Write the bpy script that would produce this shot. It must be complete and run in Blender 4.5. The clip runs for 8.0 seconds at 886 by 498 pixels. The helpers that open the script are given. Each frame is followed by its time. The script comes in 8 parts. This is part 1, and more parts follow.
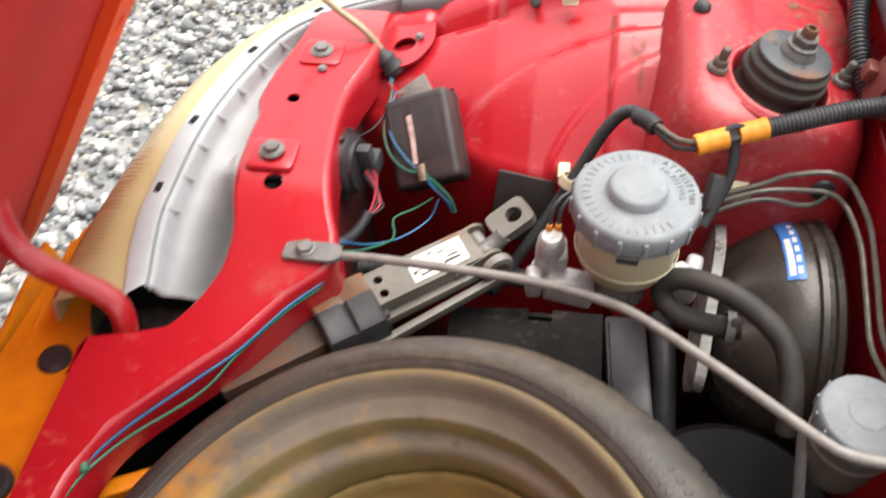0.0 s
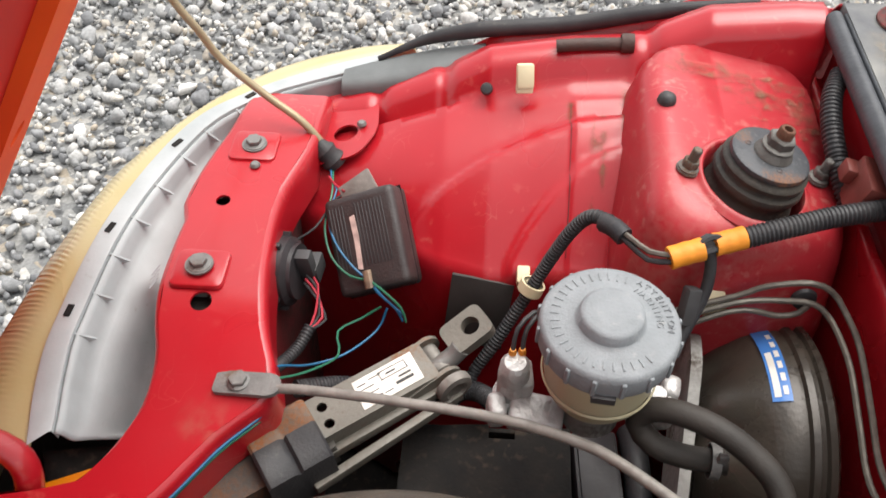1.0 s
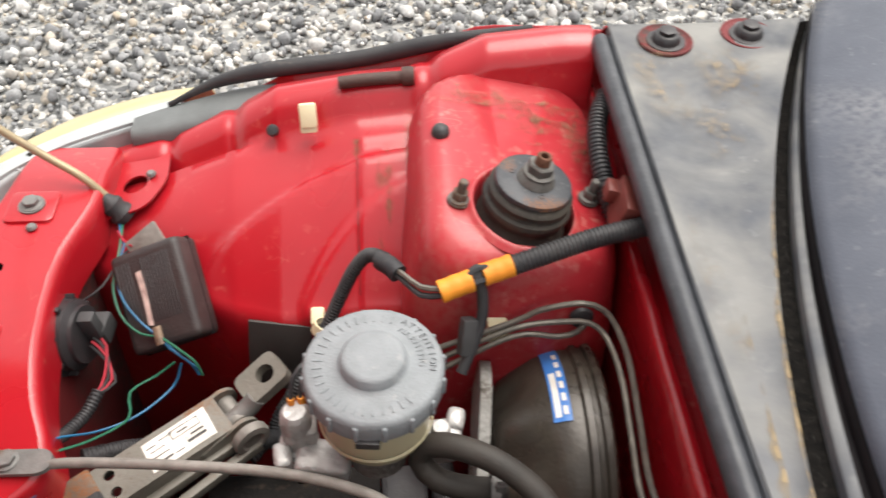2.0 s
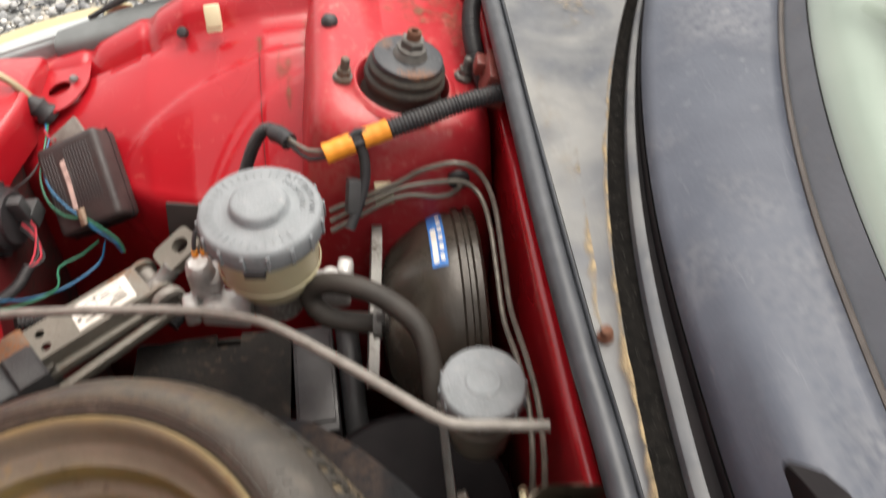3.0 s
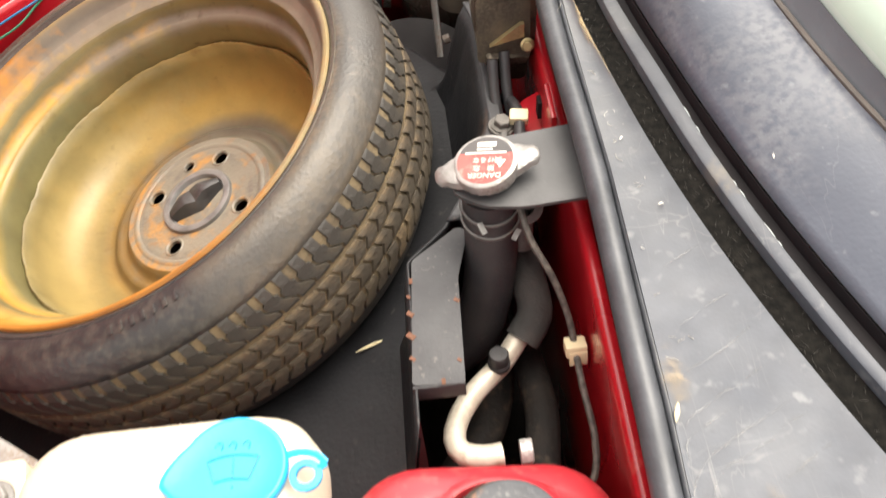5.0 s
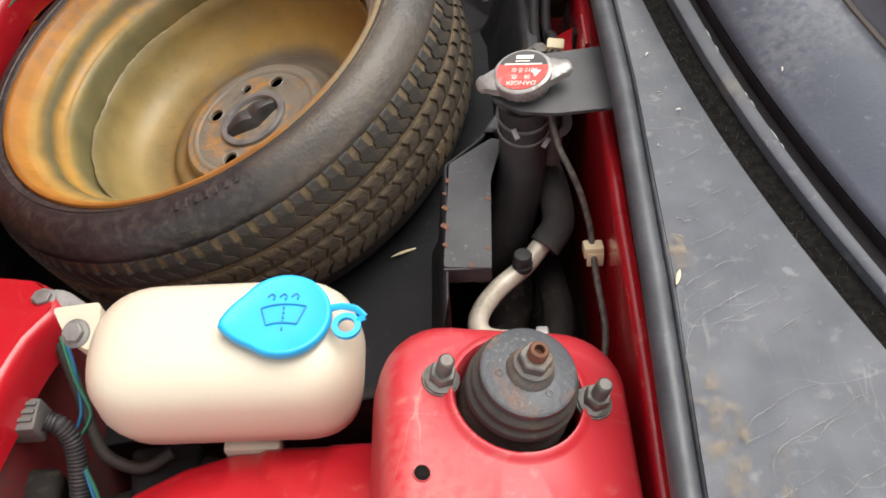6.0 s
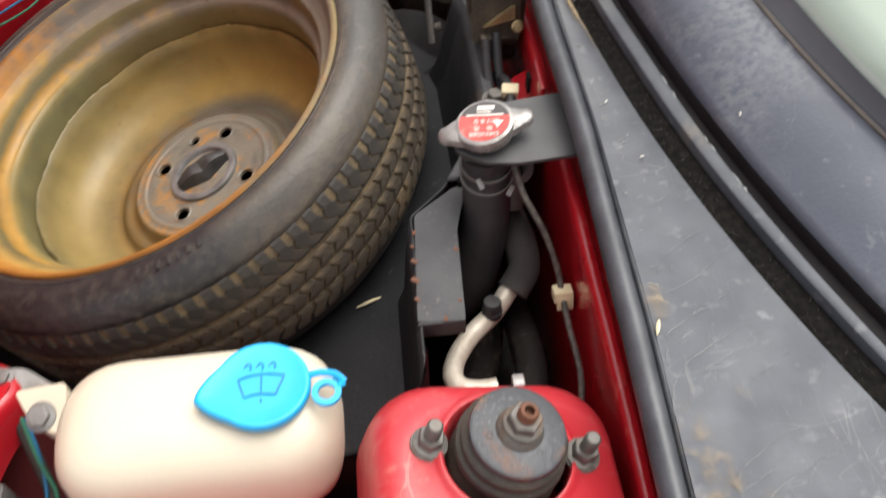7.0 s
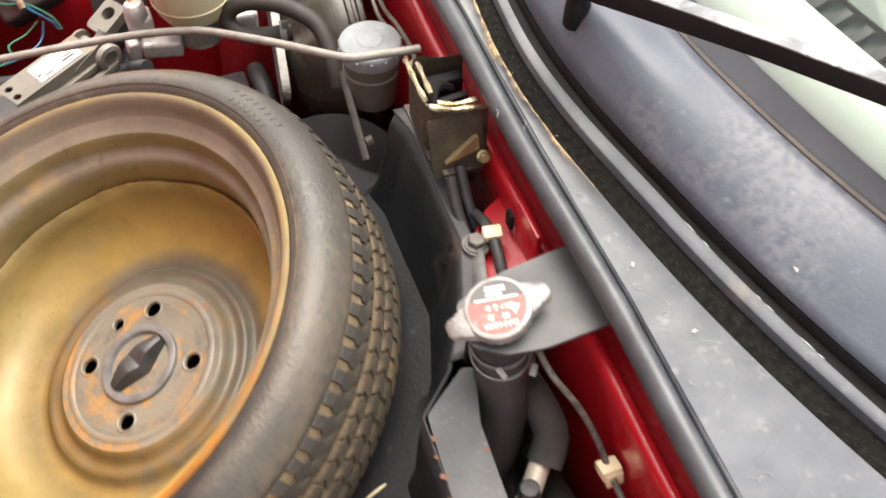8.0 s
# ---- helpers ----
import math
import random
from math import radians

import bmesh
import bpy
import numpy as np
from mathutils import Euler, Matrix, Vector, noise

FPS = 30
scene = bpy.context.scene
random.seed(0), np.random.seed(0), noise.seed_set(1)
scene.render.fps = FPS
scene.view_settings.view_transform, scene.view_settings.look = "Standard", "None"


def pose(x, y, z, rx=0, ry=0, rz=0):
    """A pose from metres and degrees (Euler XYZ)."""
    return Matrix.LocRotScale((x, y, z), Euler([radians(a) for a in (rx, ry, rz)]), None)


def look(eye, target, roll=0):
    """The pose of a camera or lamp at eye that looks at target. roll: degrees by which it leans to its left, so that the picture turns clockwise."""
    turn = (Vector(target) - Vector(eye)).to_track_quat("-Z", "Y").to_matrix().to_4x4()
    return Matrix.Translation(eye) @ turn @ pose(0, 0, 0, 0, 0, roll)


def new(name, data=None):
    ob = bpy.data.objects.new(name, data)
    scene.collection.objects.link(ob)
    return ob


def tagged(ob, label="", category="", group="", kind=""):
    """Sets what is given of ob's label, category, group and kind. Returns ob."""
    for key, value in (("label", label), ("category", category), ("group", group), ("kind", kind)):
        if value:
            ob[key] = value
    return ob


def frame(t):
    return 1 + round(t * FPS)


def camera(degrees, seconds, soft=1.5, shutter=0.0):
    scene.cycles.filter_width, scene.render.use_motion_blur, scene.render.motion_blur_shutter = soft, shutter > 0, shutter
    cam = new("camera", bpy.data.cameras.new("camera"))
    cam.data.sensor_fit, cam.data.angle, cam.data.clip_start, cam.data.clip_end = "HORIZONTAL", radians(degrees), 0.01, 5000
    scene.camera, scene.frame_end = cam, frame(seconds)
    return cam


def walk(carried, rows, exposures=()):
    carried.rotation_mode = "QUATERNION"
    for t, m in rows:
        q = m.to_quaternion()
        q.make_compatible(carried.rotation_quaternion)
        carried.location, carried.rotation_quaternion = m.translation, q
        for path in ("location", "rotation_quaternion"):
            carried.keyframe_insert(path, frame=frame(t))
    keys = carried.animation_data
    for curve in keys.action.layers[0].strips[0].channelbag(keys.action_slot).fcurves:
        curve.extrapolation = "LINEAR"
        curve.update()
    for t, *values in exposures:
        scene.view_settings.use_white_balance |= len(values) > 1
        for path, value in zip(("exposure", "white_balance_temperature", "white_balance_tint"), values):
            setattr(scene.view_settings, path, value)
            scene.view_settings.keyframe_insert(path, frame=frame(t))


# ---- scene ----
cam = camera(55.0, 8.0, 1.5, 0.5)
PATH = [
    (0, (-0.167, -0.115, 1.1), (-0.411, 1.147, -0.432), -6.0),
    (0.5, (-0.174, -0.048, 1.094), (-0.307, 1.243, -0.428), -4.4),
    (1, (-0.181, -0.025, 1.093), (-0.295, 1.3, -0.401), -2.9),
    (1.5, (-0.138, -0.009, 1.091), (-0.159, 1.345, -0.381), -1.9),
    (1.7, (-0.116, -0.004, 1.096), (-0.082, 1.346, -0.38), -1.4),
    (2.8, (-0.037, -0.09, 1.107), (0.115, 1.231, -0.387), -1.8),
    (3, (-0.029, -0.127, 1.101), (0.106, 1.166, -0.418), -2.1),
    (3.5, (-0.021, -0.249, 1.116), (0.1, 0.992, -0.447), -3.4),
    (4, (-0.017, -0.36, 1.109), (0.071, 0.829, -0.497), -4.7),
    (4.5, (-0.022, -0.443, 1.095), (0.062, 0.693, -0.549), -4.4),
    (5, (-0.024, -0.515, 1.1), (-0.016, 0.651, -0.525), -5.8),
    (5.2, (-0.024, -0.54, 1.101), (-0.02, 0.633, -0.519), -4.9),
    (6.3, (-0.039, -0.609, 1.109), (-0.104, 0.555, -0.517), -4.7),
    (6.5, (-0.043, -0.609, 1.11), (-0.079, 0.555, -0.515), -4.0),
    (7, (-0.055, -0.581, 1.121), (0.042, 0.608, -0.484), -1.8),
    (7.5, (-0.069, -0.504, 1.126), (0.179, 0.682, -0.465), -1.5),
    (8, (-0.102, -0.405, 1.136), (0.262, 0.684, -0.501), -1.4),
]
EXPOSURES = [(0.0, 1.85, 6650, 10), (0.5, 1.52, 6650, 10), (1.0, 1.48, 6650, 10), (1.7, 1.54, 6750, 10), (3.0, 1.56, 7000, 10), (4.0, 2.16, 7200, 10), (4.5, 2.58, 7250, 10), (5.0, 2.48, 7250, 10), (5.2, 2.2, 7250, 10), (6.3, 1.59, 6650, 10), (6.5, 1.56, 6650, 10), (7.0, 1.66, 6700, 10), (7.5, 2.12, 6800, 10), (8.0, 2.42, 7050, 10)]
walk(cam, [(t, look(eye, target, roll)) for t, eye, target, roll in PATH], EXPOSURES)

# ---- light ----
world = bpy.data.worlds.new("overcast_sky")
scene.world = world
world.use_nodes = True
wn, wl = world.node_tree.nodes, world.node_tree.links
sky = wn.new("ShaderNodeTexSky")
sky.sky_type = "NISHITA"
sky.sun_disc = False
sky.sun_elevation, sky.sun_rotation = radians(68), radians(51)
sky.air_density, sky.dust_density = 1.0, 2.0
hue = wn.new("ShaderNodeHueSaturation")
hue.inputs["Saturation"].default_value = 0.12
wl.new(sky.outputs[0], hue.inputs["Color"])
wl.new(hue.outputs[0], wn["Background"].inputs["Color"])
wn["Background"].inputs["Strength"].default_value = 0.11
sun = new("sun", bpy.data.lights.new("sun", "SUN"))
sun.data.energy, sun.data.angle, sun.data.color = 1.25, radians(56), (1.0, 0.97, 0.93)
sun.matrix_world = look((1.25, 1.0, 4.0), (0, 0, 0))

# ---- materials ----


def mat(name, base, second=None, rough=0.5, metal=0.0, scale=40.0, amount=0.5, dirt=None, dirt_at=0.62, dirt_scale=9.0,
        bump=0.1, bump_scale=300.0, coat=0.0, transmission=0.0, subsurface=0.0, dirt_soft=0.12, dirt_rough=0.85, spec=0.5, grime=None, grime_at=0.6, scratch=None, scratch_color=(0.3, 0.3, 0.3), scratch_most=0.6, thin=0.0, dust_glare=None):
    """A surface of two tones by fine noise, with patches of dirt by coarse noise, and a fine relief."""
    m = bpy.data.materials.new(name)
    m.use_nodes = True
    n, k = m.node_tree.nodes, m.node_tree.links
    b = n["Principled BSDF"]
    tc = n.new("ShaderNodeTexCoord")

    def noise_at(s, detail=5.0, dist=0.0):
        t = n.new("ShaderNodeTexNoise")
        t.inputs["Scale"].default_value, t.inputs["Detail"].default_value, t.inputs["Distortion"].default_value = s, detail, dist
        k.new(tc.outputs["Object"], t.inputs["Vector"])
        return t

    def mix(fac, a, c):
        x = n.new("ShaderNodeMix")
        x.data_type = "RGBA"
        for value, i in ((fac, 0), (a, 6), (c, 7)):
            if isinstance(value, (float, int)):
                x.inputs[i].default_value = value
            elif isinstance(value, tuple):
                x.inputs[i].default_value = (*value, 1)
            else:
                k.new(value, x.inputs[i])
        return x.outputs[2]

    def ramp(src, lo, hi, top=1.0):
        r = n.new("ShaderNodeMapRange")
        r.inputs[1].default_value, r.inputs[2].default_value, r.inputs[4].default_value = lo, hi, top
        k.new(src, r.inputs[0])
        return r.outputs[0]

    def times(a, c, most):
        x = n.new("ShaderNodeMath")
        x.operation = "MULTIPLY"
        k.new(a, x.inputs[0])
        k.new(c, x.inputs[1])
        y = n.new("ShaderNodeMath")
        y.operation = "MULTIPLY"
        k.new(x.outputs[0], y.inputs[0])
        y.inputs[1].default_value = most
        return y.outputs[0]

    def lines(stretch, s, width, seed):
        """Fine wandering lines: where a stretched noise crosses its middle."""
        mp = n.new("ShaderNodeMapping")
        mp.inputs["Scale"].default_value, mp.inputs["Location"].default_value = stretch, (seed, seed * 0.7, seed * 1.3)
        k.new(tc.outputs["Object"], mp.inputs["Vector"])
        t = n.new("ShaderNodeTexNoise")
        t.inputs["Scale"].default_value, t.inputs["Detail"].default_value = s, 2.5
        k.new(mp.outputs[0], t.inputs["Vector"])
        x = n.new("ShaderNodeMath")
        x.operation = "SUBTRACT"
        k.new(t.outputs[0], x.inputs[0])
        x.inputs[1].default_value = 0.5
        y = n.new("ShaderNodeMath")
        y.operation = "ABSOLUTE"
        k.new(x.outputs[0], y.inputs[0])
        return ramp(y.outputs[0], width, width * 0.2)

    dirt_at, grime_at = dirt_at - 0.055, grime_at - 0.065
    second = second or tuple(c * 0.8 for c in base)
    col = mix(ramp(noise_at(scale).outputs[0], 0.5 - amount * 0.3, 0.5 + amount * 0.3), base, second)
    rough_out = ramp(noise_at(scale * 0.6, 3).outputs[0], 0.3, 0.7, 1.0)
    rr = n.new("ShaderNodeMapRange")
    rr.inputs[3].default_value, rr.inputs[4].default_value = max(0.02, rough - 0.08), min(1, rough + 0.1)
    k.new(rough_out, rr.inputs[0])
    rough_out = rr.outputs[0]
    if grime:
        g = times(ramp(noise_at(dirt_scale * 14, 9).outputs[0], grime_at, grime_at + 0.16), ramp(noise_at(dirt_scale * 1.7, 4).outputs[0], 0.40, 0.64), 0.75)
        col = mix(g, col, grime)
    if dirt:
        d = times(ramp(noise_at(dirt_scale, 12, 0.2).outputs[0], dirt_at, dirt_at + dirt_soft), ramp(noise_at(dirt_scale * 18, 8).outputs[0], 0.34, 0.58), 0.9)
        col = mix(d, col, dirt)
        x = n.new("ShaderNodeMix")
        k.new(d, x.inputs[0])
        k.new(rough_out, x.inputs[2])
        x.inputs[3].default_value = dirt_rough
        rough_out = x.outputs[0]
    if dust_glare:
        # settled dust and painted-in sky glare, one pale tone growing towards one end
        colour, lo, hi, most = dust_glare
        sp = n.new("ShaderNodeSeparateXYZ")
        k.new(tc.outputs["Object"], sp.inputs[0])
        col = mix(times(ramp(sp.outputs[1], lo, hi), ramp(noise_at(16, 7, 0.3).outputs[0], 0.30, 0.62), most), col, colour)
    for i, (stretch, s, width) in enumerate(scratch or ()):
        col = mix(times(lines(stretch, s, width, 3.7 * i + 1.3), ramp(noise_at(dirt_scale * 2.3, 5).outputs[0], 0.45, 0.62), scratch_most), col, scratch_color)
    k.new(col, b.inputs["Base Color"])
    k.new(rough_out, b.inputs["Roughness"])
    b.inputs["Metallic"].default_value = metal
    if thin:
        cover = n.new("ShaderNodeAttribute")
        cover.attribute_name = "cover"
        k.new(times(cover.outputs["Fac"], ramp(noise_at(110, 9, 0.4).outputs[0], 0.62 - 0.35 * thin, 0.92 - 0.35 * thin), min(1.0, thin)), b.inputs["Alpha"])
    b.inputs["Coat Weight"].default_value = coat
    b.inputs["Coat Roughness"].default_value = 0.14
    b.inputs["Transmission Weight"].default_value = transmission
    b.inputs["Specular IOR Level"].default_value = spec
    if subsurface:
        b.inputs["Subsurface Weight"].default_value = subsurface
        b.inputs["Subsurface Radius"].default_value = (0.02, 0.018, 0.013)
    if bump:
        bp = n.new("ShaderNodeBump")
        bp.inputs["Strength"].default_value, bp.inputs["Distance"].default_value = bump, 0.002
        k.new(noise_at(bump_scale, 4).outputs[0], bp.inputs["Height"])
        k.new(bp.outputs[0], b.inputs["Normal"])
    return m


RED = mat("red_paint", (0.430, 0.010, 0.019), (0.370, 0.008, 0.015), 0.30, scale=14, amount=0.8, dirt=(0.27, 0.12, 0.07), dirt_at=0.73, dirt_scale=6,
          bump=0.03, bump_scale=900, coat=0.45, grime=(0.56, 0.11, 0.09), grime_at=0.67,
          scratch=(((1.0, 0.25, 1.0), 26, 0.0022), ((0.3, 1.0, 0.5), 22, 0.0022)), scratch_color=(0.60, 0.20, 0.15), scratch_most=0.22)
DUSTYRED = mat("dusty_red_paint", (0.420, 0.026, 0.036), (0.370, 0.016, 0.024), 0.42, scale=18, amount=0.9, dirt=(0.40, 0.12, 0.10), dirt_at=0.58, dirt_scale=9, dirt_soft=0.3, dirt_rough=0.6,
               bump=0.05, bump_scale=700, coat=0.15, grime=(0.50, 0.19, 0.16), grime_at=0.62,
               scratch=(((1.0, 0.25, 1.0), 26, 0.003), ((0.3, 1.0, 0.5), 22, 0.003)), scratch_color=(0.55, 0.22, 0.18), scratch_most=0.35)
ORANGE = mat("orange_paint", (0.80, 0.26, 0.005), (0.70, 0.20, 0.005), 0.4, coat=0.3, bump=0.03)
HOODRED = mat("hood_inner_paint", (0.86, 0.130, 0.022), (0.80, 0.070, 0.022), 0.6, scale=6, bump=0.03, spec=0.2)
COWL = mat("grey_cowl_plastic", (0.064, 0.071, 0.086), (0.043, 0.048, 0.060), 0.50, spec=0.38, dust_glare=((0.25, 0.245, 0.225), -0.30, 0.50, 0.8), scale=55, amount=0.9, dirt=(0.26, 0.205, 0.125), dirt_at=0.69, dirt_scale=7, dirt_soft=0.16,
           bump=0.07, bump_scale=500, grime=(0.20, 0.205, 0.21), grime_at=0.66,
           scratch=(((1.0, 0.10, 1.0), 70, 0.004), ((0.16, 0.5, 1.0), 60, 0.004)), scratch_color=(0.24, 0.235, 0.225), scratch_most=0.22)
COWLB = mat("dark_cowl_plastic", (0.080, 0.089, 0.113), (0.052, 0.059, 0.079), 0.48, spec=0.38, dirt=(0.165, 0.168, 0.182), dirt_at=0.54, dirt_soft=0.30, dirt_rough=0.52, scale=22, amount=0.9, bump=0.12, bump_scale=420,
            grime=(0.19, 0.20, 0.215), grime_at=0.68, dirt_scale=11,
            scratch=(((1.0, 0.12, 1.0), 60, 0.004),), scratch_color=(0.22, 0.225, 0.24), scratch_most=0.22)
RUBBER = mat("black_rubber", (0.026, 0.026, 0.029), (0.042, 0.041, 0.042), 0.5, bump=0.2, bump_scale=500, spec=0.4, grime=(0.10, 0.09, 0.08), grime_at=0.68)
SEAL = mat("grey_rubber_seal", (0.052, 0.056, 0.064), (0.034, 0.037, 0.043), 0.42, scale=60, bump=0.15, grime=(0.16, 0.16, 0.16), grime_at=0.72, dirt_scale=12)
FUZZ = mat("dusty_black_felt", (0.007, 0.0068, 0.0066), (0.013, 0.012, 0.011), 0.95, scale=200, bump=0.6, bump_scale=500, grime=(0.06, 0.05, 0.04), grime_at=0.86, dirt_scale=30, spec=0.0)
GLOSSBLACK = mat("black_gap_rubber", (0.006, 0.005, 0.006), (0.010, 0.008, 0.009), 0.6, bump=0.1, grime=(0.16, 0.14, 0.13), grime_at=0.82, dirt_scale=25, spec=0.12)
PLASTIC = mat("black_plastic", (0.022, 0.020, 0.022), (0.035, 0.032, 0.034), 0.42, scale=60, bump=0.12, grime=(0.10, 0.085, 0.07), grime_at=0.74)
TRAY = mat("dusty_black_sheet", (0.0095, 0.010, 0.0115), (0.018, 0.0185, 0.021), 0.50, scale=25, amount=0.9, dirt=(0.09, 0.06, 0.045), dirt_at=0.66, dirt_scale=8, bump=0.25, bump_scale=260,
           grime=(0.15, 0.13, 0.12), grime_at=0.70, spec=0.3)
# lighter copy of the tray's sheet: dust and the edge's lit look together
TRAYLIP = mat("dusty_lit_sheet_edge", (0.044, 0.045, 0.048), (0.028, 0.028, 0.031), 0.55, scale=40, amount=0.9, dirt=(0.13, 0.07, 0.045), dirt_at=0.66, dirt_scale=16, bump=0.2, bump_scale=260, grime=(0.17, 0.155, 0.14), grime_at=0.68, spec=0.35)
SHOULDER = mat("dusty_shoulder_rubber", (0.052, 0.046, 0.037), (0.031, 0.029, 0.027), 0.55, scale=30, amount=1.0, dirt=(0.12, 0.092, 0.056), dirt_at=0.62, dirt_scale=18, bump=0.35, bump_scale=350)
TREAD = mat("muddy_tread_rubber", (0.050, 0.042, 0.034), (0.092, 0.070, 0.044), 0.75, scale=45, amount=0.8, dirt=(0.16, 0.11, 0.06), dirt_at=0.60, dirt_scale=20, bump=0.5, bump_scale=350)
MUD = mat("dried_mud", (0.175, 0.130, 0.072), (0.095, 0.072, 0.044), 0.9, scale=60, bump=0.5, dirt=(0.25, 0.19, 0.11), dirt_at=0.58, dirt_scale=25)


def axis(p, z, x=(1, 0, 0)):
    """A frame at p whose z runs along z, and whose x leans to x."""
    z = Vector(z).normalized()
    y = z.cross(Vector(x)).normalized()
    x = y.cross(z)
    m = Matrix((x, y, z)).transposed().to_4x4()
    m.translation = p
    return m


WHEEL_AT, WHEEL_UP = Vector((-0.2344, -0.0163, 0.5170)), Vector((-0.298, -0.009, 1.0))


def wheel_mat(name, base, second, rings, rust, rough, rust_side=0.0, ring_at=0.50, rust_at=0.56, spots=None, bump=0.15, spec=0.4, ring_scale=70.0, rust_scale=38.0, tone=7.0):
    """Paint or rubber on the wheel: two soft tones, grime and rust that run round the wheel's axle, and small spots."""
    m = mat(name, base, second, rough, scale=tone, amount=1.1, bump=bump, bump_scale=320, spec=spec, grime=spots, grime_at=0.62, dirt_scale=7)
    n, k = m.node_tree.nodes, m.node_tree.links
    b = n["Principled BSDF"]
    col = b.inputs["Base Color"].links[0].from_socket
    tc = n.new("ShaderNodeTexCoord")
    mp = n.new("ShaderNodeMapping")
    mp.vector_type = "TEXTURE"
    mp.inputs["Location"].default_value = WHEEL_AT
    mp.inputs["Rotation"].default_value = axis(WHEEL_AT, WHEEL_UP).to_euler()
    k.new(tc.outputs["Object"], mp.inputs["Vector"])
    sep = n.new("ShaderNodeSeparateXYZ")
    k.new(mp.outputs[0], sep.inputs[0])

    def calc(op, a, c):
        x = n.new("ShaderNodeMath")
        x.operation = op
        for i, v in enumerate((a, c)):
            if isinstance(v, (float, int)):
                x.inputs[i].default_value = v
            else:
                k.new(v, x.inputs[i])
        return x.outputs[0]

    r = calc("SQRT", calc("ADD", calc("MULTIPLY", sep.outputs[0], sep.outputs[0]), calc("MULTIPLY", sep.outputs[1], sep.outputs[1])), 0.0)
    along = calc("ADD", r, sep.outputs[2])

    def streaks(turn, across, seed, detail):
        c = n.new("ShaderNodeCombineXYZ")
        k.new(calc("ADD", calc("MULTIPLY", calc("DIVIDE", sep.outputs[0], r), turn), seed), c.inputs[0])
        k.new(calc("MULTIPLY", calc("DIVIDE", sep.outputs[1], r), turn), c.inputs[1])
        k.new(calc("MULTIPLY", along, across), c.inputs[2])
        t = n.new("ShaderNodeTexNoise")
        t.inputs["Scale"].default_value, t.inputs["Detail"].default_value, t.inputs["Distortion"].default_value = 1.0, detail, 0.25
        k.new(c.outputs[0], t.inputs["Vector"])
        return t.outputs[0]

    def patches(scale, detail):
        t = n.new("ShaderNodeTexNoise")
        t.inputs["Scale"].default_value, t.inputs["Detail"].default_value = scale, detail
        k.new(tc.outputs["Object"], t.inputs["Vector"])
        return t.outputs[0]

    def ramp(src, lo, hi, top):
        x = n.new("ShaderNodeMapRange")
        x.inputs[1].default_value, x.inputs[2].default_value, x.inputs[4].default_value = lo, hi, top
        k.new(src, x.inputs[0])
        return x.outputs[0]

    def lay(fac, under, colour):
        x = n.new("ShaderNodeMix")
        x.data_type = "RGBA"
        k.new(fac, x.inputs[0])
        k.new(under, x.inputs[6])
        x.inputs[7].default_value = (*colour, 1)
        return x.outputs[2]

    fine = ramp(patches(140.0, 8.0), 0.30, 0.55, 1.0)
    col = lay(calc("MULTIPLY", ramp(streaks(1.3, ring_scale, 4.0, 6.0), ring_at - 0.06, ring_at + 0.14, 0.85), fine), col, rings)
    # the wheel leans, and water rusted its lower side; the tyre is only darker there
    low = calc("MULTIPLY", calc("ADD", calc("MULTIPLY", sep.outputs[0], -0.75), calc("MULTIPLY", sep.outputs[1], -0.66)), rust_side)
    wet = calc("ADD", streaks(1.6, rust_scale, 11.0, 7.0), low)
    col = lay(calc("MULTIPLY", ramp(wet, rust_at - 0.06, rust_at + 0.12, 0.92), fine), col, rust)
    k.new(col, b.inputs["Base Color"])
    return m


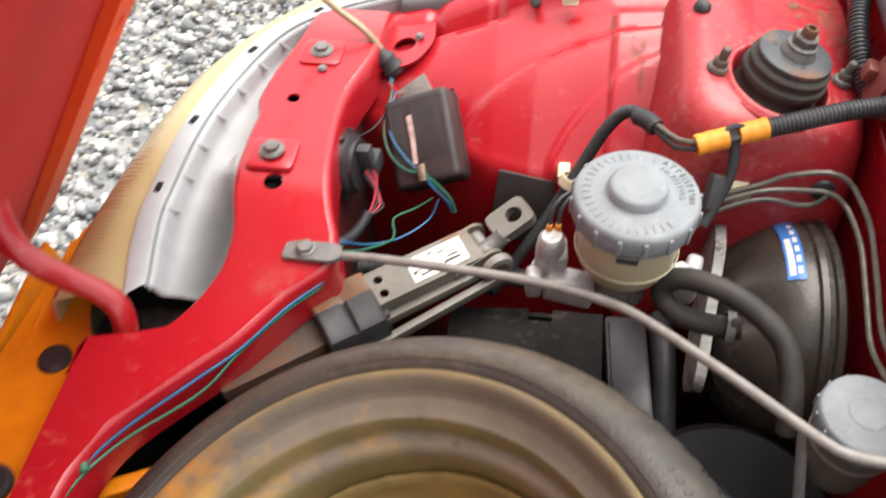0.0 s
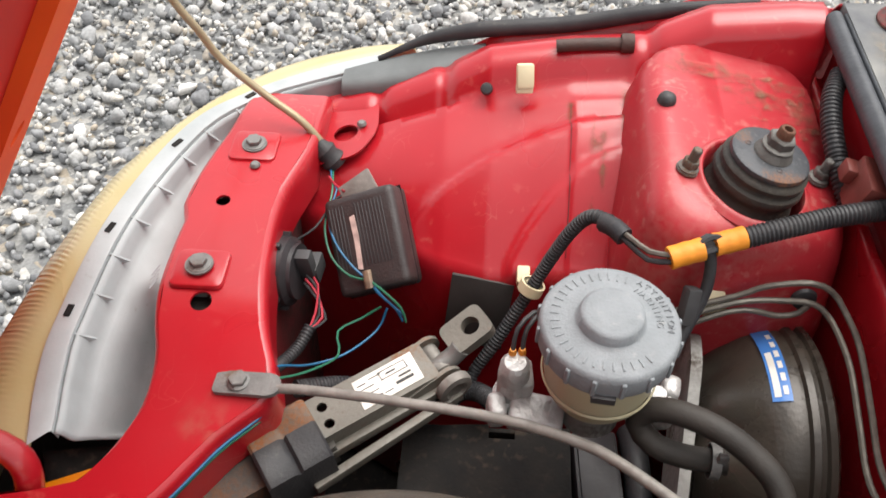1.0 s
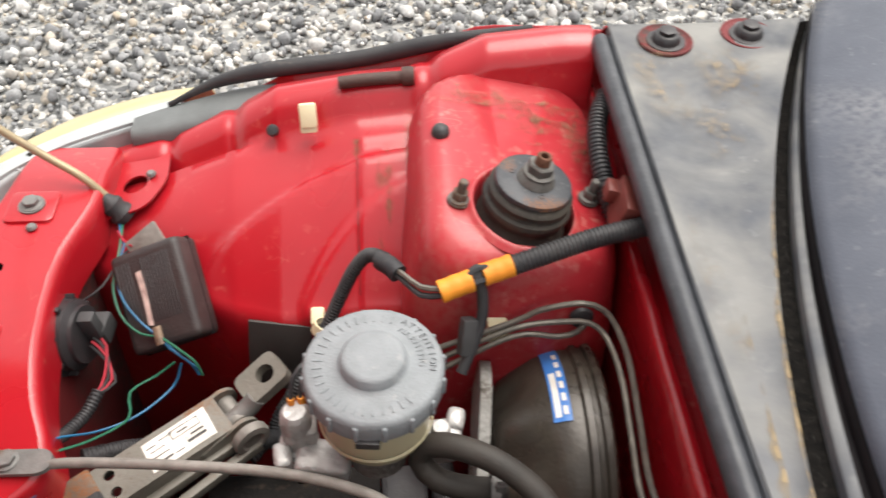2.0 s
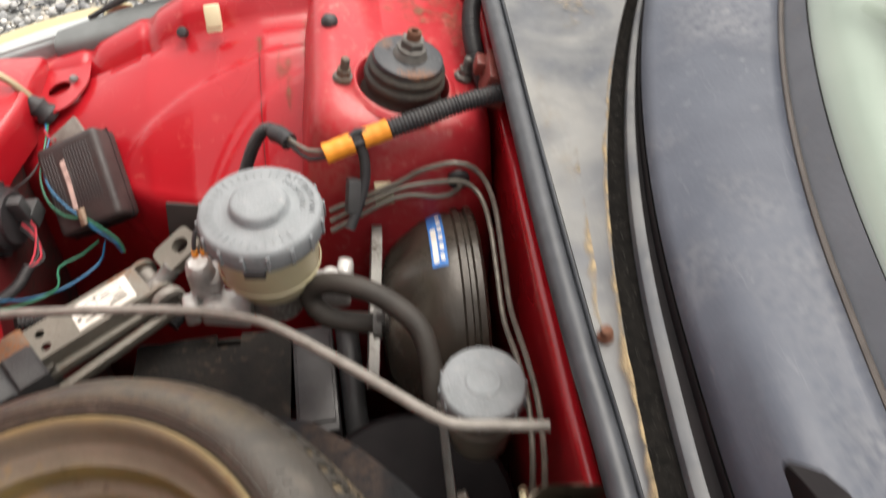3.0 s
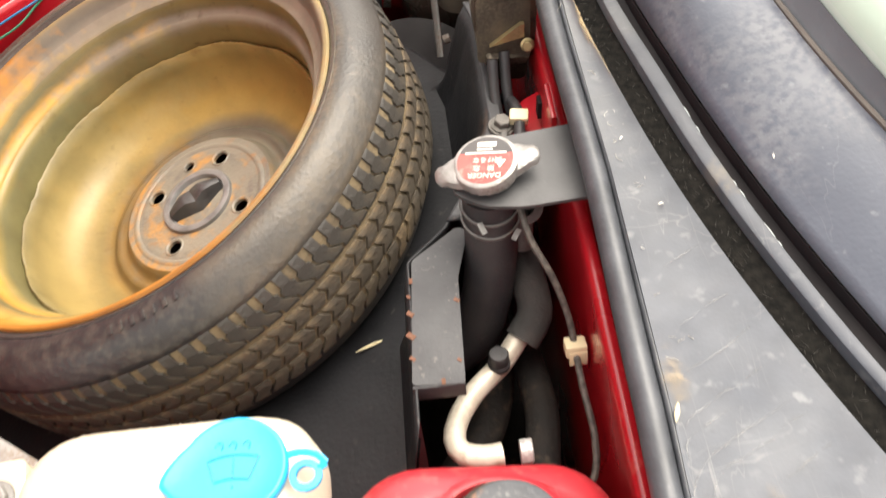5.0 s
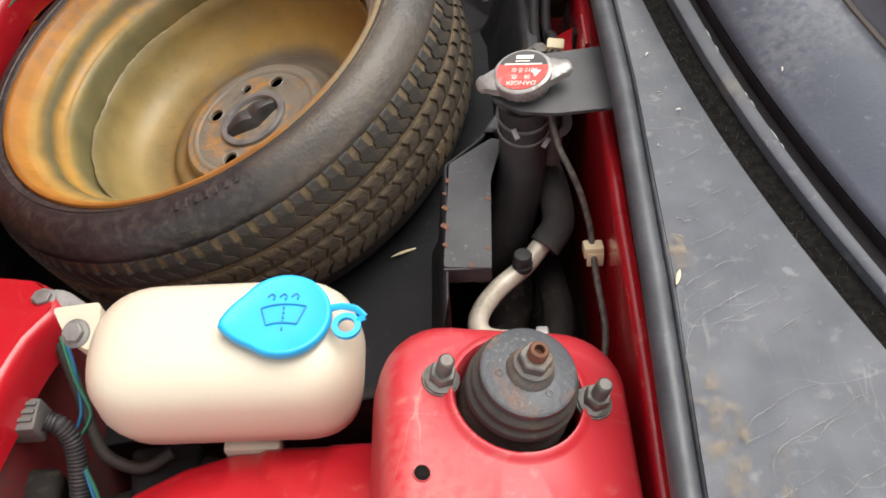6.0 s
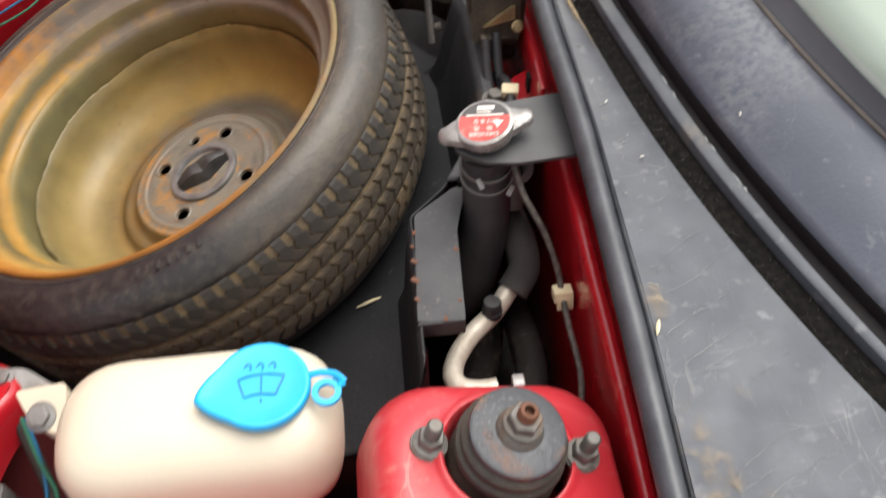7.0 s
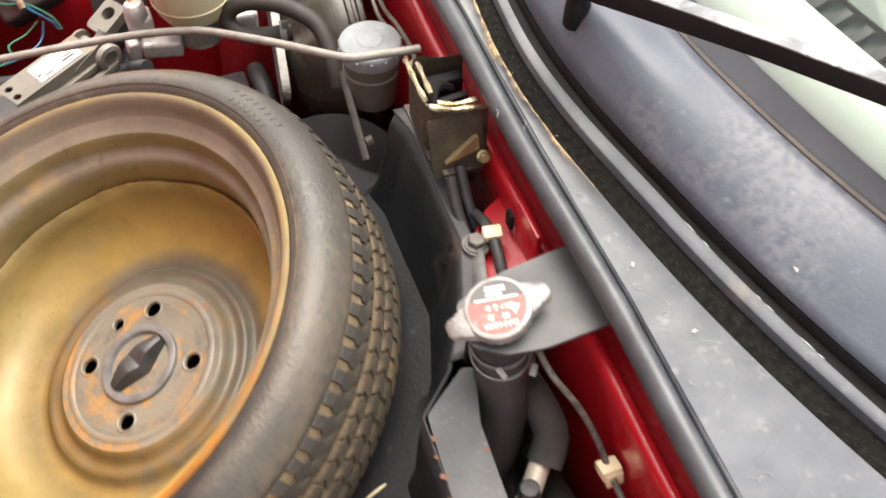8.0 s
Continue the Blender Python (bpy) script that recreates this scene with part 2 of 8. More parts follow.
def rim_paint(name, dry, wet, rough=0.42, wet_at=0.47, spec=0.4, fine=0.8, spots=(0.30, 0.24, 0.18)):
    """The wheel's old gold paint: bands that follow its profile, wear mixed with painted-in light; one set of tones on
    the dry side and a rusty one where water stood.
    """
    m = mat(name, (1.08, 1.08, 1.08), (0.66, 0.67, 0.68), rough, scale=30, amount=1.0, bump=0.12, bump_scale=260, spec=spec, grime=spots, grime_at=0.665, dirt_scale=6)
    n, k = m.node_tree.nodes, m.node_tree.links
    b = n["Principled BSDF"]
    wear = b.inputs["Base Color"].links[0].from_socket
    tc, mp, sep = n.new("ShaderNodeTexCoord"), n.new("ShaderNodeMapping"), n.new("ShaderNodeSeparateXYZ")
    mp.vector_type = "TEXTURE"
    mp.inputs["Location"].default_value = WHEEL_AT
    mp.inputs["Rotation"].default_value = axis(WHEEL_AT, WHEEL_UP).to_euler()
    k.new(tc.outputs["Object"], mp.inputs["Vector"])
    k.new(mp.outputs[0], sep.inputs[0])

    def calc(op, *values):
        x = n.new("ShaderNodeMath")
        x.operation = op
        for i, v in enumerate(values):
            if isinstance(v, (float, int)):
                x.inputs[i].default_value = v
            else:
                k.new(v, x.inputs[i])
        return x.outputs[0]

    def patches(scale, detail, distortion=0.0):
        t = n.new("ShaderNodeTexNoise")
        t.inputs["Scale"].default_value, t.inputs["Detail"].default_value, t.inputs["Distortion"].default_value = scale, detail, distortion
        k.new(tc.outputs["Object"], t.inputs["Vector"])
        return t.outputs[0]

    def spread(src, lo, hi):
        x = n.new("ShaderNodeMapRange")
        x.inputs[1].default_value, x.inputs[2].default_value = lo, hi
        k.new(src, x.inputs[0])
        return x.outputs[0]

    def bands(stops, at):
        r = n.new("ShaderNodeValToRGB")
        while len(r.color_ramp.elements) < len(stops):
            r.color_ramp.elements.new(0.5)
        for e, (p, c) in zip(r.color_ramp.elements, stops):
            e.position, e.color = (p - 0.05) / 0.27, (*c, 1)
        k.new(at, r.inputs[0])
        return r.outputs[0]

    def blend(kind, fac, a, c):
        x = n.new("ShaderNodeMix")
        x.data_type, x.blend_type = "RGBA", kind
        if isinstance(fac, float):
            x.inputs[0].default_value = fac
        else:
            k.new(fac, x.inputs[0])
        k.new(a, x.inputs[6])
        k.new(c, x.inputs[7])
        return x.outputs[2]

    r = calc("SQRT", calc("ADD", calc("MULTIPLY", sep.outputs[0], sep.outputs[0]), calc("MULTIPLY", sep.outputs[1], sep.outputs[1])))
    run = calc("ADD", r, sep.outputs[2])
    run = calc("ADD", run, calc("MULTIPLY", calc("SUBTRACT", patches(22, 6, 0.4), 0.5), 0.016))
    place = spread(run, 0.05, 0.32)
    low = calc("ADD", calc("MULTIPLY", sep.outputs[0], -2.2), calc("MULTIPLY", sep.outputs[1], -1.9))
    water = spread(calc("ADD", calc("ADD", low, patches(9, 5)), calc("MULTIPLY", calc("SUBTRACT", patches(70, 8), 0.5), fine)), wet_at - 0.16, wet_at + 0.20)
    k.new(blend("MULTIPLY", 1.0, blend("MIX", water, bands(dry, place), bands(wet, place)), wear), b.inputs["Base Color"])
    return m


# rim bands hold paint wear and rust, and also lit and shaded tones
DRYLITBANDS = [(0.190, (0.190, 0.138, 0.050)), (0.214, (0.170, 0.126, 0.054)), (0.225, (0.170, 0.142, 0.104)), (0.236, (0.195, 0.166, 0.130)), (0.243, (0.140, 0.110, 0.058)), (0.252, (0.165, 0.124, 0.044)), (0.260, (0.185, 0.158, 0.120)), (0.275, (0.205, 0.172, 0.134)), (0.285, (0.140, 0.118, 0.092)), (0.297, (0.160, 0.130, 0.090)), (0.303, (0.240, 0.178, 0.085))]
WETLITBANDS = [(0.190, (0.175, 0.150, 0.060)), (0.214, (0.145, 0.132, 0.062)), (0.225, (0.250, 0.185, 0.058)), (0.233, (0.420, 0.235, 0.042)), (0.241, (0.340, 0.190, 0.040)), (0.248, (0.125, 0.114, 0.056)), (0.256, (0.185, 0.146, 0.060)), (0.266, (0.430, 0.270, 0.066)), (0.281, (0.480, 0.205, 0.028)), (0.295, (0.400, 0.170, 0.024)), (0.303, (0.260, 0.105, 0.022))]
RIM = rim_paint("weathered_lit_gold_paint", DRYLITBANDS, WETLITBANDS)
RIMRUST = rim_paint("rusted_lit_gold_edge", DRYLITBANDS, WETLITBANDS, rough=0.46, fine=0.8, spots=(0.55, 0.30, 0.14))
DISC = rim_paint("stained_gold_disc", [(0.070, (0.150, 0.130, 0.095)), (0.082, (0.100, 0.088, 0.066)), (0.092, (0.150, 0.124, 0.075)), (0.106, (0.290, 0.200, 0.064)), (0.130, (0.310, 0.208, 0.060)), (0.160, (0.290, 0.196, 0.060)), (0.190, (0.240, 0.170, 0.060))],
                 [(0.070, (0.210, 0.125, 0.040)), (0.080, (0.150, 0.095, 0.036)), (0.090, (0.215, 0.135, 0.040)), (0.102, (0.205, 0.150, 0.055)), (0.125, (0.300, 0.215, 0.072)), (0.160, (0.280, 0.208, 0.078)), (0.190, (0.205, 0.162, 0.068))], rough=0.40, wet_at=0.46)
HUB = wheel_mat("rusty_hub_steel", (0.200, 0.180, 0.140), (0.135, 0.124, 0.100), (0.090, 0.084, 0.074), (0.36, 0.180, 0.045), 0.42, rust_side=0.9, ring_at=0.56, rust_at=0.55, spots=(0.24, 0.11, 0.035), bump=0.3, ring_scale=90, rust_scale=60, tone=30)
# here the rust colour is a darker tone towards the tyre's lower side
TYRE = wheel_mat("weathered_tyre_rubber", (0.068, 0.060, 0.050), (0.032, 0.030, 0.029), (0.105, 0.083, 0.057), (0.020, 0.0195, 0.0205), 0.40, rust_side=1.1, ring_at=0.55, rust_at=0.48, spots=(0.10, 0.085, 0.07), bump=0.3, ring_scale=60, tone=17)
STEEL = mat("dull_steel", (0.23, 0.225, 0.215), (0.13, 0.127, 0.122), 0.5, metal=0.3, scale=90, amount=0.9, dirt=(0.14, 0.085, 0.05), dirt_at=0.62, dirt_scale=26, bump=0.25, bump_scale=500)
DULLSTEEL = mat("dirty_dull_steel", (0.16, 0.152, 0.14), (0.085, 0.078, 0.07), 0.5, metal=0.3, scale=90, amount=0.9, dirt=(0.14, 0.085, 0.05), dirt_at=0.58, dirt_scale=40, bump=0.3, bump_scale=500)
RODGREY = mat("weathered_grey_rod", (0.265, 0.248, 0.225), (0.19, 0.176, 0.158), 0.6, metal=0.3, scale=90, bump=0.25, dirt=(0.25, 0.15, 0.08), dirt_at=0.68, dirt_scale=30)
ZINC = mat("yellow_zinc", (0.42, 0.34, 0.18), (0.28, 0.225, 0.13), 0.3, metal=0.8, scale=50, bump=0.1, dirt=(0.10, 0.07, 0.04), dirt_at=0.62, dirt_scale=25)
CASTING = mat("cast_aluminium", (0.55, 0.54, 0.525), (0.36, 0.35, 0.34), 0.42, metal=0.4, scale=90, amount=0.9, bump=0.7, bump_scale=220, grime=(0.20, 0.18, 0.16), grime_at=0.66, dirt_scale=12)
DULLCAST = mat("dirty_casting", (0.16, 0.155, 0.15), (0.10, 0.095, 0.09), 0.6, metal=0.4, scale=70, bump=0.6, bump_scale=220, dirt=(0.09, 0.07, 0.05), dirt_at=0.6)
BOOSTER = mat("rusting_black_drum", (0.040, 0.034, 0.029), (0.068, 0.055, 0.043), 0.28, metal=0.2, scale=16, amount=0.9, dirt=(0.12, 0.10, 0.078), dirt_at=0.52, dirt_scale=9, dirt_soft=0.3, dirt_rough=0.5, bump=0.15, grime=(0.15, 0.12, 0.095), grime_at=0.72)
GREYCAP = mat("faded_grey_cap", (0.222, 0.238, 0.250), (0.178, 0.192, 0.202), 0.62, scale=60, bump=0.25, bump_scale=500, grime=(0.31, 0.31, 0.30), grime_at=0.66, dirt_scale=12)
CREAM = mat("yellowed_reservoir_plastic", (0.47, 0.425, 0.28), (0.41, 0.365, 0.235), 0.35, scale=12, bump=0.05, subsurface=0.25, grime=(0.40, 0.25, 0.12), grime_at=0.7)
TANK = mat("milky_tank_plastic", (0.57, 0.530, 0.43), (0.53, 0.480, 0.375), 0.36, scale=6, amount=1.0, bump=0.06, bump_scale=200, subsurface=0.3, dirt=(0.54, 0.42, 0.29), dirt_at=0.66, dirt_scale=5, dirt_soft=0.3, dirt_rough=0.4)
BLUE = mat("bright_blue_plastic", (0.0, 0.36, 0.70), (0.0, 0.33, 0.66), 0.38, bump=0.04)
DARKBLUE = mat("embossed_blue_plastic", (0.0, 0.20, 0.45), rough=0.45, bump=0.0)
WHITECLIP = mat("ivory_plastic", (0.72, 0.64, 0.42), (0.64, 0.56, 0.36), 0.5, bump=0.1, grime=(0.3, 0.2, 0.1), grime_at=0.72)
TAPE = mat("orange_tape", (0.78, 0.28, 0.02), (0.68, 0.23, 0.02), 0.55, scale=30, bump=0.3, bump_scale=150, grime=(0.35, 0.15, 0.03), grime_at=0.7)
LENS = mat("yellowed_lens_plastic", (0.44, 0.37, 0.18), (0.48, 0.41, 0.23), 0.28, scale=12, bump=0.05, coat=0.3, grime=(0.40, 0.33, 0.18), grime_at=0.7)
HOUSING = mat("pale_grey_housing", (0.41, 0.44, 0.445), (0.34, 0.365, 0.37), 0.5, scale=25, bump=0.08, grime=(0.24, 0.22, 0.19), grime_at=0.70)
CONNECT = mat("dark_grey_connector", (0.055, 0.055, 0.057), (0.04, 0.04, 0.041), 0.55, bump=0.15)
BLUEWIRE = mat("blue_wire", (0.01, 0.13, 0.27), rough=0.45, bump=0.0)
GREENWIRE = mat("green_wire", (0.02, 0.15, 0.085), rough=0.45, bump=0.0)
REDWIRE = mat("red_wire", (0.45, 0.03, 0.05), rough=0.45, bump=0.0)
WHITE = mat("white_sticker", (0.75, 0.73, 0.68), (0.62, 0.58, 0.52), 0.5, scale=60, bump=0.05, grime=(0.45, 0.35, 0.25), grime_at=0.68)
PINKLAB = mat("faded_pink_sticker", (0.62, 0.45, 0.40), (0.40, 0.28, 0.25), 0.6, scale=150, bump=0.1)
INK = mat("black_ink", (0.03, 0.03, 0.03), rough=0.5, bump=0.0)
CAPRED = mat("faded_red_label", (0.52, 0.075, 0.065), (0.46, 0.055, 0.05), 0.38, scale=60, bump=0.0, grime=(0.55, 0.36, 0.31), grime_at=0.58, dirt_scale=16)
CAPBLACK = mat("dark_label", (0.06, 0.055, 0.055), rough=0.35, bump=0.0)
LABELBLUE = mat("blue_sticker", (0.04, 0.17, 0.52), (0.06, 0.21, 0.55), 0.25, bump=0.0)
FOAM = mat("black_foam_pipe", (0.035, 0.034, 0.033), (0.055, 0.05, 0.047), 0.85, bump=0.5, bump_scale=300)
ALUPIPE = mat("dull_aluminium_pipe", (0.66, 0.61, 0.52), (0.50, 0.45, 0.37), 0.4, metal=0.25, scale=90, bump=0.2, grime=(0.30, 0.20, 0.12), grime_at=0.64, dirt_scale=15)
HOSE = mat("brownish_rubber_hose", (0.036, 0.030, 0.025), (0.022, 0.019, 0.016), 0.7, bump=0.2, scale=35)
PIPE = mat("greenish_brake_pipe", (0.17, 0.155, 0.13), (0.12, 0.11, 0.095), 0.45, metal=0.4, bump=0.15, scale=120)
MOUNT = mat("grey_mount_plate", (0.050, 0.053, 0.060), (0.030, 0.032, 0.037), 0.45, metal=0.15, scale=40, amount=0.9, bump=0.2, grime=(0.19, 0.19, 0.18), grime_at=0.62, dirt=(0.22, 0.10, 0.05), dirt_at=0.61, dirt_scale=30)
MOUNTRUB = mat("brown_dusty_rubber", (0.022, 0.019, 0.017), (0.046, 0.038, 0.029), 0.7, grime=(0.11, 0.09, 0.065), grime_at=0.62, dirt_scale=14, scale=30, bump=0.4)
RUSTY = mat("rusty_bracket_steel", (0.18, 0.15, 0.12), (0.125, 0.098, 0.072), 0.6, metal=0.3, scale=50, dirt=(0.26, 0.10, 0.035), dirt_at=0.48, dirt_scale=24, bump=0.3)
RUST = mat("rust", (0.14, 0.055, 0.032), (0.11, 0.05, 0.028), 0.8, metal=0.2, scale=200, bump=0.6)
DUST = mat("tan_dust", (0.36, 0.27, 0.155), (0.28, 0.21, 0.125), 0.95, scale=90, bump=0.3, thin=0.6)
TRICKLE = mat("pale_dried_trickle", (0.22, 0.22, 0.215), (0.17, 0.17, 0.165), 0.9, scale=90, bump=0.0, thin=0.8)
GROOVEDUST = mat("tan_groove_dust", (0.34, 0.255, 0.145), (0.25, 0.19, 0.115), 0.95, scale=90, bump=0.3, thin=0.97)
REDDUST = mat("brown_red_dust", (0.24, 0.165, 0.095), (0.18, 0.125, 0.07), 0.9, scale=60, bump=0.2, thin=0.6)
JACKPAINT = mat("worn_pale_jack_paint", (0.200, 0.188, 0.162), (0.125, 0.115, 0.096), 0.5, metal=0.15, scale=30, amount=0.9, dirt=(0.20, 0.09, 0.04), dirt_at=0.60, dirt_scale=22, bump=0.25, grime=(0.10, 0.08, 0.06), grime_at=0.62)
RODCREAM = mat("yellowed_rod_steel", (0.40, 0.33, 0.20), (0.26, 0.21, 0.14), 0.4, metal=0.3, scale=12, amount=1.2, bump=0.1)
BACKING = mat("pale_glass_backing", (0.47, 0.51, 0.475), (0.40, 0.44, 0.41), 0.6, scale=8, bump=0.05, grime=(0.45, 0.36, 0.22), grime_at=0.74, dirt_scale=3)
DARKGREEN = mat("dark_dash_plastic", (0.05, 0.065, 0.06), rough=0.6, bump=0.1)
# dark copy of the red paint: grime, with the bulkhead's shade painted in
GRIMYSHADERED = mat("grimy_shaded_red_sheet", (0.17, 0.012, 0.015), (0.10, 0.012, 0.012), 0.7, scale=12, amount=1.0, bump=0.2, dirt=(0.05, 0.04, 0.035), dirt_at=0.55, dirt_scale=8)
UNDER = mat("dark_underbody", (0.010, 0.0095, 0.0095), (0.020, 0.017, 0.015), 0.75, scale=30, bump=0.4, spec=0.2, grime=(0.09, 0.065, 0.045), grime_at=0.61)


def glass():
    """A thin pane: clear, with a mirror gloss that grows towards grazing views."""
    m = bpy.data.materials.new("windshield_glass")
    m.use_nodes = True
    n, k = m.node_tree.nodes, m.node_tree.links
    n.remove(n["Principled BSDF"])
    clear, gloss, fres, both = n.new("ShaderNodeBsdfTransparent"), n.new("ShaderNodeBsdfGlossy"), n.new("ShaderNodeFresnel"), n.new("ShaderNodeMixShader")
    clear.inputs[0].default_value = (0.90, 0.96, 0.92, 1)
    gloss.inputs["Roughness"].default_value = 0.02
    fres.inputs["IOR"].default_value = 1.45
    k.new(fres.outputs[0], both.inputs[0])
    k.new(clear.outputs[0], both.inputs[1])
    k.new(gloss.outputs[0], both.inputs[2])
    k.new(both.outputs[0], n["Material Output"].inputs["Surface"])
    return m


def stones(name, island):
    """Gravel: grey, white and tan stones."""
    m = bpy.data.materials.new(name)
    m.use_nodes = True
    n, k = m.node_tree.nodes, m.node_tree.links
    b = n["Principled BSDF"]
    ramp = n.new("ShaderNodeValToRGB")
    r = ramp.color_ramp
    tones = [(0.0, (0.14, 0.145, 0.15)), (0.2, (0.23, 0.235, 0.24)), (0.42, (0.33, 0.335, 0.335)), (0.62, (0.42, 0.42, 0.41)), (0.78, (0.50, 0.49, 0.47)), (0.88, (0.42, 0.36, 0.28)), (0.93, (0.64, 0.63, 0.60)), (1.0, (0.74, 0.73, 0.70))]
    while len(r.elements) < len(tones):
        r.elements.new(0.5)
    for e, (p, c) in zip(r.elements, tones):
        e.position, e.color = p, (*c, 1)
    tc = n.new("ShaderNodeTexCoord")
    if island:
        g = n.new("ShaderNodeNewGeometry")
        k.new(g.outputs["Random Per Island"], ramp.inputs[0])
    else:
        v = n.new("ShaderNodeTexVoronoi")
        v.inputs["Scale"].default_value = 55
        k.new(tc.outputs["Object"], v.inputs["Vector"])
        s = n.new("ShaderNodeSeparateColor")
        k.new(v.outputs["Color"], s.inputs[0])
        k.new(s.outputs[0], ramp.inputs[0])
    t = n.new("ShaderNodeTexNoise")
    t.inputs["Scale"].default_value, t.inputs["Detail"].default_value = 160, 6
    k.new(tc.outputs["Object"], t.inputs["Vector"])
    x = n.new("ShaderNodeMix")
    x.data_type, x.blend_type = "RGBA", "OVERLAY"
    x.inputs[0].default_value = 0.55
    k.new(ramp.outputs[0], x.inputs[6])
    k.new(t.outputs[0], x.inputs[7])
    if not island:
        dark = n.new("ShaderNodeMix")
        dark.data_type, dark.blend_type = "RGBA", "MULTIPLY"
        dark.inputs[0].default_value = 1.0
        dark.inputs[7].default_value = (0.66, 0.66, 0.65, 1)
        k.new(x.outputs[2], dark.inputs[6])
        x = dark
    k.new(x.outputs[2], b.inputs["Base Color"])
    b.inputs["Roughness"].default_value = 0.85
    bp = n.new("ShaderNodeBump")
    bp.inputs["Strength"].default_value, bp.inputs["Distance"].default_value = 0.4, 0.002
    k.new(t.outputs[0], bp.inputs["Height"])
    k.new(bp.outputs[0], b.inputs["Normal"])
    return m


GLASS = glass()
PEBBLE = stones("gravel_stone", True)
GROUND = stones("gravel_ground", False)

# ---- building helpers ----


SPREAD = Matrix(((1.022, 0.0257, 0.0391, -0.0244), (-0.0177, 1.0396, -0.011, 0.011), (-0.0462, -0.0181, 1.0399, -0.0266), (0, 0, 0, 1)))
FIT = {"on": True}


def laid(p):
    """Warps drawn places on the far side to ones fitted to the camera's view, eased in across the bay."""
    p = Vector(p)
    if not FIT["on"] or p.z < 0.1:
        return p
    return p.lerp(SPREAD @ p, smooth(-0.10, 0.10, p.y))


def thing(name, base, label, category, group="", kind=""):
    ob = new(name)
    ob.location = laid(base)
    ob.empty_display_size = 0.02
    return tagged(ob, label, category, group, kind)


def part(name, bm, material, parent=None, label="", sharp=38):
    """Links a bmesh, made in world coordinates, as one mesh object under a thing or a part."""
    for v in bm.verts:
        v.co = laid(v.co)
    bmesh.ops.recalc_face_normals(bm, faces=bm.faces)
    me = bpy.data.meshes.new(name)
    bm.to_mesh(me)
    bm.free()
    me.materials.append(material)
    me.polygons.foreach_set("use_smooth", [True] * len(me.polygons))
    me.set_sharp_from_angle(angle=radians(sharp))
    ob = new(name, me)
    if parent:
        ob.parent = parent
        if parent.type == "EMPTY":
            ob.matrix_parent_inverse = Matrix.Translation(parent.location).inverted()
    if label:
        ob["label"] = label
    return ob


def put(bm, verts, m):
    bmesh.ops.transform(bm, matrix=m, verts=verts)


def box(bm, size, m, bevel=0.0, seg=2):
    r = bmesh.ops.create_cube(bm, size=1)
    vs = r["verts"]
    bmesh.ops.scale(bm, vec=size, verts=vs)
    if bevel:
        es = list({e for v in vs for e in v.link_edges})
        out = bmesh.ops.bevel(bm, geom=es + vs, offset=bevel, segments=seg, profile=0.6, affect="EDGES")
        vs = list({v for f in out["faces"] for v in f.verts} | {v for v in vs if v.is_valid})
    put(bm, vs, m)
    return bm


def lathe(bm, profile, m, n=48, closed=False, wob=0.0):
    """Turns (r, h) points round the z of m."""
    rings = []
    for r, h in profile:
        if r < 1e-6:
            rings.append([bm.verts.new(m @ Vector((0, 0, h)))])
        else:
            rings.append([bm.verts.new(m @ Vector((r * math.cos(a), r * math.sin(a), h + wob * math.sin(3 * a + h * 90))))
                          for a in (2 * math.pi * i / n for i in range(n))])
    pairs = list(zip(rings, rings[1:]))
    if closed:
        pairs.append((rings[-1], rings[0]))
    for a, b in pairs:
        for i in range(n):
            j = (i + 1) % n
            if len(a) == 1 and len(b) > 1:
                bm.faces.new((a[0], b[i], b[j]))
            elif len(b) == 1 and len(a) > 1:
                bm.faces.new((a[i], a[j], b[0]))
            elif len(a) > 1:
                bm.faces.new((a[i], a[j], b[j], b[i]))
    return bm


def curve_points(pts, step=0.006):
    """A smooth line through the points."""
    pts = [Vector(p) for p in pts]
    if len(pts) == 2:
        k = max(1, int((pts[1] - pts[0]).length / step))
        return [pts[0].lerp(pts[1], i / k) for i in range(k + 1)]
    ext = [2 * pts[0] - pts[1], *pts, 2 * pts[-1] - pts[-2]]
    out = []
    for i in range(1, len(ext) - 2):
        a, b, c, d = ext[i - 1:i + 3]
        k = max(2, int((c - b).length / step))
        for j in range(k):
            t = j / k
            out.append(0.5 * (2 * b + (c - a) * t + (2 * a - 5 * b + 4 * c - d) * t * t + (3 * b - a - 3 * c + d) * t ** 3))
    return [*out, pts[-1]]


def tube(bm, pts, r, n=10, step=0.006, rib=0.0, pitch=0.004, flat=1.0):
    """Sweeps a round section along a smooth line; rib makes it corrugated."""
    if rib:
        step = pitch / 4
    line = curve_points(pts, step)
    up, rings, run = None, [], 0.0
    for i, p in enumerate(line):
        d = (line[min(i + 1, len(line) - 1)] - line[max(i - 1, 0)]).normalized()
        if up is None:
            up = d.orthogonal().normalized()
        up = (up - d * up.dot(d)).normalized()
        side = d.cross(up)
        if i:
            run += (p - line[i - 1]).length
        rad = r(run) if callable(r) else r
        if rib:
            rad += rib * (1 if (run / pitch) % 1 < 0.5 else -1)
        rings.append([bm.verts.new(p + rad * (math.cos(a) * up + flat * math.sin(a) * side)) for a in (2 * math.pi * k / n for k in range(n))])
    for a, b in zip(rings, rings[1:]):
        for k in range(n):
            bm.faces.new((a[k], a[(k + 1) % n], b[(k + 1) % n], b[k]))
    bm.faces.new(rings[0][::-1])
    bm.faces.new(rings[-1])
    return bm


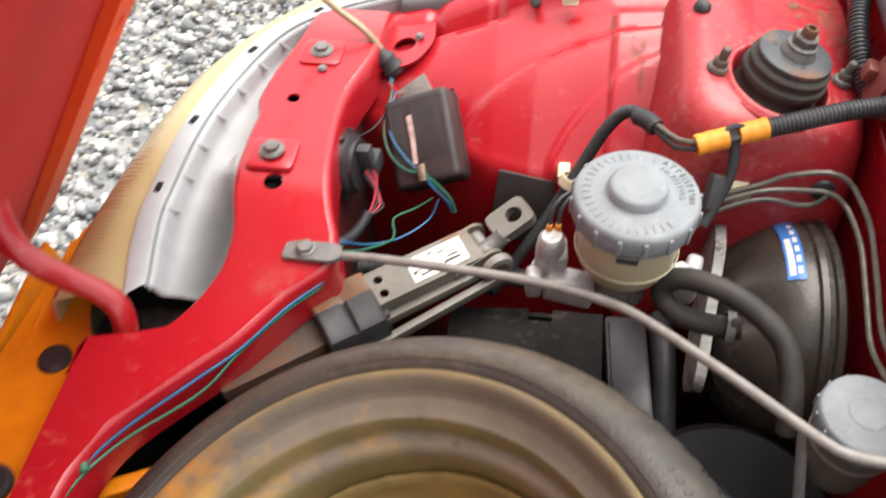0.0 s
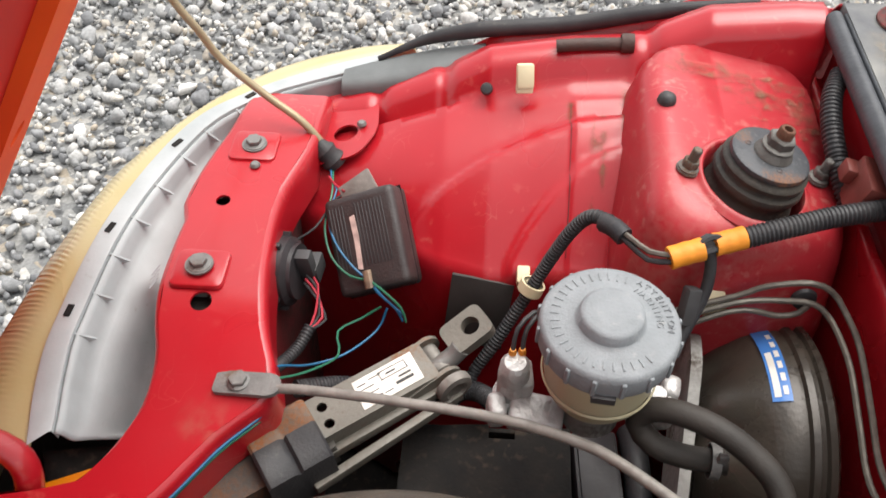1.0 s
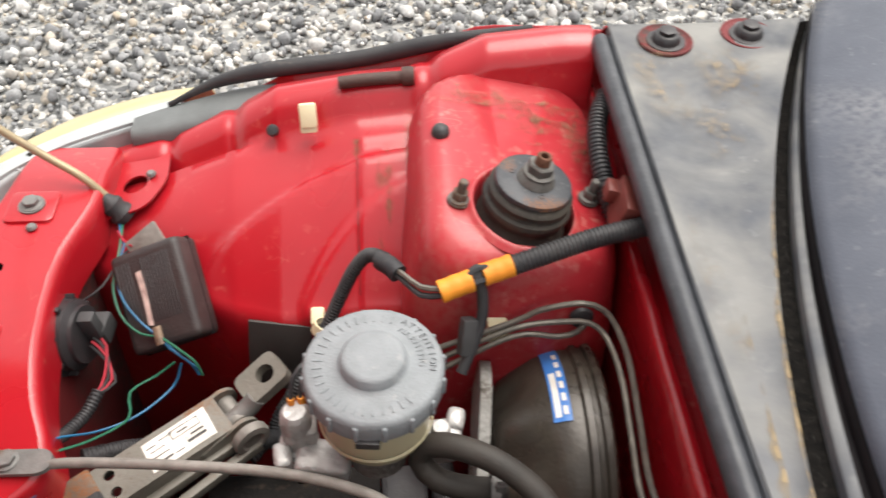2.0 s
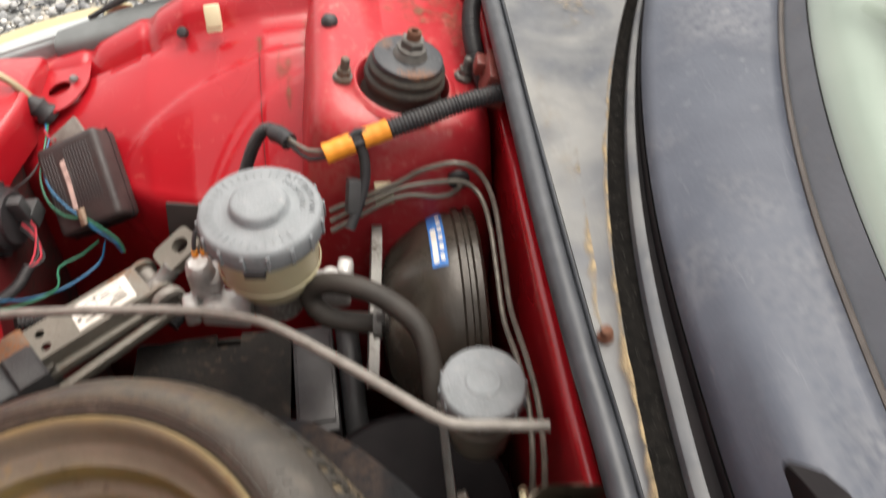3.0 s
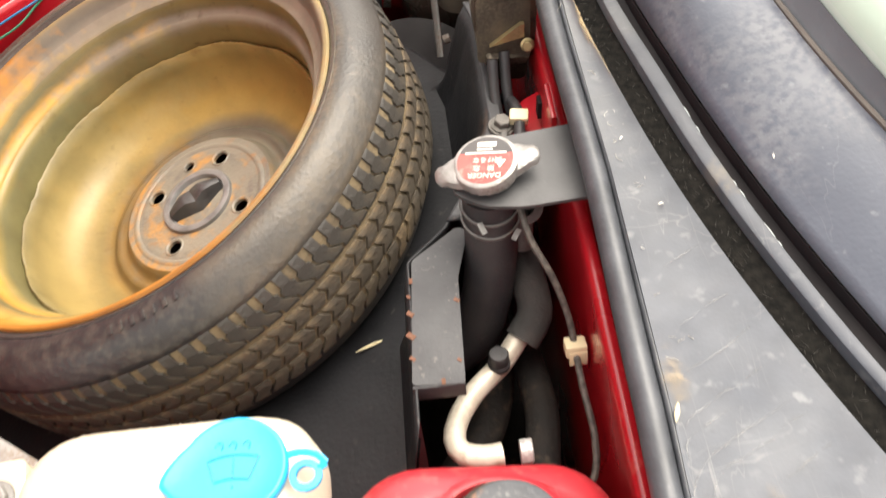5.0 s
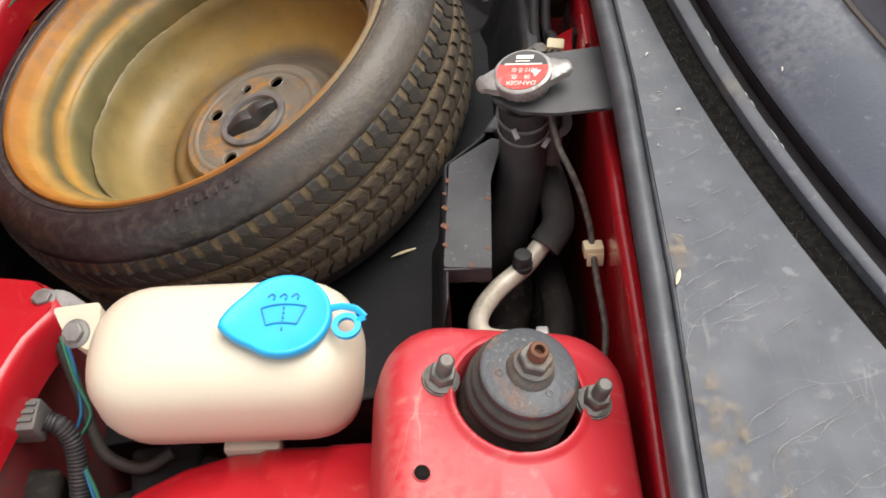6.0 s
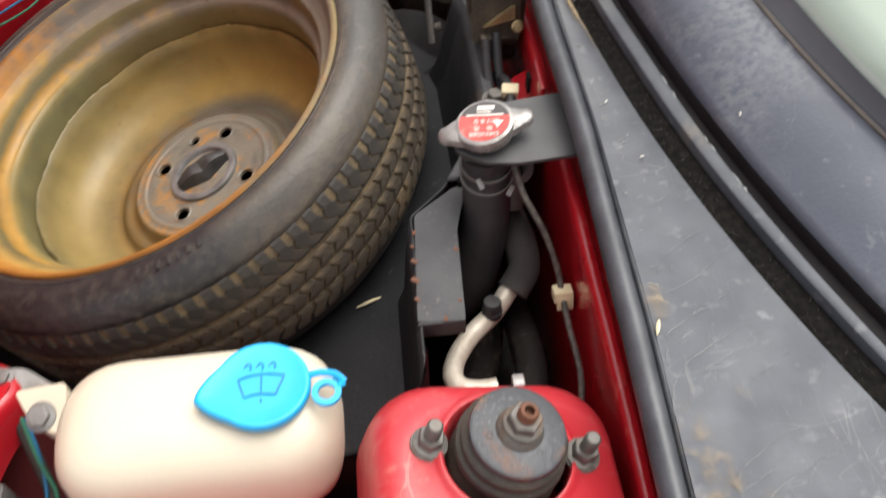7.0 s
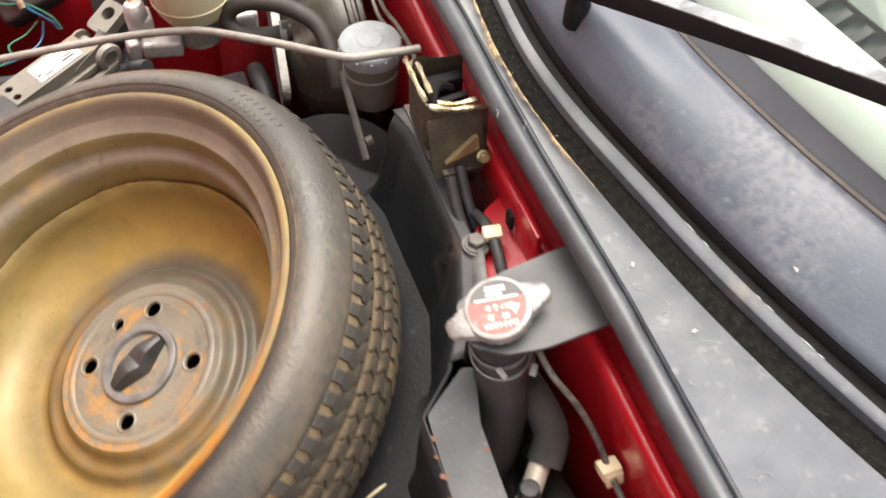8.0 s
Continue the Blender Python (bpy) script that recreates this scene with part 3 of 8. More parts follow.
def round_outline(pts, r, seg=5):
    """A closed outline in a plane with its corners rounded."""
    out, n = [], len(pts)
    for i in range(n):
        p, a, b = Vector(pts[i]), Vector(pts[i - 1]), Vector(pts[(i + 1) % n])
        rr = r[i] if isinstance(r, (list, tuple)) else r
        da, db = (a - p), (b - p)
        q = min(rr, da.length * 0.48, db.length * 0.48)
        s, e = p + da.normalized() * q, p + db.normalized() * q
        for j in range(seg + 1):
            t = j / seg
            out.append((1 - t) ** 2 * s + 2 * t * (1 - t) * p + t * t * e)
    return out


def plate(bm, outline, m, thick, holes=(), dish=None, seg=18):
    """A flat sheet with round holes (x, y, r), of a thickness, laid by m; dish(x, y) lifts it."""
    loops = [[Vector((p[0], p[1])) for p in outline]]
    loops += [[Vector((x + r * math.cos(-2 * math.pi * i / seg), y + r * math.sin(-2 * math.pi * i / seg))) for i in range(seg)] for x, y, r in holes]
    lift = dish or (lambda x, y: 0.0)
    first = len(bm.verts)
    es = []
    for lp in loops:
        vs = [bm.verts.new((p.x, p.y, 0)) for p in lp]
        es += [bm.edges.new((vs[i], vs[(i + 1) % len(vs)])) for i in range(len(vs))]
    got = bmesh.ops.triangle_fill(bm, edges=es, use_beauty=True, normal=(0, 0, 1))
    fs = [f for f in got["geom"] if isinstance(f, bmesh.types.BMFace)]
    ext = bmesh.ops.extrude_face_region(bm, geom=fs)
    moved = [v for v in ext["geom"] if isinstance(v, bmesh.types.BMVert)]
    for v in moved:
        v.co.z += thick
    bm.verts.ensure_lookup_table()
    vs = bm.verts[first:]
    for v in vs:
        v.co.z += lift(v.co.x, v.co.y)
    put(bm, list(vs), m)
    return bm


def grid(bm, f, nu, nv):
    """A sheet from f(u, v), u and v from 0 to 1."""
    vs = [[bm.verts.new(f(i / nu, j / nv)) for j in range(nv + 1)] for i in range(nu + 1)]
    for i in range(nu):
        for j in range(nv):
            bm.faces.new((vs[i][j], vs[i + 1][j], vs[i + 1][j + 1], vs[i][j + 1]))
    return bm


def thicken(ob, t=0.0015, offset=-1):
    m = ob.modifiers.new("thickness", "SOLIDIFY")
    m.thickness, m.offset = t, offset
    return ob


def loft(bm, rings, cap_first=False, cap_last=False):
    vs = [[bm.verts.new(p) for p in ring] for ring in rings]
    n = len(vs[0])
    for a, b in zip(vs, vs[1:]):
        for i in range(n):
            bm.faces.new((a[i], a[(i + 1) % n], b[(i + 1) % n], b[i]))
    if cap_first:
        bm.faces.new(vs[0][::-1])
    if cap_last:
        bm.faces.new(vs[-1])
    return bm


def interp(table, x):
    xs, ys = zip(*table)
    return float(np.interp(x, xs, ys))


def smooth(a, b, x):
    t = min(1.0, max(0.0, (x - a) / (b - a)))
    return t * t * (3 - 2 * t)


def hexnut(bm, m, r, h, hole=0.0, flange=0.0):
    if flange:
        lathe(bm, [(0, 0), (flange, 0), (flange, h * 0.18), (r * 0.95, h * 0.32), (0, h * 0.32)], m, 24)
    pts = [(r * math.cos(math.pi * i / 3), r * math.sin(math.pi * i / 3)) for i in range(6)]
    pts = [(Vector(pts[i]).lerp(Vector(pts[(i + 1) % 6]), t)) for i in range(6) for t in (0.06, 0.94)]
    rings = [[m @ Vector((p.x * s, p.y * s, z)) for p in pts] for s, z in ((0.96, h * 0.1), (1, h * 0.2), (1, h * 0.9), (0.9, h))]
    return loft(bm, rings, True, True)


B = bmesh.new

# ---- ground ----
GZ = 0.05
bm = B()
grid(bm, lambda u, v: Vector((-60 + 120 * u, -60 + 120 * v, GZ - 0.006)), 4, 4)
tagged(part("ground", bm, GROUND), "grey and white gravel ground reaching the horizon", "ground", kind="structure")


def gravel():
    """Loose stones, each a dented small ball, in one mesh."""
    rng = np.random.default_rng(5)
    shapes = []
    for k in range(7):
        b = B()
        bmesh.ops.create_icosphere(b, subdivisions=1 if k < 4 else 2, radius=1)
        for v in b.verts:
            v.co *= 0.82 + 0.42 * noise.noise(v.co * 1.3 + Vector((k * 7.1, 0, 0)))
        b.verts.ensure_lookup_table()
        b.verts.index_update()
        shapes.append((np.array([v.co[:] for v in b.verts]), np.array([[v.index for v in f.verts] for f in b.faces])))
        b.free()
    V, F, at = [], [], 0
    count = 20500
    for i in range(count):
        x, y = rng.uniform(-1.75, 1.0), rng.uniform(0.5, 2.15)
        if i > 18000:
            x, y = rng.normal(-0.4, 1.5), rng.normal(0.9, 1.5)
            if abs(x) < 0.9 and abs(y) < 0.62:
                continue
        big = rng.random()
        r = 0.0055 + 0.0075 * rng.random() ** 1.5 if big < 0.88 else 0.012 + 0.011 * rng.random()
        vs, fs = shapes[rng.integers(4, 7) if big >= 0.88 else rng.integers(0, 4)]
        q = Euler(rng.uniform(0, 6.28, 3)).to_matrix()
        s = np.array([1.0, rng.uniform(0.6, 1.0), rng.uniform(0.5, 0.85)]) * r
        w = (vs * s) @ np.array(q).T
        w = w + np.array([x, y, GZ + r * rng.uniform(-0.15, 0.65)])
        V.append(w)
        F.append(fs + at)
        at += len(vs)
    me = bpy.data.meshes.new("gravel")
    me.from_pydata(np.concatenate(V).tolist(), [], np.concatenate(F).tolist())
    me.materials.append(PEBBLE)
    me.polygons.foreach_set("use_smooth", [True] * len(me.polygons))
    return tagged(new("gravel", me), "loose grey, white and tan gravel stones", "gravel", kind="stuff")


gravel()

# ---- the car's body ----
body = thing("car_body", (0, 0, GZ), "red painted front body of a small car, its bay open", "car body")
RAIL = [(-0.36, 0.600), (-0.34, 0.604), (-0.29, 0.620), (-0.23, 0.648), (-0.196, 0.668), (-0.13, 0.680), (-0.086, 0.684), (-0.026, 0.714), (0.038, 0.721), (0.07, 0.721)]
LEDGE = [(-0.36, 0.585), (-0.30, 0.603), (-0.23, 0.632), (-0.13, 0.656), (-0.09, 0.660), (0.07, 0.660)]


CREST = [(-0.352, 0.462), (-0.30, 0.440), (-0.26, 0.418), (-0.225, 0.400), (-0.19, 0.390), (0.07, 0.388)]


def apron_z(x, y):
    """The height of the inner fender's slope at x and the distance y from the middle."""
    zl, yc = interp(LEDGE, x), interp(CREST, x)
    t = (0.505 - y) / (0.505 - yc)
    z = zl + (0.574 - zl) * t + 0.010 * math.sin(math.pi * t)
    # round stampings over the wheel and a lapped joint
    d = math.hypot((x + 0.075) / 0.235, (y - 0.30) / 0.185)
    z += 0.008 * smooth(1.035, 0.985, d)
    d = math.hypot((x + 0.055) / 0.140, (y - 0.30) / 0.165)
    z += 0.006 * smooth(1.03, 0.98, d)
    return z + 0.0022 * smooth(-0.128, -0.1265, x)


def cowl_bow(y):
    """The cowl's front edge bows a little to the rear along the bay."""
    return interp([(-0.55, 0.0), (-0.45, 0.004), (-0.35, 0.0085), (-0.2, 0.0105), (-0.05, 0.008), (0.1, 0.0015), (0.3, 0.001), (0.55, 0.004)], y)


def inner_fender(s):
    bm = B()
    outer = [0.578, 0.572, 0.560, 0.548, 0.538, 0.531, 0.527, 0.523, 0.517, 0.505]
    fall = [(0.002, 0.0015), (0.0055, 0.004), (0.009, 0.009), (0.0115, 0.017), (0.013, 0.03), (0.016, 0.07), (0.022, 0.14), (0.03, 0.24), (0.04, 0.34)]
    nv = len(outer) + 22 + len(fall) - 1

    def f(u, v):
        x = -0.352 + 0.412 * u
        j = round(v * nv)
        zr, zl, yc = interp(RAIL, x), interp(LEDGE, x), interp(CREST, x)
        if j < 10:
            y = outer[j]
            z = [zr - 0.16, zr - 0.02, zr - 0.002, zr, zr - 0.003, zr - 0.008, zr - 0.016, min(zl + 0.008, zr - 0.02), zl + 0.001, zl][j]
        elif j < 32:
            y = 0.505 + (yc - 0.505) * (j - 9) / 22
            z = apron_z(x, y)
        else:
            dy, dz = fall[j - 32]
            y, z = yc - dy, apron_z(x, yc) - dz
        # pressed dimples along the rail
        if 1 < j < 8:
            for cx in (-0.29, -0.232, -0.07):
                z -= 0.004 * math.exp(-((x - cx) / 0.006) ** 2)
        return Vector((x, s * y, z))

    grid(bm, f, 150, nv)
    return thicken(part("inner_fender", bm, RED, body, "red pressed inner fender with a dusty ledge", sharp=50), 0.0015)


TOWER_N = Vector((0.19, 0.0, 1.0)).normalized()
MX = -0.008  # the strut's axis where it meets the tower


def tower_top(x, y):
    return 0.676 - 0.19 * x + 0.10 * (y - 0.40)


def strut_axis(s):
    return (-0.0115, 0.3945) if s > 0 else (MX, 0.396)


def strut_tower(s):
    """A box with big round edges, open in the middle for the strut's mount."""
    def outline(grow, n=72):
        pts = []
        x0, x1, y0, y1, r = -0.084 - grow, 0.056 + grow * 0.3, 0.343 - grow, 0.530, 0.036
        for k in range(n):
            a = 2 * math.pi * k / n
            d = Vector((math.cos(a), math.sin(a)))
            lo, hi = 0.0, 0.4
            for _ in range(22):
                mid = (lo + hi) / 2
                p = Vector((0, 0.4)) + d * mid
                qx = max(x0 + r - p.x, p.x - (x1 - r), 0)
                qy = max(y0 + r - p.y, p.y - (y1 - r), 0)
                inside = x0 <= p.x <= x1 and y0 <= p.y <= y1 and (qx == 0 or qy == 0 or math.hypot(qx, qy) <= r)
                lo, hi = (mid, hi) if inside else (lo, mid)
            pts.append(Vector((0, 0.4)) + d * lo)
        return pts

    def ring(grow, drop, foot=None):
        out = []
        for p in outline(grow):
            z = tower_top(p.x, p.y) - drop if foot is None else foot
            out.append(Vector((p.x, s * p.y, z)))
        return out

    def circle(r, drop, n=72):
        cx, cy = strut_axis(s)
        return [Vector((cx + r * math.cos(2 * math.pi * k / n), s * (cy + r * math.sin(2 * math.pi * k / n)),
                        tower_top(cx + r * math.cos(2 * math.pi * k / n), cy + r * math.sin(2 * math.pi * k / n)) - drop)) for k in range(n)]

    q = 0.90
    bm = B()
    rings = [ring(0.022, 0, 0.44), ring(0.012, 0.075), ring(0.004, 0.034), ring(0.001, 0.022), ring(-0.002, 0.013), ring(-0.007, 0.006), ring(-0.013, 0.002), ring(-0.020, 0.0),
             circle(0.0470 * q, 0.0), circle(0.0440 * q, -0.0022), circle(0.0418 * q, -0.0040), circle(0.0402 * q, -0.0040), circle(0.0392 * q, -0.0020), circle(0.0386 * q, 0.004), circle(0.038 * q, 0.030)]
    loft(bm, rings)
    ob = part("strut_tower", bm, DUSTYRED, body, "red strut tower with rounded edges", sharp=60)
    return ob


for s in (1, -1):
    inner_fender(s)
    strut_tower(s)


def cover(ob, side, n):
    """How thick the dust lies: by its place across the sheet, and less towards the ends of its n rows."""
    at = ob.data.attributes.new("cover", "FLOAT", "POINT")
    at.data.foreach_set("value", [side[k] * min(1.0, 6 * min(i, n - i) / n) for i in range(n + 1) for k in range(len(side))])
    return ob


def fender_dust(seed, x0, ys, wide):
    dust = lambda a, c: Vector((x0 + c, a, max(apron_z(x0 + c, a), tower_top(x0 + c, a) - 0.0 if x0 > -0.075 else 0) + 0.0012))
    bm = B()
    rows = []
    n = 50
    for i in range(n + 1):
        a = ys[0] + (ys[1] - ys[0]) * i / n
        w = wide * max(0.02, 0.5 + 1.5 * noise.noise(Vector((a * 40, seed, 0))) + 0.7 * noise.noise(Vector((a * 160, seed, 4)))) * (min(1.0, 5 * min(i, n - i) / n) + 0.001)
        rows.append([bm.verts.new(dust(a, -w + 2 * w * q)) for q in (0.0, 0.2, 0.4, 0.6, 0.8, 1.0)])
    for p, q in zip(rows, rows[1:]):
        for k in range(5):
            bm.faces.new((p[k], p[k + 1], q[k + 1], q[k]))
    cover(part("dust_patch", bm, REDDUST, body, "brown dust lying on the red sheet"), (0.0, 0.5, 1.0, 1.0, 0.5, 0.0), n)


for seed, x0, ys, wide in ((3.0, -0.105, (0.425, 0.500), 0.007), (5.0, -0.112, (0.40, 0.495), 0.003), (9.0, 0.005, (0.450, 0.505), 0.040), (14.0, 0.035, (0.435, 0.495), 0.016), (17.0, -0.13, (0.480, 0.503), 0.016), (33.0, -0.05, (0.49, 0.515), 0.03), (41.0, 0.020, (0.478, 0.512), 0.050), (44.0, -0.02, (0.490, 0.514), 0.050), (47.0, 0.044, (0.44, 0.505), 0.012), (52.0, -0.088, (0.455, 0.515), 0.010)):
    fender_dust(seed, x0, ys, wide)

SUPPORT_R = [(-0.337, 0.545), (-0.337, 0.505), (-0.338, 0.469), (-0.350, 0.420), (-0.352, 0.395), (-0.351, 0.367), (-0.347, 0.33), (-0.340, 0.296), (-0.331, 0.272), (-0.329, 0.258), (-0.333, 0.246),
             (-0.357, 0.224), (-0.384, 0.187), (-0.407, 0.163), (-0.450, 0.117), (-0.466, 0.08), (-0.474, 0.04), (-0.476, 0.0)]
SUPPORT_L = [(-0.505, 0.0), (-0.497, 0.05), (-0.492, 0.10), (-0.489, 0.15), (-0.486, 0.176), (-0.455, 0.183), (-0.432, 0.190), (-0.415, 0.213), (-0.404, 0.24), (-0.402, 0.27), (-0.409, 0.30), (-0.412, 0.325), (-0.412, 0.36), (-0.411, 0.384),
             (-0.416, 0.40), (-0.413, 0.43), (-0.408, 0.455), (-0.402, 0.48), (-0.399, 0.51), (-0.397, 0.545)]


SUPPORT_NEAR = [(-0.337, 0.545), (-0.337, 0.505), (-0.338, 0.469), (-0.350, 0.420), (-0.352, 0.395), (-0.347, 0.367), (-0.342, 0.34), (-0.336, 0.313), (-0.326, 0.293), (-0.325, 0.283), (-0.334, 0.268), (-0.350, 0.256), (-0.376, 0.251), (-0.40, 0.250)]


def support_z(x, y):
    return interp([(0, 0.572), (0.1, 0.580), (0.2, 0.590), (0.25, 0.600), (0.29, 0.614), (0.33, 0.621), (0.5, 0.624), (0.55, 0.612)], abs(y))


def radiator_support(s):
    bm = B()
    right, left = (SUPPORT_R, SUPPORT_L) if s > 0 else (SUPPORT_NEAR, SUPPORT_L[9:])
    plate(bm, [(x, s * y) for x, y in right + left], Matrix.Identity(4), 0.002, [(-0.390, s * 0.403, 0.0055), (-0.383, s * 0.311, 0.0075)], support_z)
    for side, way in ((right, 0.006), (left[3 if s > 0 else 0:], -0.005)):
        line = curve_points([(x, s * y, support_z(x, y) + 0.0018) for x, y in side], 0.008)
        rows = [[p + Vector((way * k, 0, -drop)) for p in line] for k, drop in ((0.0, 0.0), (0.5, 0.001), (0.9, 0.005), (1.0, 0.014), (1.1, 0.042))]
        vs = [[bm.verts.new(p) for p in r] for r in rows]
        for a, b in zip(vs, vs[1:]):
            for i in range(len(a) - 1):
                bm.faces.new((a[i], a[i + 1], b[i + 1], b[i]))
    ob = part("radiator_support", bm, RED, body, "red radiator support panel with bolt holes", sharp=50)
    # dark plates added under the holes stand in for the shade inside
    for x, y in ((-0.390, 0.403), (-0.383, 0.311)):
        bm = B()
        box(bm, (0.024, 0.024, 0.002), pose(x, s * y, support_z(x, y) - 0.010), 0.0005)
        part("hole_shade_plate", bm, UNDER, ob)
    # raised pads under the bolts
    for x, y in ((-0.379, 0.463), (-0.389, 0.336)):
        bm = B()
        o = round_outline([(-0.019, -0.017), (0.019, -0.017), (0.019, 0.017), (-0.019, 0.017)], 0.006)
        z = support_z(x, y)
        rings = [[Vector((x + p.x * g, s * (y + p.y * g), z + h)) for p in o] for g, h in ((1.0, 0.0015), (0.96, 0.004), (0.9, 0.0045))]
        loft(bm, rings, cap_last=True)
        part("bolt_pad", bm, RED, ob)
    return ob


for s in (1, -1):
    radiator_support(s)

# sheet that joins the inner fender and the support, with the prop rod's eye
for s in (1, -1):
    bm = B()
    plate(bm, round_outline([(-0.345, 0.47), (-0.300, 0.475), (-0.286, 0.505), (-0.29, 0.545), (-0.345, 0.55)], 0.012), Matrix.Identity(4), 0.002, [(-0.314, 0.506, 0.0105)],
          lambda x, y: 0.598 + (x + 0.345) * 0.25)
    if s < 0:
        bmesh.ops.scale(bm, vec=(1, -1, 1), verts=bm.verts)
    part("corner_gusset", bm, RED, body)

# the firewall ends in a narrow ledge, with a gap behind it under the cowl
WALL = [(0.0, 0.22), (0.0, 0.50), (0.001, 0.58), (0.0, 0.645), (0.0, 0.656), (0.0007, 0.6588), (0.0022, 0.660), (0.0058, 0.6602), (0.0070, 0.6590), (0.0076, 0.6550), (0.0080, 0.648), (0.020, 0.646), (0.0215, 0.650), (0.0215, 0.6995)]
bm = B()
grid(bm, lambda u, v: Vector((0.0610 + 0.55 * cowl_bow(-0.56 + 1.12 * u) + WALL[round(13 * v)][0], -0.56 + 1.12 * u, WALL[round(13 * v)][1] + 0.0006 * math.sin(u * 90))), 60, 13)
thicken(part("firewall", bm, RED, body, "red firewall sheet behind the bay", sharp=60), 0.001)
bm = B()
grid(bm, lambda u, v: Vector((-0.62 + 0.70 * u, -0.58 + 1.16 * v, 0.22)), 6, 6)
part("bay_floor", bm, UNDER, body, "dark grimy floor under the bay")
bm = B()
grid(bm, lambda u, v: Vector((-0.50 + 0.0 * u, -0.5 + 1.0 * u, 0.22 + 0.34 * v)), 6, 6)
part("front_wall", bm, UNDER, body)
# the bulkhead's shade is put into its darker red
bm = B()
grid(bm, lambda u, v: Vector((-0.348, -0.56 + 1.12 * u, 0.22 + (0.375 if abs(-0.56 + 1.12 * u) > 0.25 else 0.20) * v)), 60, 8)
part("front_bulkhead", bm, GRIMYSHADERED, body, "red front bulkhead")
# red shelf with its clip's bracket, before the firewall
bm = B()
plate(bm, round_outline([(0.024, -0.128), (0.066, -0.128), (0.066, -0.040), (0.052, -0.046), (0.038, -0.062), (0.026, -0.078)], 0.004), Matrix.Identity(4), 0.003, [(0.040, -0.112, 0.004)], lambda x, y: 0.628 + 0.22 * (x - 0.03) - 0.10 * (y + 0.09))
box(bm, (0.004, 0.034, 0.05), pose(0.0625, -0.098, 0.655), 0.0015)
lathe(bm, [(0, 0), (0.016, 0), (0.014, 0.006), (0.006, 0.008), (0, 0.008)], pose(0.042, -0.118, 0.622), 20)
part("pipe_bracket", bm, RED, body, "red sheet bracket before the firewall")
# solid dark box stands in for the slot's shaded inside
bm = B()
box(bm, (0.003, 0.009, 0.016), pose(0.0595, -0.074, 0.650), 0.0005)
part("bracket_slot", bm, UNDER, body, "dark box for the slot in the red sheet")

for s in (1,):
    bm = B()
    tube(bm, [(-0.1290, s * (0.393 + 0.0045 * k), apron_z(-0.1290, 0.393 + 0.0045 * k) + 0.0001) for k in range(25)], 0.0005, 6)
    part("lap_joint", bm, GRIMYSHADERED, body, "dark lap joint between the sheets")

# outer fender on the far side: pale edge, dark liner, weatherstrip
bm = B()
grid(bm, lambda u, v: Vector((-0.36 + 0.66 * u, 0.582 + 0.010 * smooth(0, 0.5, u) + 0.012 * v - 0.026 * smooth(.45, .7, u), interp(RAIL, min(-0.36 + 0.66 * u, 0.07)) - 0.012 - 0.45 * v)), 40, 6)
thicken(part("outer_fender", bm, RED, body, "red outer fender"), 0.0015)
bm = B()
grid(bm, lambda u, v: Vector((-0.36 + 0.66 * u, -0.582 - 0.055 * smooth(0, 0.6, u) * (1 - 0.4 * u) - 0.012 * v, interp(RAIL, min(-0.36 + 0.66 * u, 0.07)) - 0.012 - 0.45 * v)), 40, 6)
thicken(part("outer_fender", bm, RED, body, "red outer fender"), 0.0015)
for s in (1, -1):
    bm = B()
    grid(bm, lambda u, v: Vector((0.07 + 0.45 * u, s * (0.5535 + 0.010 * v), 0.722 - 0.012 * v)), 10, 4)
    thicken(part("fender_shoulder", bm, RED, body), 0.002)
bm = B()
rings = []
for k in range(13):
    u = k / 12
    x = -0.325 + 0.125 * u
    w, h = 0.021 * math.sin(math.pi * (0.15 + 0.70 * u)) ** 0.5, 0.015
    c = Vector((x, 0.569 + 0.007 * u, 0.606 + 0.030 * u))
    rings.append([c + Vector((0, w * math.copysign(abs(math.cos(a)) ** 0.6, math.cos(a)), h * math.copysign(abs(math.sin(a)) ** 0.6, math.sin(a)))) for a in (2 * math.pi * i / 20 for i in range(20))])
loft(bm, rings, True, True)
part("fender_liner", bm, mat("grey_liner_plastic", (0.15, 0.16, 0.16), (0.11, 0.118, 0.118), 0.55, scale=30, bump=0.15), body, "grey plastic liner behind the headlight")
strip = thing("fender_weatherstrip", (-0.28, 0.56, 0.62), "black rubber weatherstrip lying along the fender's edge", "weatherstrip")
bm = B()
tube(bm, [(-0.295, 0.585, 0.628), (-0.25, 0.590, 0.648), (-0.20, 0.586, 0.663), (-0.13, 0.586, 0.672), (-0.07, 0.582, 0.688), (-0.02, 0.574, 0.702), (0.015, 0.566, 0.712)],
     lambda d: 0.0025 + 0.0045 * smooth(0.0, 0.09, d) * (1 - 0.75 * smooth(0.22, 0.33, d)), 12)
part("rubber_strip", bm, RUBBER, strip)

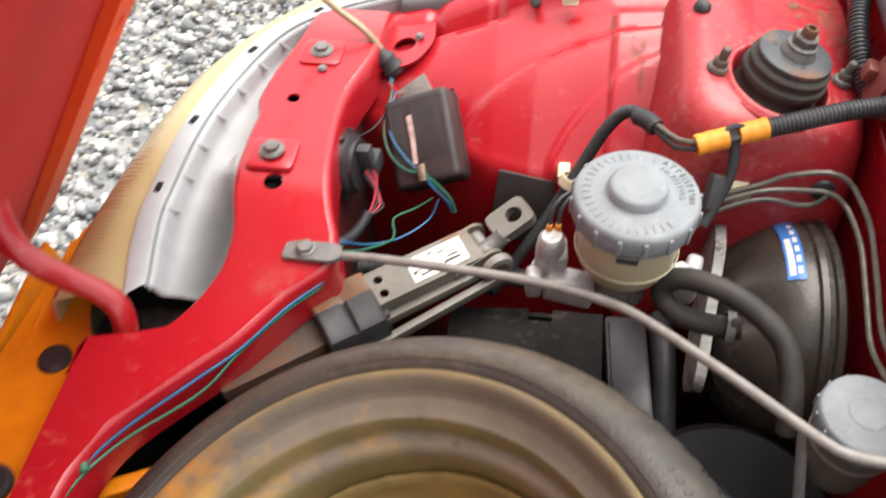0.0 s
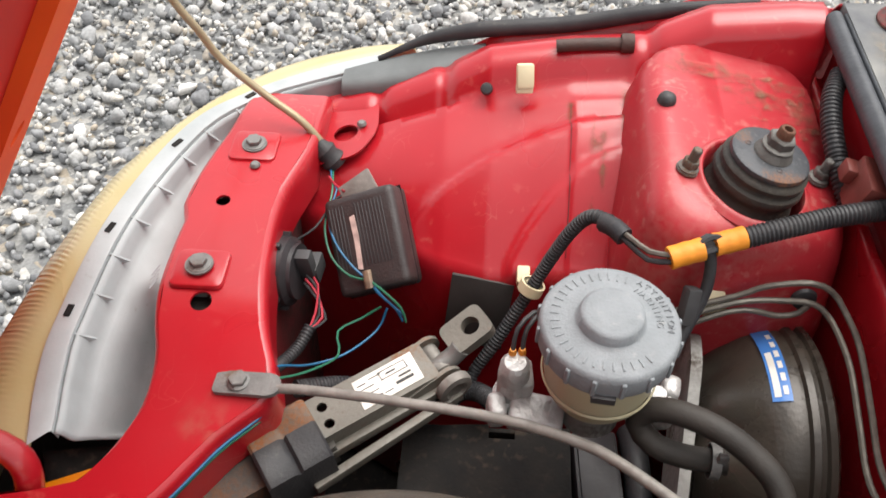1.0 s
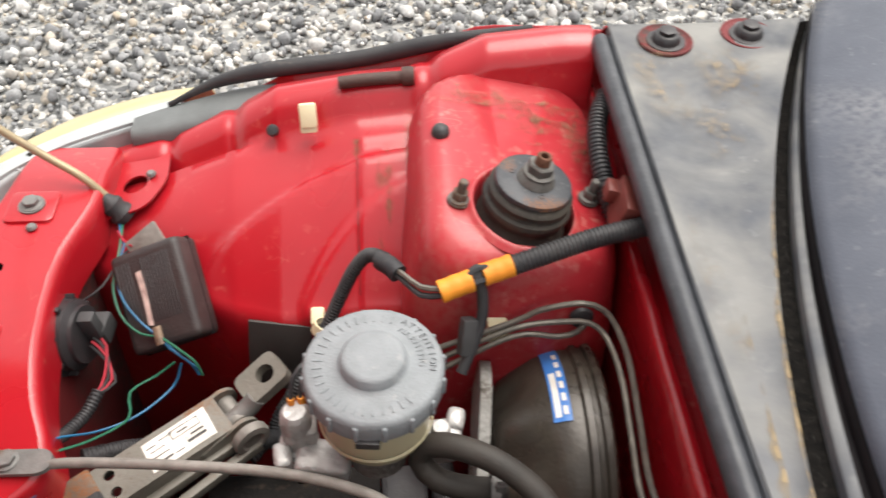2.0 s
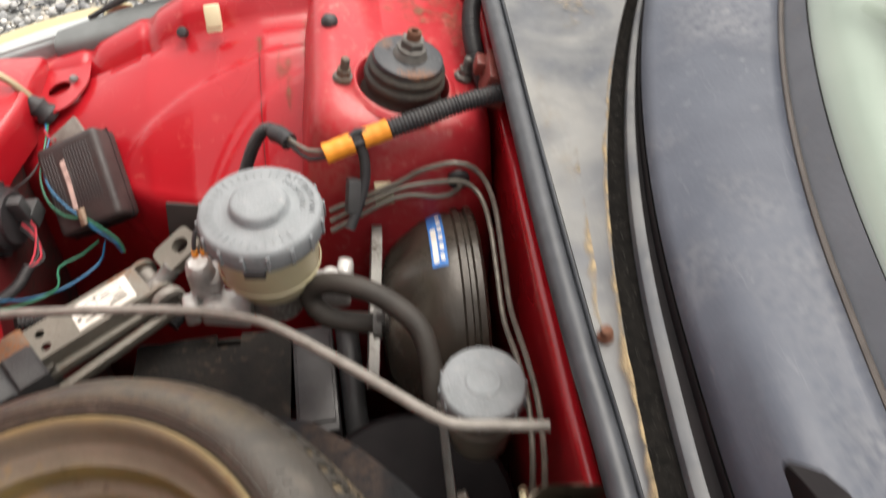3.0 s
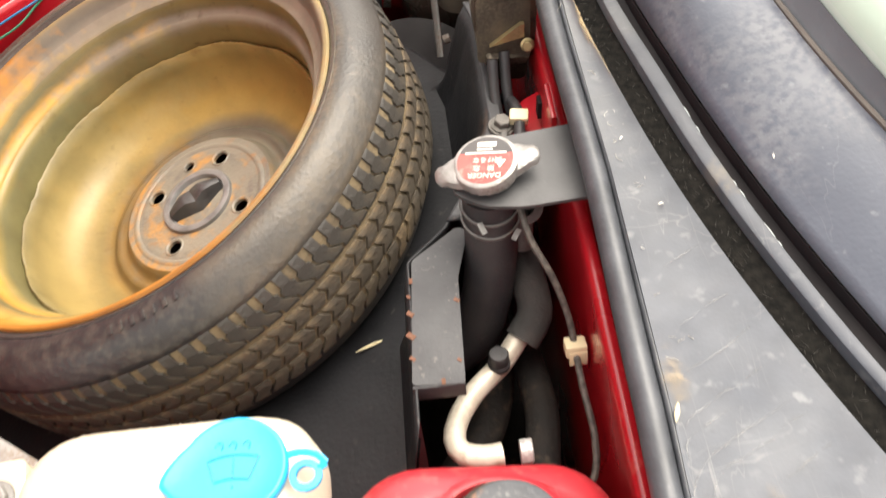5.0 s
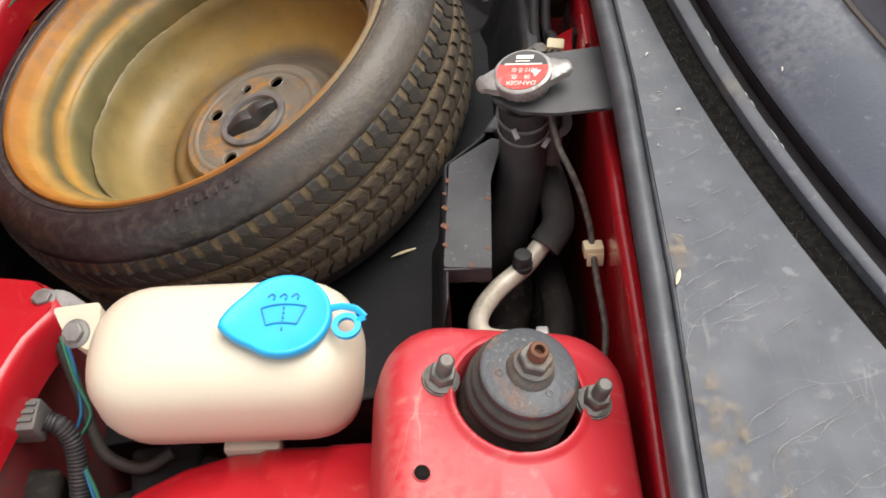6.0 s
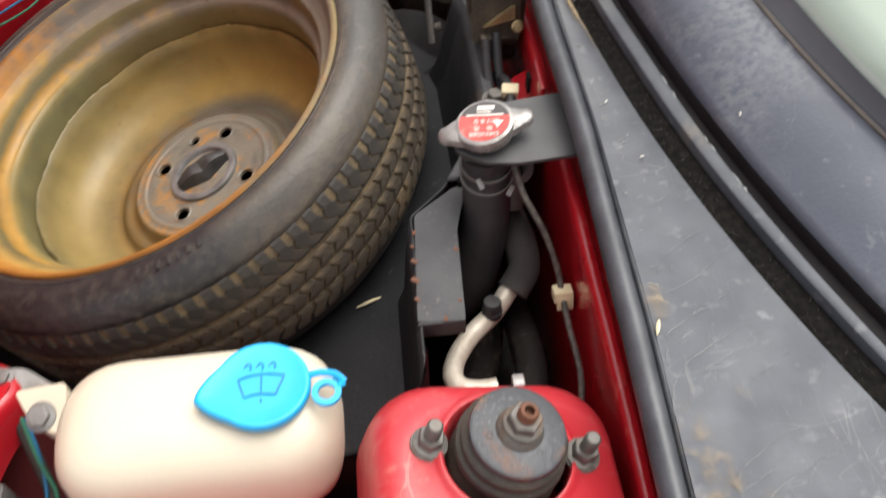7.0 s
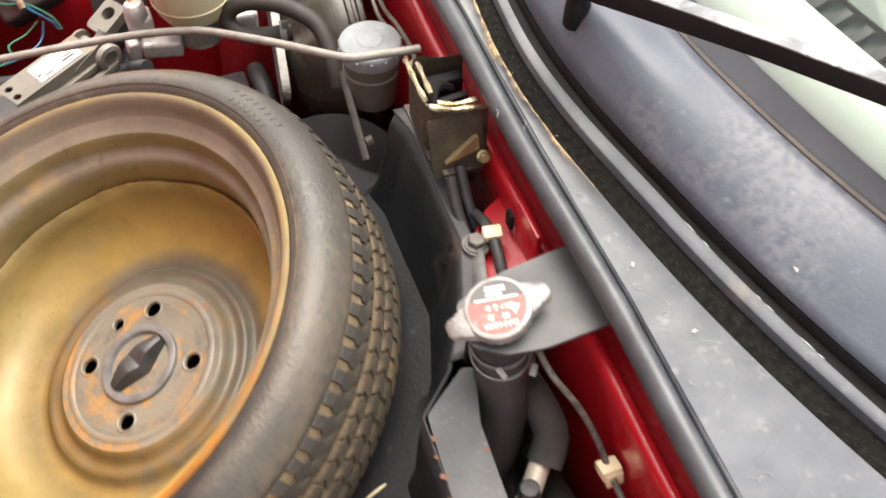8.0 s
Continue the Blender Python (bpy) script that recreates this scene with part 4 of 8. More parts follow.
# orange front panel
front = thing("front_panel", (-0.53, 0, 0.5), "bright orange painted front panel with dark round plugs", "body panel")
bm = B()
plate(bm, round_outline([(-0.560, -0.30), (-0.490, -0.30), (-0.490, 0.0), (-0.486, 0.165), (-0.512, 0.212), (-0.538, 0.300), (-0.552, 0.300), (-0.566, 0.15)], 0.006), Matrix.Identity(4), 0.004, dish=lambda x, y: 0.556)
box(bm, (0.004, 0.50, 0.006), pose(-0.553, 0.03, 0.562), 0.0015)
box(bm, (0.006, 0.56, 0.10), pose(-0.572, 0.0, 0.51, 0, -8, 0), 0.002)
part("panel", bm, ORANGE, front)
for y in (0.172, 0.077, -0.018, -0.113):
    bm = B()
    lathe(bm, [(0, 0.0035), (0.010, 0.003), (0.0125, 0.0), (0.0125, -0.004)], pose(-0.521 + 0.04 * (y - 0.172) * 0, y, 0.561), 24)
    part("round_plug", bm, PLASTIC, front, "dark round plastic plug")
for p, size in (((-0.462, 0.196, 0.556), (0.05, 0.018, 0.004)), ((-0.445, 0.10, 0.50), (0.05, 0.012, 0.06))):
    bm = B()
    box(bm, size, pose(*p, 0, 0, 25), 0.0015)
    part("orange_bracket", bm, ORANGE, front)

# hood, hinged at the front and standing open
hood = thing("hood", (-0.66, 0, 0.51), "open red hood seen from its orange-tinted underside", "hood")
HM = Matrix(((0.56, 0.0, -0.8285, -0.672), (0.0, 1.0, 0.0, 0.0), (0.8285, 0.0, 0.56, 0.494), (0, 0, 0, 1)))
bm = B()
plate(bm, round_outline([(0.0, -0.39), (0.61, -0.402), (0.61, 0.402), (0.0, 0.395)], 0.03), HM, 0.003)
part("outer_skin", bm, RED, hood)
bm = B()
plate(bm, round_outline([(0.0, 0.328), (0.59, 0.338), (0.60, 0.400), (0.0, 0.392)], 0.01), HM @ pose(0, 0, -0.022), 0.014, [(0.285, 0.361, 0.010), (0.262, 0.339, 0.006), (0.44, 0.353, 0.011)])
part("inner_frame", bm, HOODRED, hood, "orange-red inner frame with dark holes")
bm = B()
plate(bm, round_outline([(0.01, -0.38), (0.59, -0.39), (0.59, 0.39), (0.01, 0.38)], 0.03), HM @ pose(0, 0, -0.012), 0.002)
part("inner_skin", bm, mat("hood_inner_sheet_red", (0.58, 0.028, 0.020), (0.50, 0.022, 0.018), 0.65, scale=6, bump=0.03, spec=0.12), hood, "red underside of the hood's sheet")
bm = B()
plate(bm, round_outline([(0.0, -0.38), (0.59, -0.39), (0.59, -0.33), (0.0, -0.32)], 0.01), HM @ pose(0, 0, -0.022), 0.014)
part("inner_frame", bm, HOODRED, hood)
bm = B()
tube(bm, [(-0.536, 0.225, 0.700), (-0.531, 0.211, 0.680), (-0.526, 0.203, 0.664), (-0.5188, 0.198, 0.651), (-0.5087, 0.197, 0.639), (-0.4959, 0.200, 0.623), (-0.4799, 0.2010, 0.609), (-0.4690, 0.1975, 0.598), (-0.4670, 0.1925, 0.584), (-0.472, 0.187, 0.562), (-0.480, 0.182, 0.53)], 0.0088, 14, flat=0.95)
part("hinge_arm", bm, RED, hood, "bent red hinge arm")
rod = thing("hood_prop_rod", (-0.334, 0.483, 0.628), "thin yellowed steel hood prop rod in a rubber grommet", "prop rod")
bm = B()
tube(bm, [(-0.327, 0.482, 0.612), (-0.345, 0.487, 0.634), (-0.374, 0.496, 0.652), (-0.405, 0.50, 0.682), (-0.418, 0.50, 0.708), (-0.432, 0.50, 0.734), (-0.455, 0.497, 0.80), (-0.475, 0.49, 0.86)], 0.0032, 10)
part("rod", bm, RODCREAM, rod)
bm = B()
lathe(bm, [(0.0, 0.012), (0.005, 0.012), (0.007, 0.006), (0.0095, 0.003), (0.0085, -0.003), (0.011, -0.008), (0.009, -0.014), (0, -0.016)], axis((-0.326, 0.480, 0.608), (-0.6, 0.15, 0.75)), 20)
part("grommet", bm, RUBBER, rod, "black rubber grommet")

# ---- cowl, windshield and wiper ----


def strip_x(k, y):
    """The cowl's curved lines: first groove, ridge, second groove, rear panel, seam, glass."""
    a, b, c = {1: (0.0781, -0.0099, 0.5096), 2: (0.0925, -0.0198, 0.5041), 3: (0.1015, -0.0182, 0.4824), 4: (0.1079, -0.0346, 0.4804), 5: (0.1725, 0.0, 0.599), 6: (0.1865, 0.015, 0.545)}[k]
    return a + b * y + c * y * y + {1: 0.006, 2: 0.008, 3: 0.0115, 4: 0.007, 5: 0.004, 6: 0.004}[k] * smooth(0.03, -0.16, y)


COWL_END = 0.553


def ribbon(bm, rows, n=90, y0=-COWL_END, y1=COWL_END):
    """rows: functions of y that give (x, z)."""
    def f(u, v):
        y = y0 + (y1 - y0) * u
        x, z = rows[round(v * (len(rows) - 1))](y)
        return Vector((x, y, z))
    return grid(bm, f, n, len(rows) - 1)


cowl = thing("cowl_cover", (0.1, 0, 0.70), "dusty dark grey plastic cowl cover with curved black grooves", "cowl cover")


def flat_front(t):
    # flat part between the seal and the first groove, rising a little
    return lambda y: (0.0685 + cowl_bow(y) + (strip_x(1, y) - 0.0685 - cowl_bow(y)) * t, 0.7235 + 0.0045 * t ** 3)


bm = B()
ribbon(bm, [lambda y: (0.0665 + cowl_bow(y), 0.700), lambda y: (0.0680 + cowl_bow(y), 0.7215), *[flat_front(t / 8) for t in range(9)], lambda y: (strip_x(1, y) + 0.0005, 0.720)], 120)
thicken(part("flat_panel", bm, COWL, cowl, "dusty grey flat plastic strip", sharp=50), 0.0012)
bm = B()
ribbon(bm, [lambda y: (strip_x(1, y) - 0.001, 0.7235), lambda y: (strip_x(1, y) + 0.005, 0.7245), lambda y: (strip_x(2, y) - 0.001, 0.7245), lambda y: (strip_x(2, y) + 0.0015, 0.7250)], 120)
part("felt_groove", bm, FUZZ, cowl, "fuzzy black groove")
# pale hairs standing out of the felt
rng = random.Random(31)
bm = B()
for k in range(420):
    y = rng.uniform(-0.50, 0.40)
    x = strip_x(1, y) + (strip_x(2, y) - strip_x(1, y)) * rng.uniform(0.08, 0.92)
    turn, ln = rng.gauss(1.9, 0.7), rng.uniform(0.0015, 0.0055)
    a = Vector((x, y, 0.7245))
    b = a + Vector((math.cos(turn), math.sin(turn), rng.uniform(0.05, 0.5))) * ln
    side = (b - a).cross(Vector((0, 0, 1))).normalized() * 0.00010
    v = [bm.verts.new(p) for p in (a - side, a + side, a + Vector((0, 0, 0.00016)), b)]
    for tri in ((0, 1, 3), (1, 2, 3), (2, 0, 3), (0, 2, 1)):
        bm.faces.new([v[i] for i in tri])
part("felt_hairs", bm, mat("pale_felt_hair", (0.095, 0.084, 0.072), (0.055, 0.050, 0.045), 0.9, scale=200, bump=0.0), cowl, "pale hairs of the felt")
bm = B()
ribbon(bm, [lambda y: (strip_x(2, y) + 0.0004, 0.722), lambda y: (strip_x(2, y) + 0.0004, 0.7285), lambda y: (strip_x(2, y) + 0.0010, 0.7316), lambda y: (strip_x(2, y) + 0.0020, 0.7324), lambda y: (strip_x(3, y) - 0.0030, 0.7332), lambda y: (strip_x(3, y) - 0.0018, 0.7331), lambda y: (strip_x(3, y) - 0.0008, 0.730)], 120)
ridge = part("ridge", bm, COWL, cowl, "grey plastic ridge")
for y, ln in ((-0.172, 0.009), (-0.186, 0.005), (-0.228, 0.004), (-0.236, 0.006), (-0.262, 0.010), (-0.271, 0.004)):
    bm = B()
    tube(bm, [(strip_x(3, q) - 0.0016, q, 0.7328) for q in (y - ln / 2, y, y + ln / 2)], lambda d: 0.00015 + 0.00028 * math.sin(min(1, d / ln) * math.pi), 5, step=0.001)
    part("bright_chip", bm, HOUSING, ridge, "pale chipped edge")
bm = B()
ribbon(bm, [lambda y: (strip_x(3, y) - 0.003, 0.7300), lambda y: (strip_x(3, y) + 0.002, 0.7310), lambda y: (strip_x(4, y) + 0.002, 0.7335)], 120)
part("rubber_groove", bm, GLOSSBLACK, cowl, "black rubber groove")


def rear(t):
    # the panel is raised round the wiper's pivot to fit the camera's view
    swell = lambda y: 0.022 * smooth(0.0, 0.25, t) * (1 - 0.95 * smooth(0.25, 1.0, t)) * math.exp(-((y + 0.01) / 0.13) ** 2)
    return lambda y: (strip_x(4, y) + (strip_x(5, y) - strip_x(4, y)) * t, 0.7410 + 0.0270 * t + 0.0045 * math.sin(math.pi * t) + swell(y))


bm = B()
ribbon(bm, [lambda y: (strip_x(4, y) - 0.0012, 0.7310), lambda y: (strip_x(4, y) - 0.0012, 0.7398), lambda y: (strip_x(4, y) - 0.0008, 0.7404)], 120)
part("rear_lip_face", bm, GLOSSBLACK, cowl, "black face along the rear panel's front edge")
bm = B()
ribbon(bm, [rear(t / 10) for t in range(11)], 120)
thicken(part("rear_panel", bm, COWLB, cowl, "dark plastic rear panel", sharp=50), 0.0012)
bm = B()
ribbon(bm, [lambda y: (strip_x(5, y), 0.764), lambda y: (strip_x(5, y) + 0.0004, 0.7695), lambda y: (strip_x(5, y) + 0.002, 0.7708), lambda y: (strip_x(5, y) + 0.0036, 0.7695), lambda y: (strip_x(5, y) + 0.0042, 0.766)], 120)
part("seam_bead", bm, mat("brown_seam_rubber", (0.10, 0.085, 0.075), (0.07, 0.06, 0.055), 0.45, bump=0.1), cowl, "brownish rubber seam")
bm = B()
ribbon(bm, [lambda y: (strip_x(5, y) + 0.0035, 0.7675), lambda y: (strip_x(5, y) + 0.007, 0.7735), lambda y: (strip_x(6, y), 0.7842), lambda y: (strip_x(6, y) + 0.001, 0.776)], 120)
part("glass_moulding", bm, mat("matt_grey_moulding", (0.125, 0.132, 0.150), (0.090, 0.096, 0.110), 0.72, scale=25, amount=1.0, spec=0.3, bump=0.15, grime=(0.15, 0.14, 0.13), grime_at=0.66), cowl, "dark moulding under the glass")
# unseen dark sheet added to keep the gap under the cowl dark
bm = B()
grid(bm, lambda u, v: Vector((0.076 + cowl_bow(-0.55 + 1.10 * v) + 0.72 * u, -0.55 + 1.10 * v, 0.6985)), 8, 8)
part("cowl_gap_sheet", bm, UNDER, cowl, "dark sheet added to close the gap under the cover")


def dust_line(name, f, along, material, parent, seed, wide, label, least, side):
    """A thin uneven layer of dust: f(a, c) gives the surface, a runs along, c across; its edges wander."""
    bm = B()
    n = 90
    rows = []
    for i in range(n + 1):
        a = along[0] + (along[1] - along[0]) * i / n
        w = wide * max(0.0, least + 1.6 * noise.noise(Vector((a * 26, seed, 0))) + 0.8 * noise.noise(Vector((a * 110, seed, 4))))
        w *= min(1.0, 6 * min(i, n - i) / n) + 0.0004
        m = 0.25 * wide * noise.noise(Vector((a * 40, seed, 9)))
        rows.append([bm.verts.new(f(a, m - w * q)) for q in (0.0, 0.35, 0.7, 1.0)])
    for p, q in zip(rows, rows[1:]):
        for k in range(3):
            bm.faces.new((p[k], p[k + 1], q[k + 1], q[k]))
    return cover(part(name, bm, material, parent, label), side, n)


for seed, (y0, y1), wide, off in ((1.0, (-0.16, 0.40), 0.0045, 0.0), (7.0, (-0.14, 0.16), 0.0030, 0.0), (12.0, (0.10, 0.50), 0.009, 0.010)):
    dust_line("dust_line", lambda a, c: Vector((strip_x(1, a) - 0.0003 - off + c - 0.0, a, 0.7284 - 0.0042 * smooth(0.0, 0.008, off - c))), (y0, y1), GROOVEDUST, cowl, seed, wide, "tan dust caught along the groove", 0.6, (1.0, 0.8, 0.35, 0.0))


def dust_spot(seed, x, y, rx, ry, material, top=0.7262):
    """A soft spot of settled dirt: thick in the middle, broken by noise, fading out all round."""
    bm = B()
    n = 28
    grid(bm, lambda u, v: Vector((x + rx * (2 * u - 1), y + ry * (2 * v - 1), top)), n, n)
    thick = [max(0.0, 1.0 - math.hypot((p.co.x - x) / rx, (p.co.y - y) / ry)) * max(0.0, min(1.0, 0.75 + 1.8 * noise.noise(Vector((p.co.x * 55, p.co.y * 38, seed))) + 0.9 * noise.noise(Vector((p.co.x * 190, p.co.y * 130, seed))))) for p in bm.verts]
    spot = part("dust_patch", bm, material, cowl, "soft patch of tan dried dirt")
    spot.data.attributes.new("cover", "FLOAT", "POINT").data.foreach_set("value", [min(1.0, 1.5 * t) for t in thick])


for seed, x, y, rx, ry in ((21.0, 0.083, -0.432, 0.014, 0.040), (24.0, 0.092, -0.462, 0.022, 0.030), (26.0, 0.088, -0.500, 0.024, 0.028), (28.0, 0.082, -0.335, 0.008, 0.018), (29.0, 0.118, 0.420, 0.022, 0.035), (31.0, 0.080, 0.28, 0.008, 0.06),
                           (38.0, 0.095, 0.48, 0.022, 0.055), (43.0, 0.150, 0.48, 0.030, 0.045), (46.0, 0.112, -0.396, 0.005, 0.006), (47.0, 0.093, -0.444, 0.004, 0.005)):
    dust_spot(seed, x, y, rx, ry, DUST)


def water_line(seed, x, y, run, reach):
    """A dried trickle: from beside the seal along it, then out to the groove."""
    bm = B()
    n = 60
    p, way, rows = Vector((x, y, 0.7258)), math.radians(80), []
    for i in range(n + 1):
        t = i / n
        way = math.radians(80 - 52 * smooth(run - 0.12, run + 0.12, t)) + 0.5 * noise.noise(Vector((t * 6, seed, 0))) + 0.35 * noise.noise(Vector((t * 20, seed, 3)))
        p = p + Vector((math.cos(way), math.sin(way), 0)) * reach / n
        side = Vector((-math.sin(way), math.cos(way), 0)) * (0.00032 + 0.00022 * noise.noise(Vector((t * 30, seed, 5))))
        if p.x > strip_x(1, p.y) - 0.002:
            break
        rows.append([bm.verts.new(p - side), bm.verts.new(p), bm.verts.new(p + side)])
    for a, b in zip(rows, rows[1:]):
        for k in range(2):
            bm.faces.new((a[k], a[k + 1], b[k + 1], b[k]))
    if len(rows) > 8:
        cover(part("dried_trickle", bm, TRICKLE, cowl, "fine pale line of a dried trickle"), (0.3, 1.0, 0.3), len(rows) - 1)
    else:
        bm.free()


for seed, x, y, run, reach in ((1, 0.074, -0.417, 0.35, 0.095), (2, 0.083, -0.404, 0.20, 0.075), (3, 0.084, -0.338, 0.0, 0.055), (4, 0.110, -0.400, 0.1, 0.055), (5, 0.088, -0.468, 0.3, 0.060), (6, 0.094, -0.447, 0.15, 0.060), (7, 0.102, -0.470, 0.2, 0.080),
                               (8, 0.080, -0.365, 0.1, 0.060), (9, 0.090, -0.310, 0.0, 0.045), (10, 0.080, -0.520, 0.4, 0.09), (11, 0.112, -0.505, 0.3, 0.08), (12, 0.078, -0.380, 0.3, 0.04), (13, 0.090, -0.275, 0.0, 0.03), (14, 0.125, -0.455, 0.15, 0.06)):
    water_line(seed, x, y, run, reach)
seal = thing("hood_seal", (0.06, 0, 0.70), "long grey rubber hood seal along the cowl's front edge", "seal")
bm = B()
BULB = [(0.0610, 0.7085), (0.0550, 0.7095), (0.0532, 0.7130), (0.0530, 0.7170), (0.0544, 0.7208), (0.0572, 0.7238), (0.0605, 0.7245), (0.0638, 0.7232), (0.0662, 0.7205), (0.0668, 0.717)]
BEAD = [(0.0666, 0.7180), (0.0668, 0.7212), (0.0677, 0.7224), (0.0690, 0.7226), (0.0702, 0.7216), (0.0706, 0.7190)]
for name, rows in (("front_bulb", BULB), ("rear_bead", BEAD)):
    bm = B()
    ribbon(bm, [(lambda y, p=p: (p[0] + cowl_bow(y) + 0.0005 * math.sin(y * 23), p[1] + 0.0004 * math.sin(y * 31))) for p in rows], 90, -COWL_END, 0.540)
    part(name, bm, SEAL, seal, sharp=60)


def dark_fastener(x, y):
    t = thing("cowl_fastener", (x, y, 0.722), "round dark plastic fastener in a red-rimmed hole", "fastener", "cowl fasteners")
    bm = B()
    lathe(bm, [(0.0215, 0.0), (0.0212, 0.0016), (0.0200, 0.0019), (0.0190, 0.0012), (0.0180, 0.0006), (0.0130, 0.0004)], pose(x, y, 0.7243), 32)
    part("hole_rim", bm, GRIMYSHADERED, t, "red body paint in the hole")
    bm = B()
    lathe(bm, [(0, 0.0060), (0.0075, 0.0060), (0.0095, 0.0050), (0.0108, 0.0025), (0.0112, 0.0), (0.0150, -0.0006), (0.0155, -0.002)], pose(x, y - 0.001, 0.7262), 28)
    hexnut(bm, pose(x, y - 0.001, 0.7318, 0, 0, 12), 0.0072, 0.0035)
    part("cap", bm, PLASTIC, t)


for x, y in ((0.112, 0.528), (0.180, 0.535)):
    dark_fastener(x, y)
clip = thing("cowl_clip", (0.069, 0.115, 0.735), "small rusty brown push clip on the cowl", "clip")
bm = B()
lathe(bm, [(0, 0.007), (0.003, 0.007), (0.0036, 0.0055), (0.0032, 0.003), (0.0045, 0.0015), (0.0045, 0)], pose(0.074, 0.115, 0.7245), 16)
part("clip_head", bm, RUST, clip)

wind = thing("windshield", (0.25, 0, 0.77), "sloping clear windshield with an added pale board behind it", "windshield", kind="structure")


def pane(t, lift=0.0):
    return lambda y: (strip_x(6, y) + 0.0005 + 0.55 * t, 0.7865 + 0.30 * t + lift)


bm = B()
ribbon(bm, [pane(t / 6) for t in range(7)], 40)
for v in bm.verts:
    v.co.z += 0.003
g = part("glass_pane", bm, GLASS, wind)
g.visible_shadow = False
# pale boards added behind the pane to make it look bright
backing = thing("sunshade", (0.3, 0, 0.76), "pale greenish white board added behind the windshield to brighten it", "sunshade")
bm = B()
ribbon(bm, [lambda y: (strip_x(6, y) + 0.002, 0.7825), lambda y: (strip_x(6, y) + 0.043, 0.8030)], 40)
thicken(part("board", bm, BACKING, backing), 0.002)
bm = B()
ribbon(bm, [lambda y: (strip_x(6, y) + 0.057, 0.8105), lambda y: (strip_x(6, y) + 0.55, 1.075)], 40)
thicken(part("board", bm, BACKING, backing), 0.002)
vent = thing("dashboard_vent", (0.24, 0, 0.75), "dark ribbed dashboard vent behind the glass", "vent")
bm = B()
ribbon(bm, [lambda y: (strip_x(6, y) + 0.039, 0.794), lambda y: (strip_x(6, y) + 0.062, 0.802)], 40)
part("vent_bed", bm, DARKGREEN, vent)
for k in range(60):
    y = -0.5 + k * 0.017
    bm = B()
    box(bm, (0.013, 0.007, 0.005), pose(strip_x(6, y) + 0.050, y, 0.8030, 0, -26, 0), 0.001)
    part("vent_bar", bm, RUBBER, vent)

wiper = thing("wiper_arm", (0.105, 0.0, 0.74), "black wiper arm with worn paint over the cowl", "wiper")
ARMPAINT = mat("worn_dusty_lit_arm", (0.125, 0.129, 0.144), (0.080, 0.083, 0.095), 0.45, scale=40, dirt=(0.46, 0.45, 0.48), dirt_at=0.56, dirt_scale=22, bump=0.2, grime=(0.30, 0.17, 0.10), grime_at=0.70)
bm = B()
lathe(bm, [(0, 0.022), (0.0055, 0.022), (0.0068, 0.018), (0.0068, 0.009), (0.0082, 0.007), (0.0088, 0.001), (0.0088, -0.010)], pose(0.1225, -0.012, 0.770), 24)
part("pivot", bm, GLOSSBLACK, wiper)
a0, a1 = Vector((0.1225, -0.020, 0.797)), Vector((0.2300, -0.290, 0.868))
d = (a1 - a0).normalized()
sd = d.cross(Vector((0, 0, 1))).normalized()
upn = sd.cross(d)


def arm_rings(table, base):
    return [[base + d * t + upn * lift + sd * (x * w + shift) + upn * y * h for x, y in ((-1, -1), (1, -1), (1, 0.5), (0.75, 1), (-0.75, 1), (-1, 0.5))] for t, w, h, lift, shift in table]


bm = B()
loft(bm, arm_rings(((-0.026, 0.0012, 0.0016, 0.008, 0.005), (-0.022, 0.0030, 0.0038, 0.006, 0.0035), (-0.016, 0.0060, 0.0068, 0.002, 0.001), (-0.006, 0.0074, 0.0072, 0.0, 0.0), (0.002, 0.0072, 0.0062, -0.001, 0.0)), a0), True, True)
part("hinge_cover", bm, GLOSSBLACK, wiper, "black beaked hinge cover")
# lit top and shaded sides of the arm are put into two colours
bm = B()
loft(bm, arm_rings(((0.003, 0.0060, 0.0066, -0.0014, -0.001), (0.012, 0.0066, 0.0070, -0.0008, -0.001), (0.05, 0.0062, 0.0066, 0.0014, 0.0), (0.13, 0.0054, 0.0056, 0.0022, 0.0), (0.29, 0.0046, 0.0050, -0.0015, 0.0)), a0), True, True)
part("arm", bm, GLOSSBLACK, wiper, "black arm with dark sides")
bm = B()
loft(bm, arm_rings(((0.004, 0.0052, 0.0006, 0.0056, -0.001), (0.012, 0.0056, 0.0006, 0.0066, -0.001), (0.05, 0.0053, 0.0006, 0.0084, 0.0), (0.13, 0.0046, 0.0006, 0.0082, 0.0), (0.29, 0.0038, 0.0006, 0.0039, 0.0)), a0), True, True)
part("arm_top", bm, ARMPAINT, wiper, "dusty grey top with flaking paint, its lit tone painted in")
bm = B()
box(bm, (0.008, 0.0024, 0.008), axis(a0 + sd * 0.0066 + d * 0.006, upn, d), 0.001)
part("hinge_pin", bm, RUSTY, wiper, "rusty bare hinge metal")
bm = B()
box(bm, (0.003, 0.008, 0.0015), axis(a0 - sd * 0.0045 + d * 0.010 + upn * 0.0066, upn, d), 0.0008)
part("paint_chip", bm, STEEL, wiper, "bare bright worn edge")
wiper2 = thing("wiper_arm", (0.30, 0.05, 0.80), "black wiper arm lying on the windshield", "wiper")
bm = B()
tube(bm, [(0.27, 0.30, 0.842), (0.285, 0.18, 0.838), (0.31, 0.06, 0.846), (0.36, -0.02, 0.865)], 0.006, 8, flat=0.8)
part("arm", bm, PLASTIC, wiper2)
bm = B()
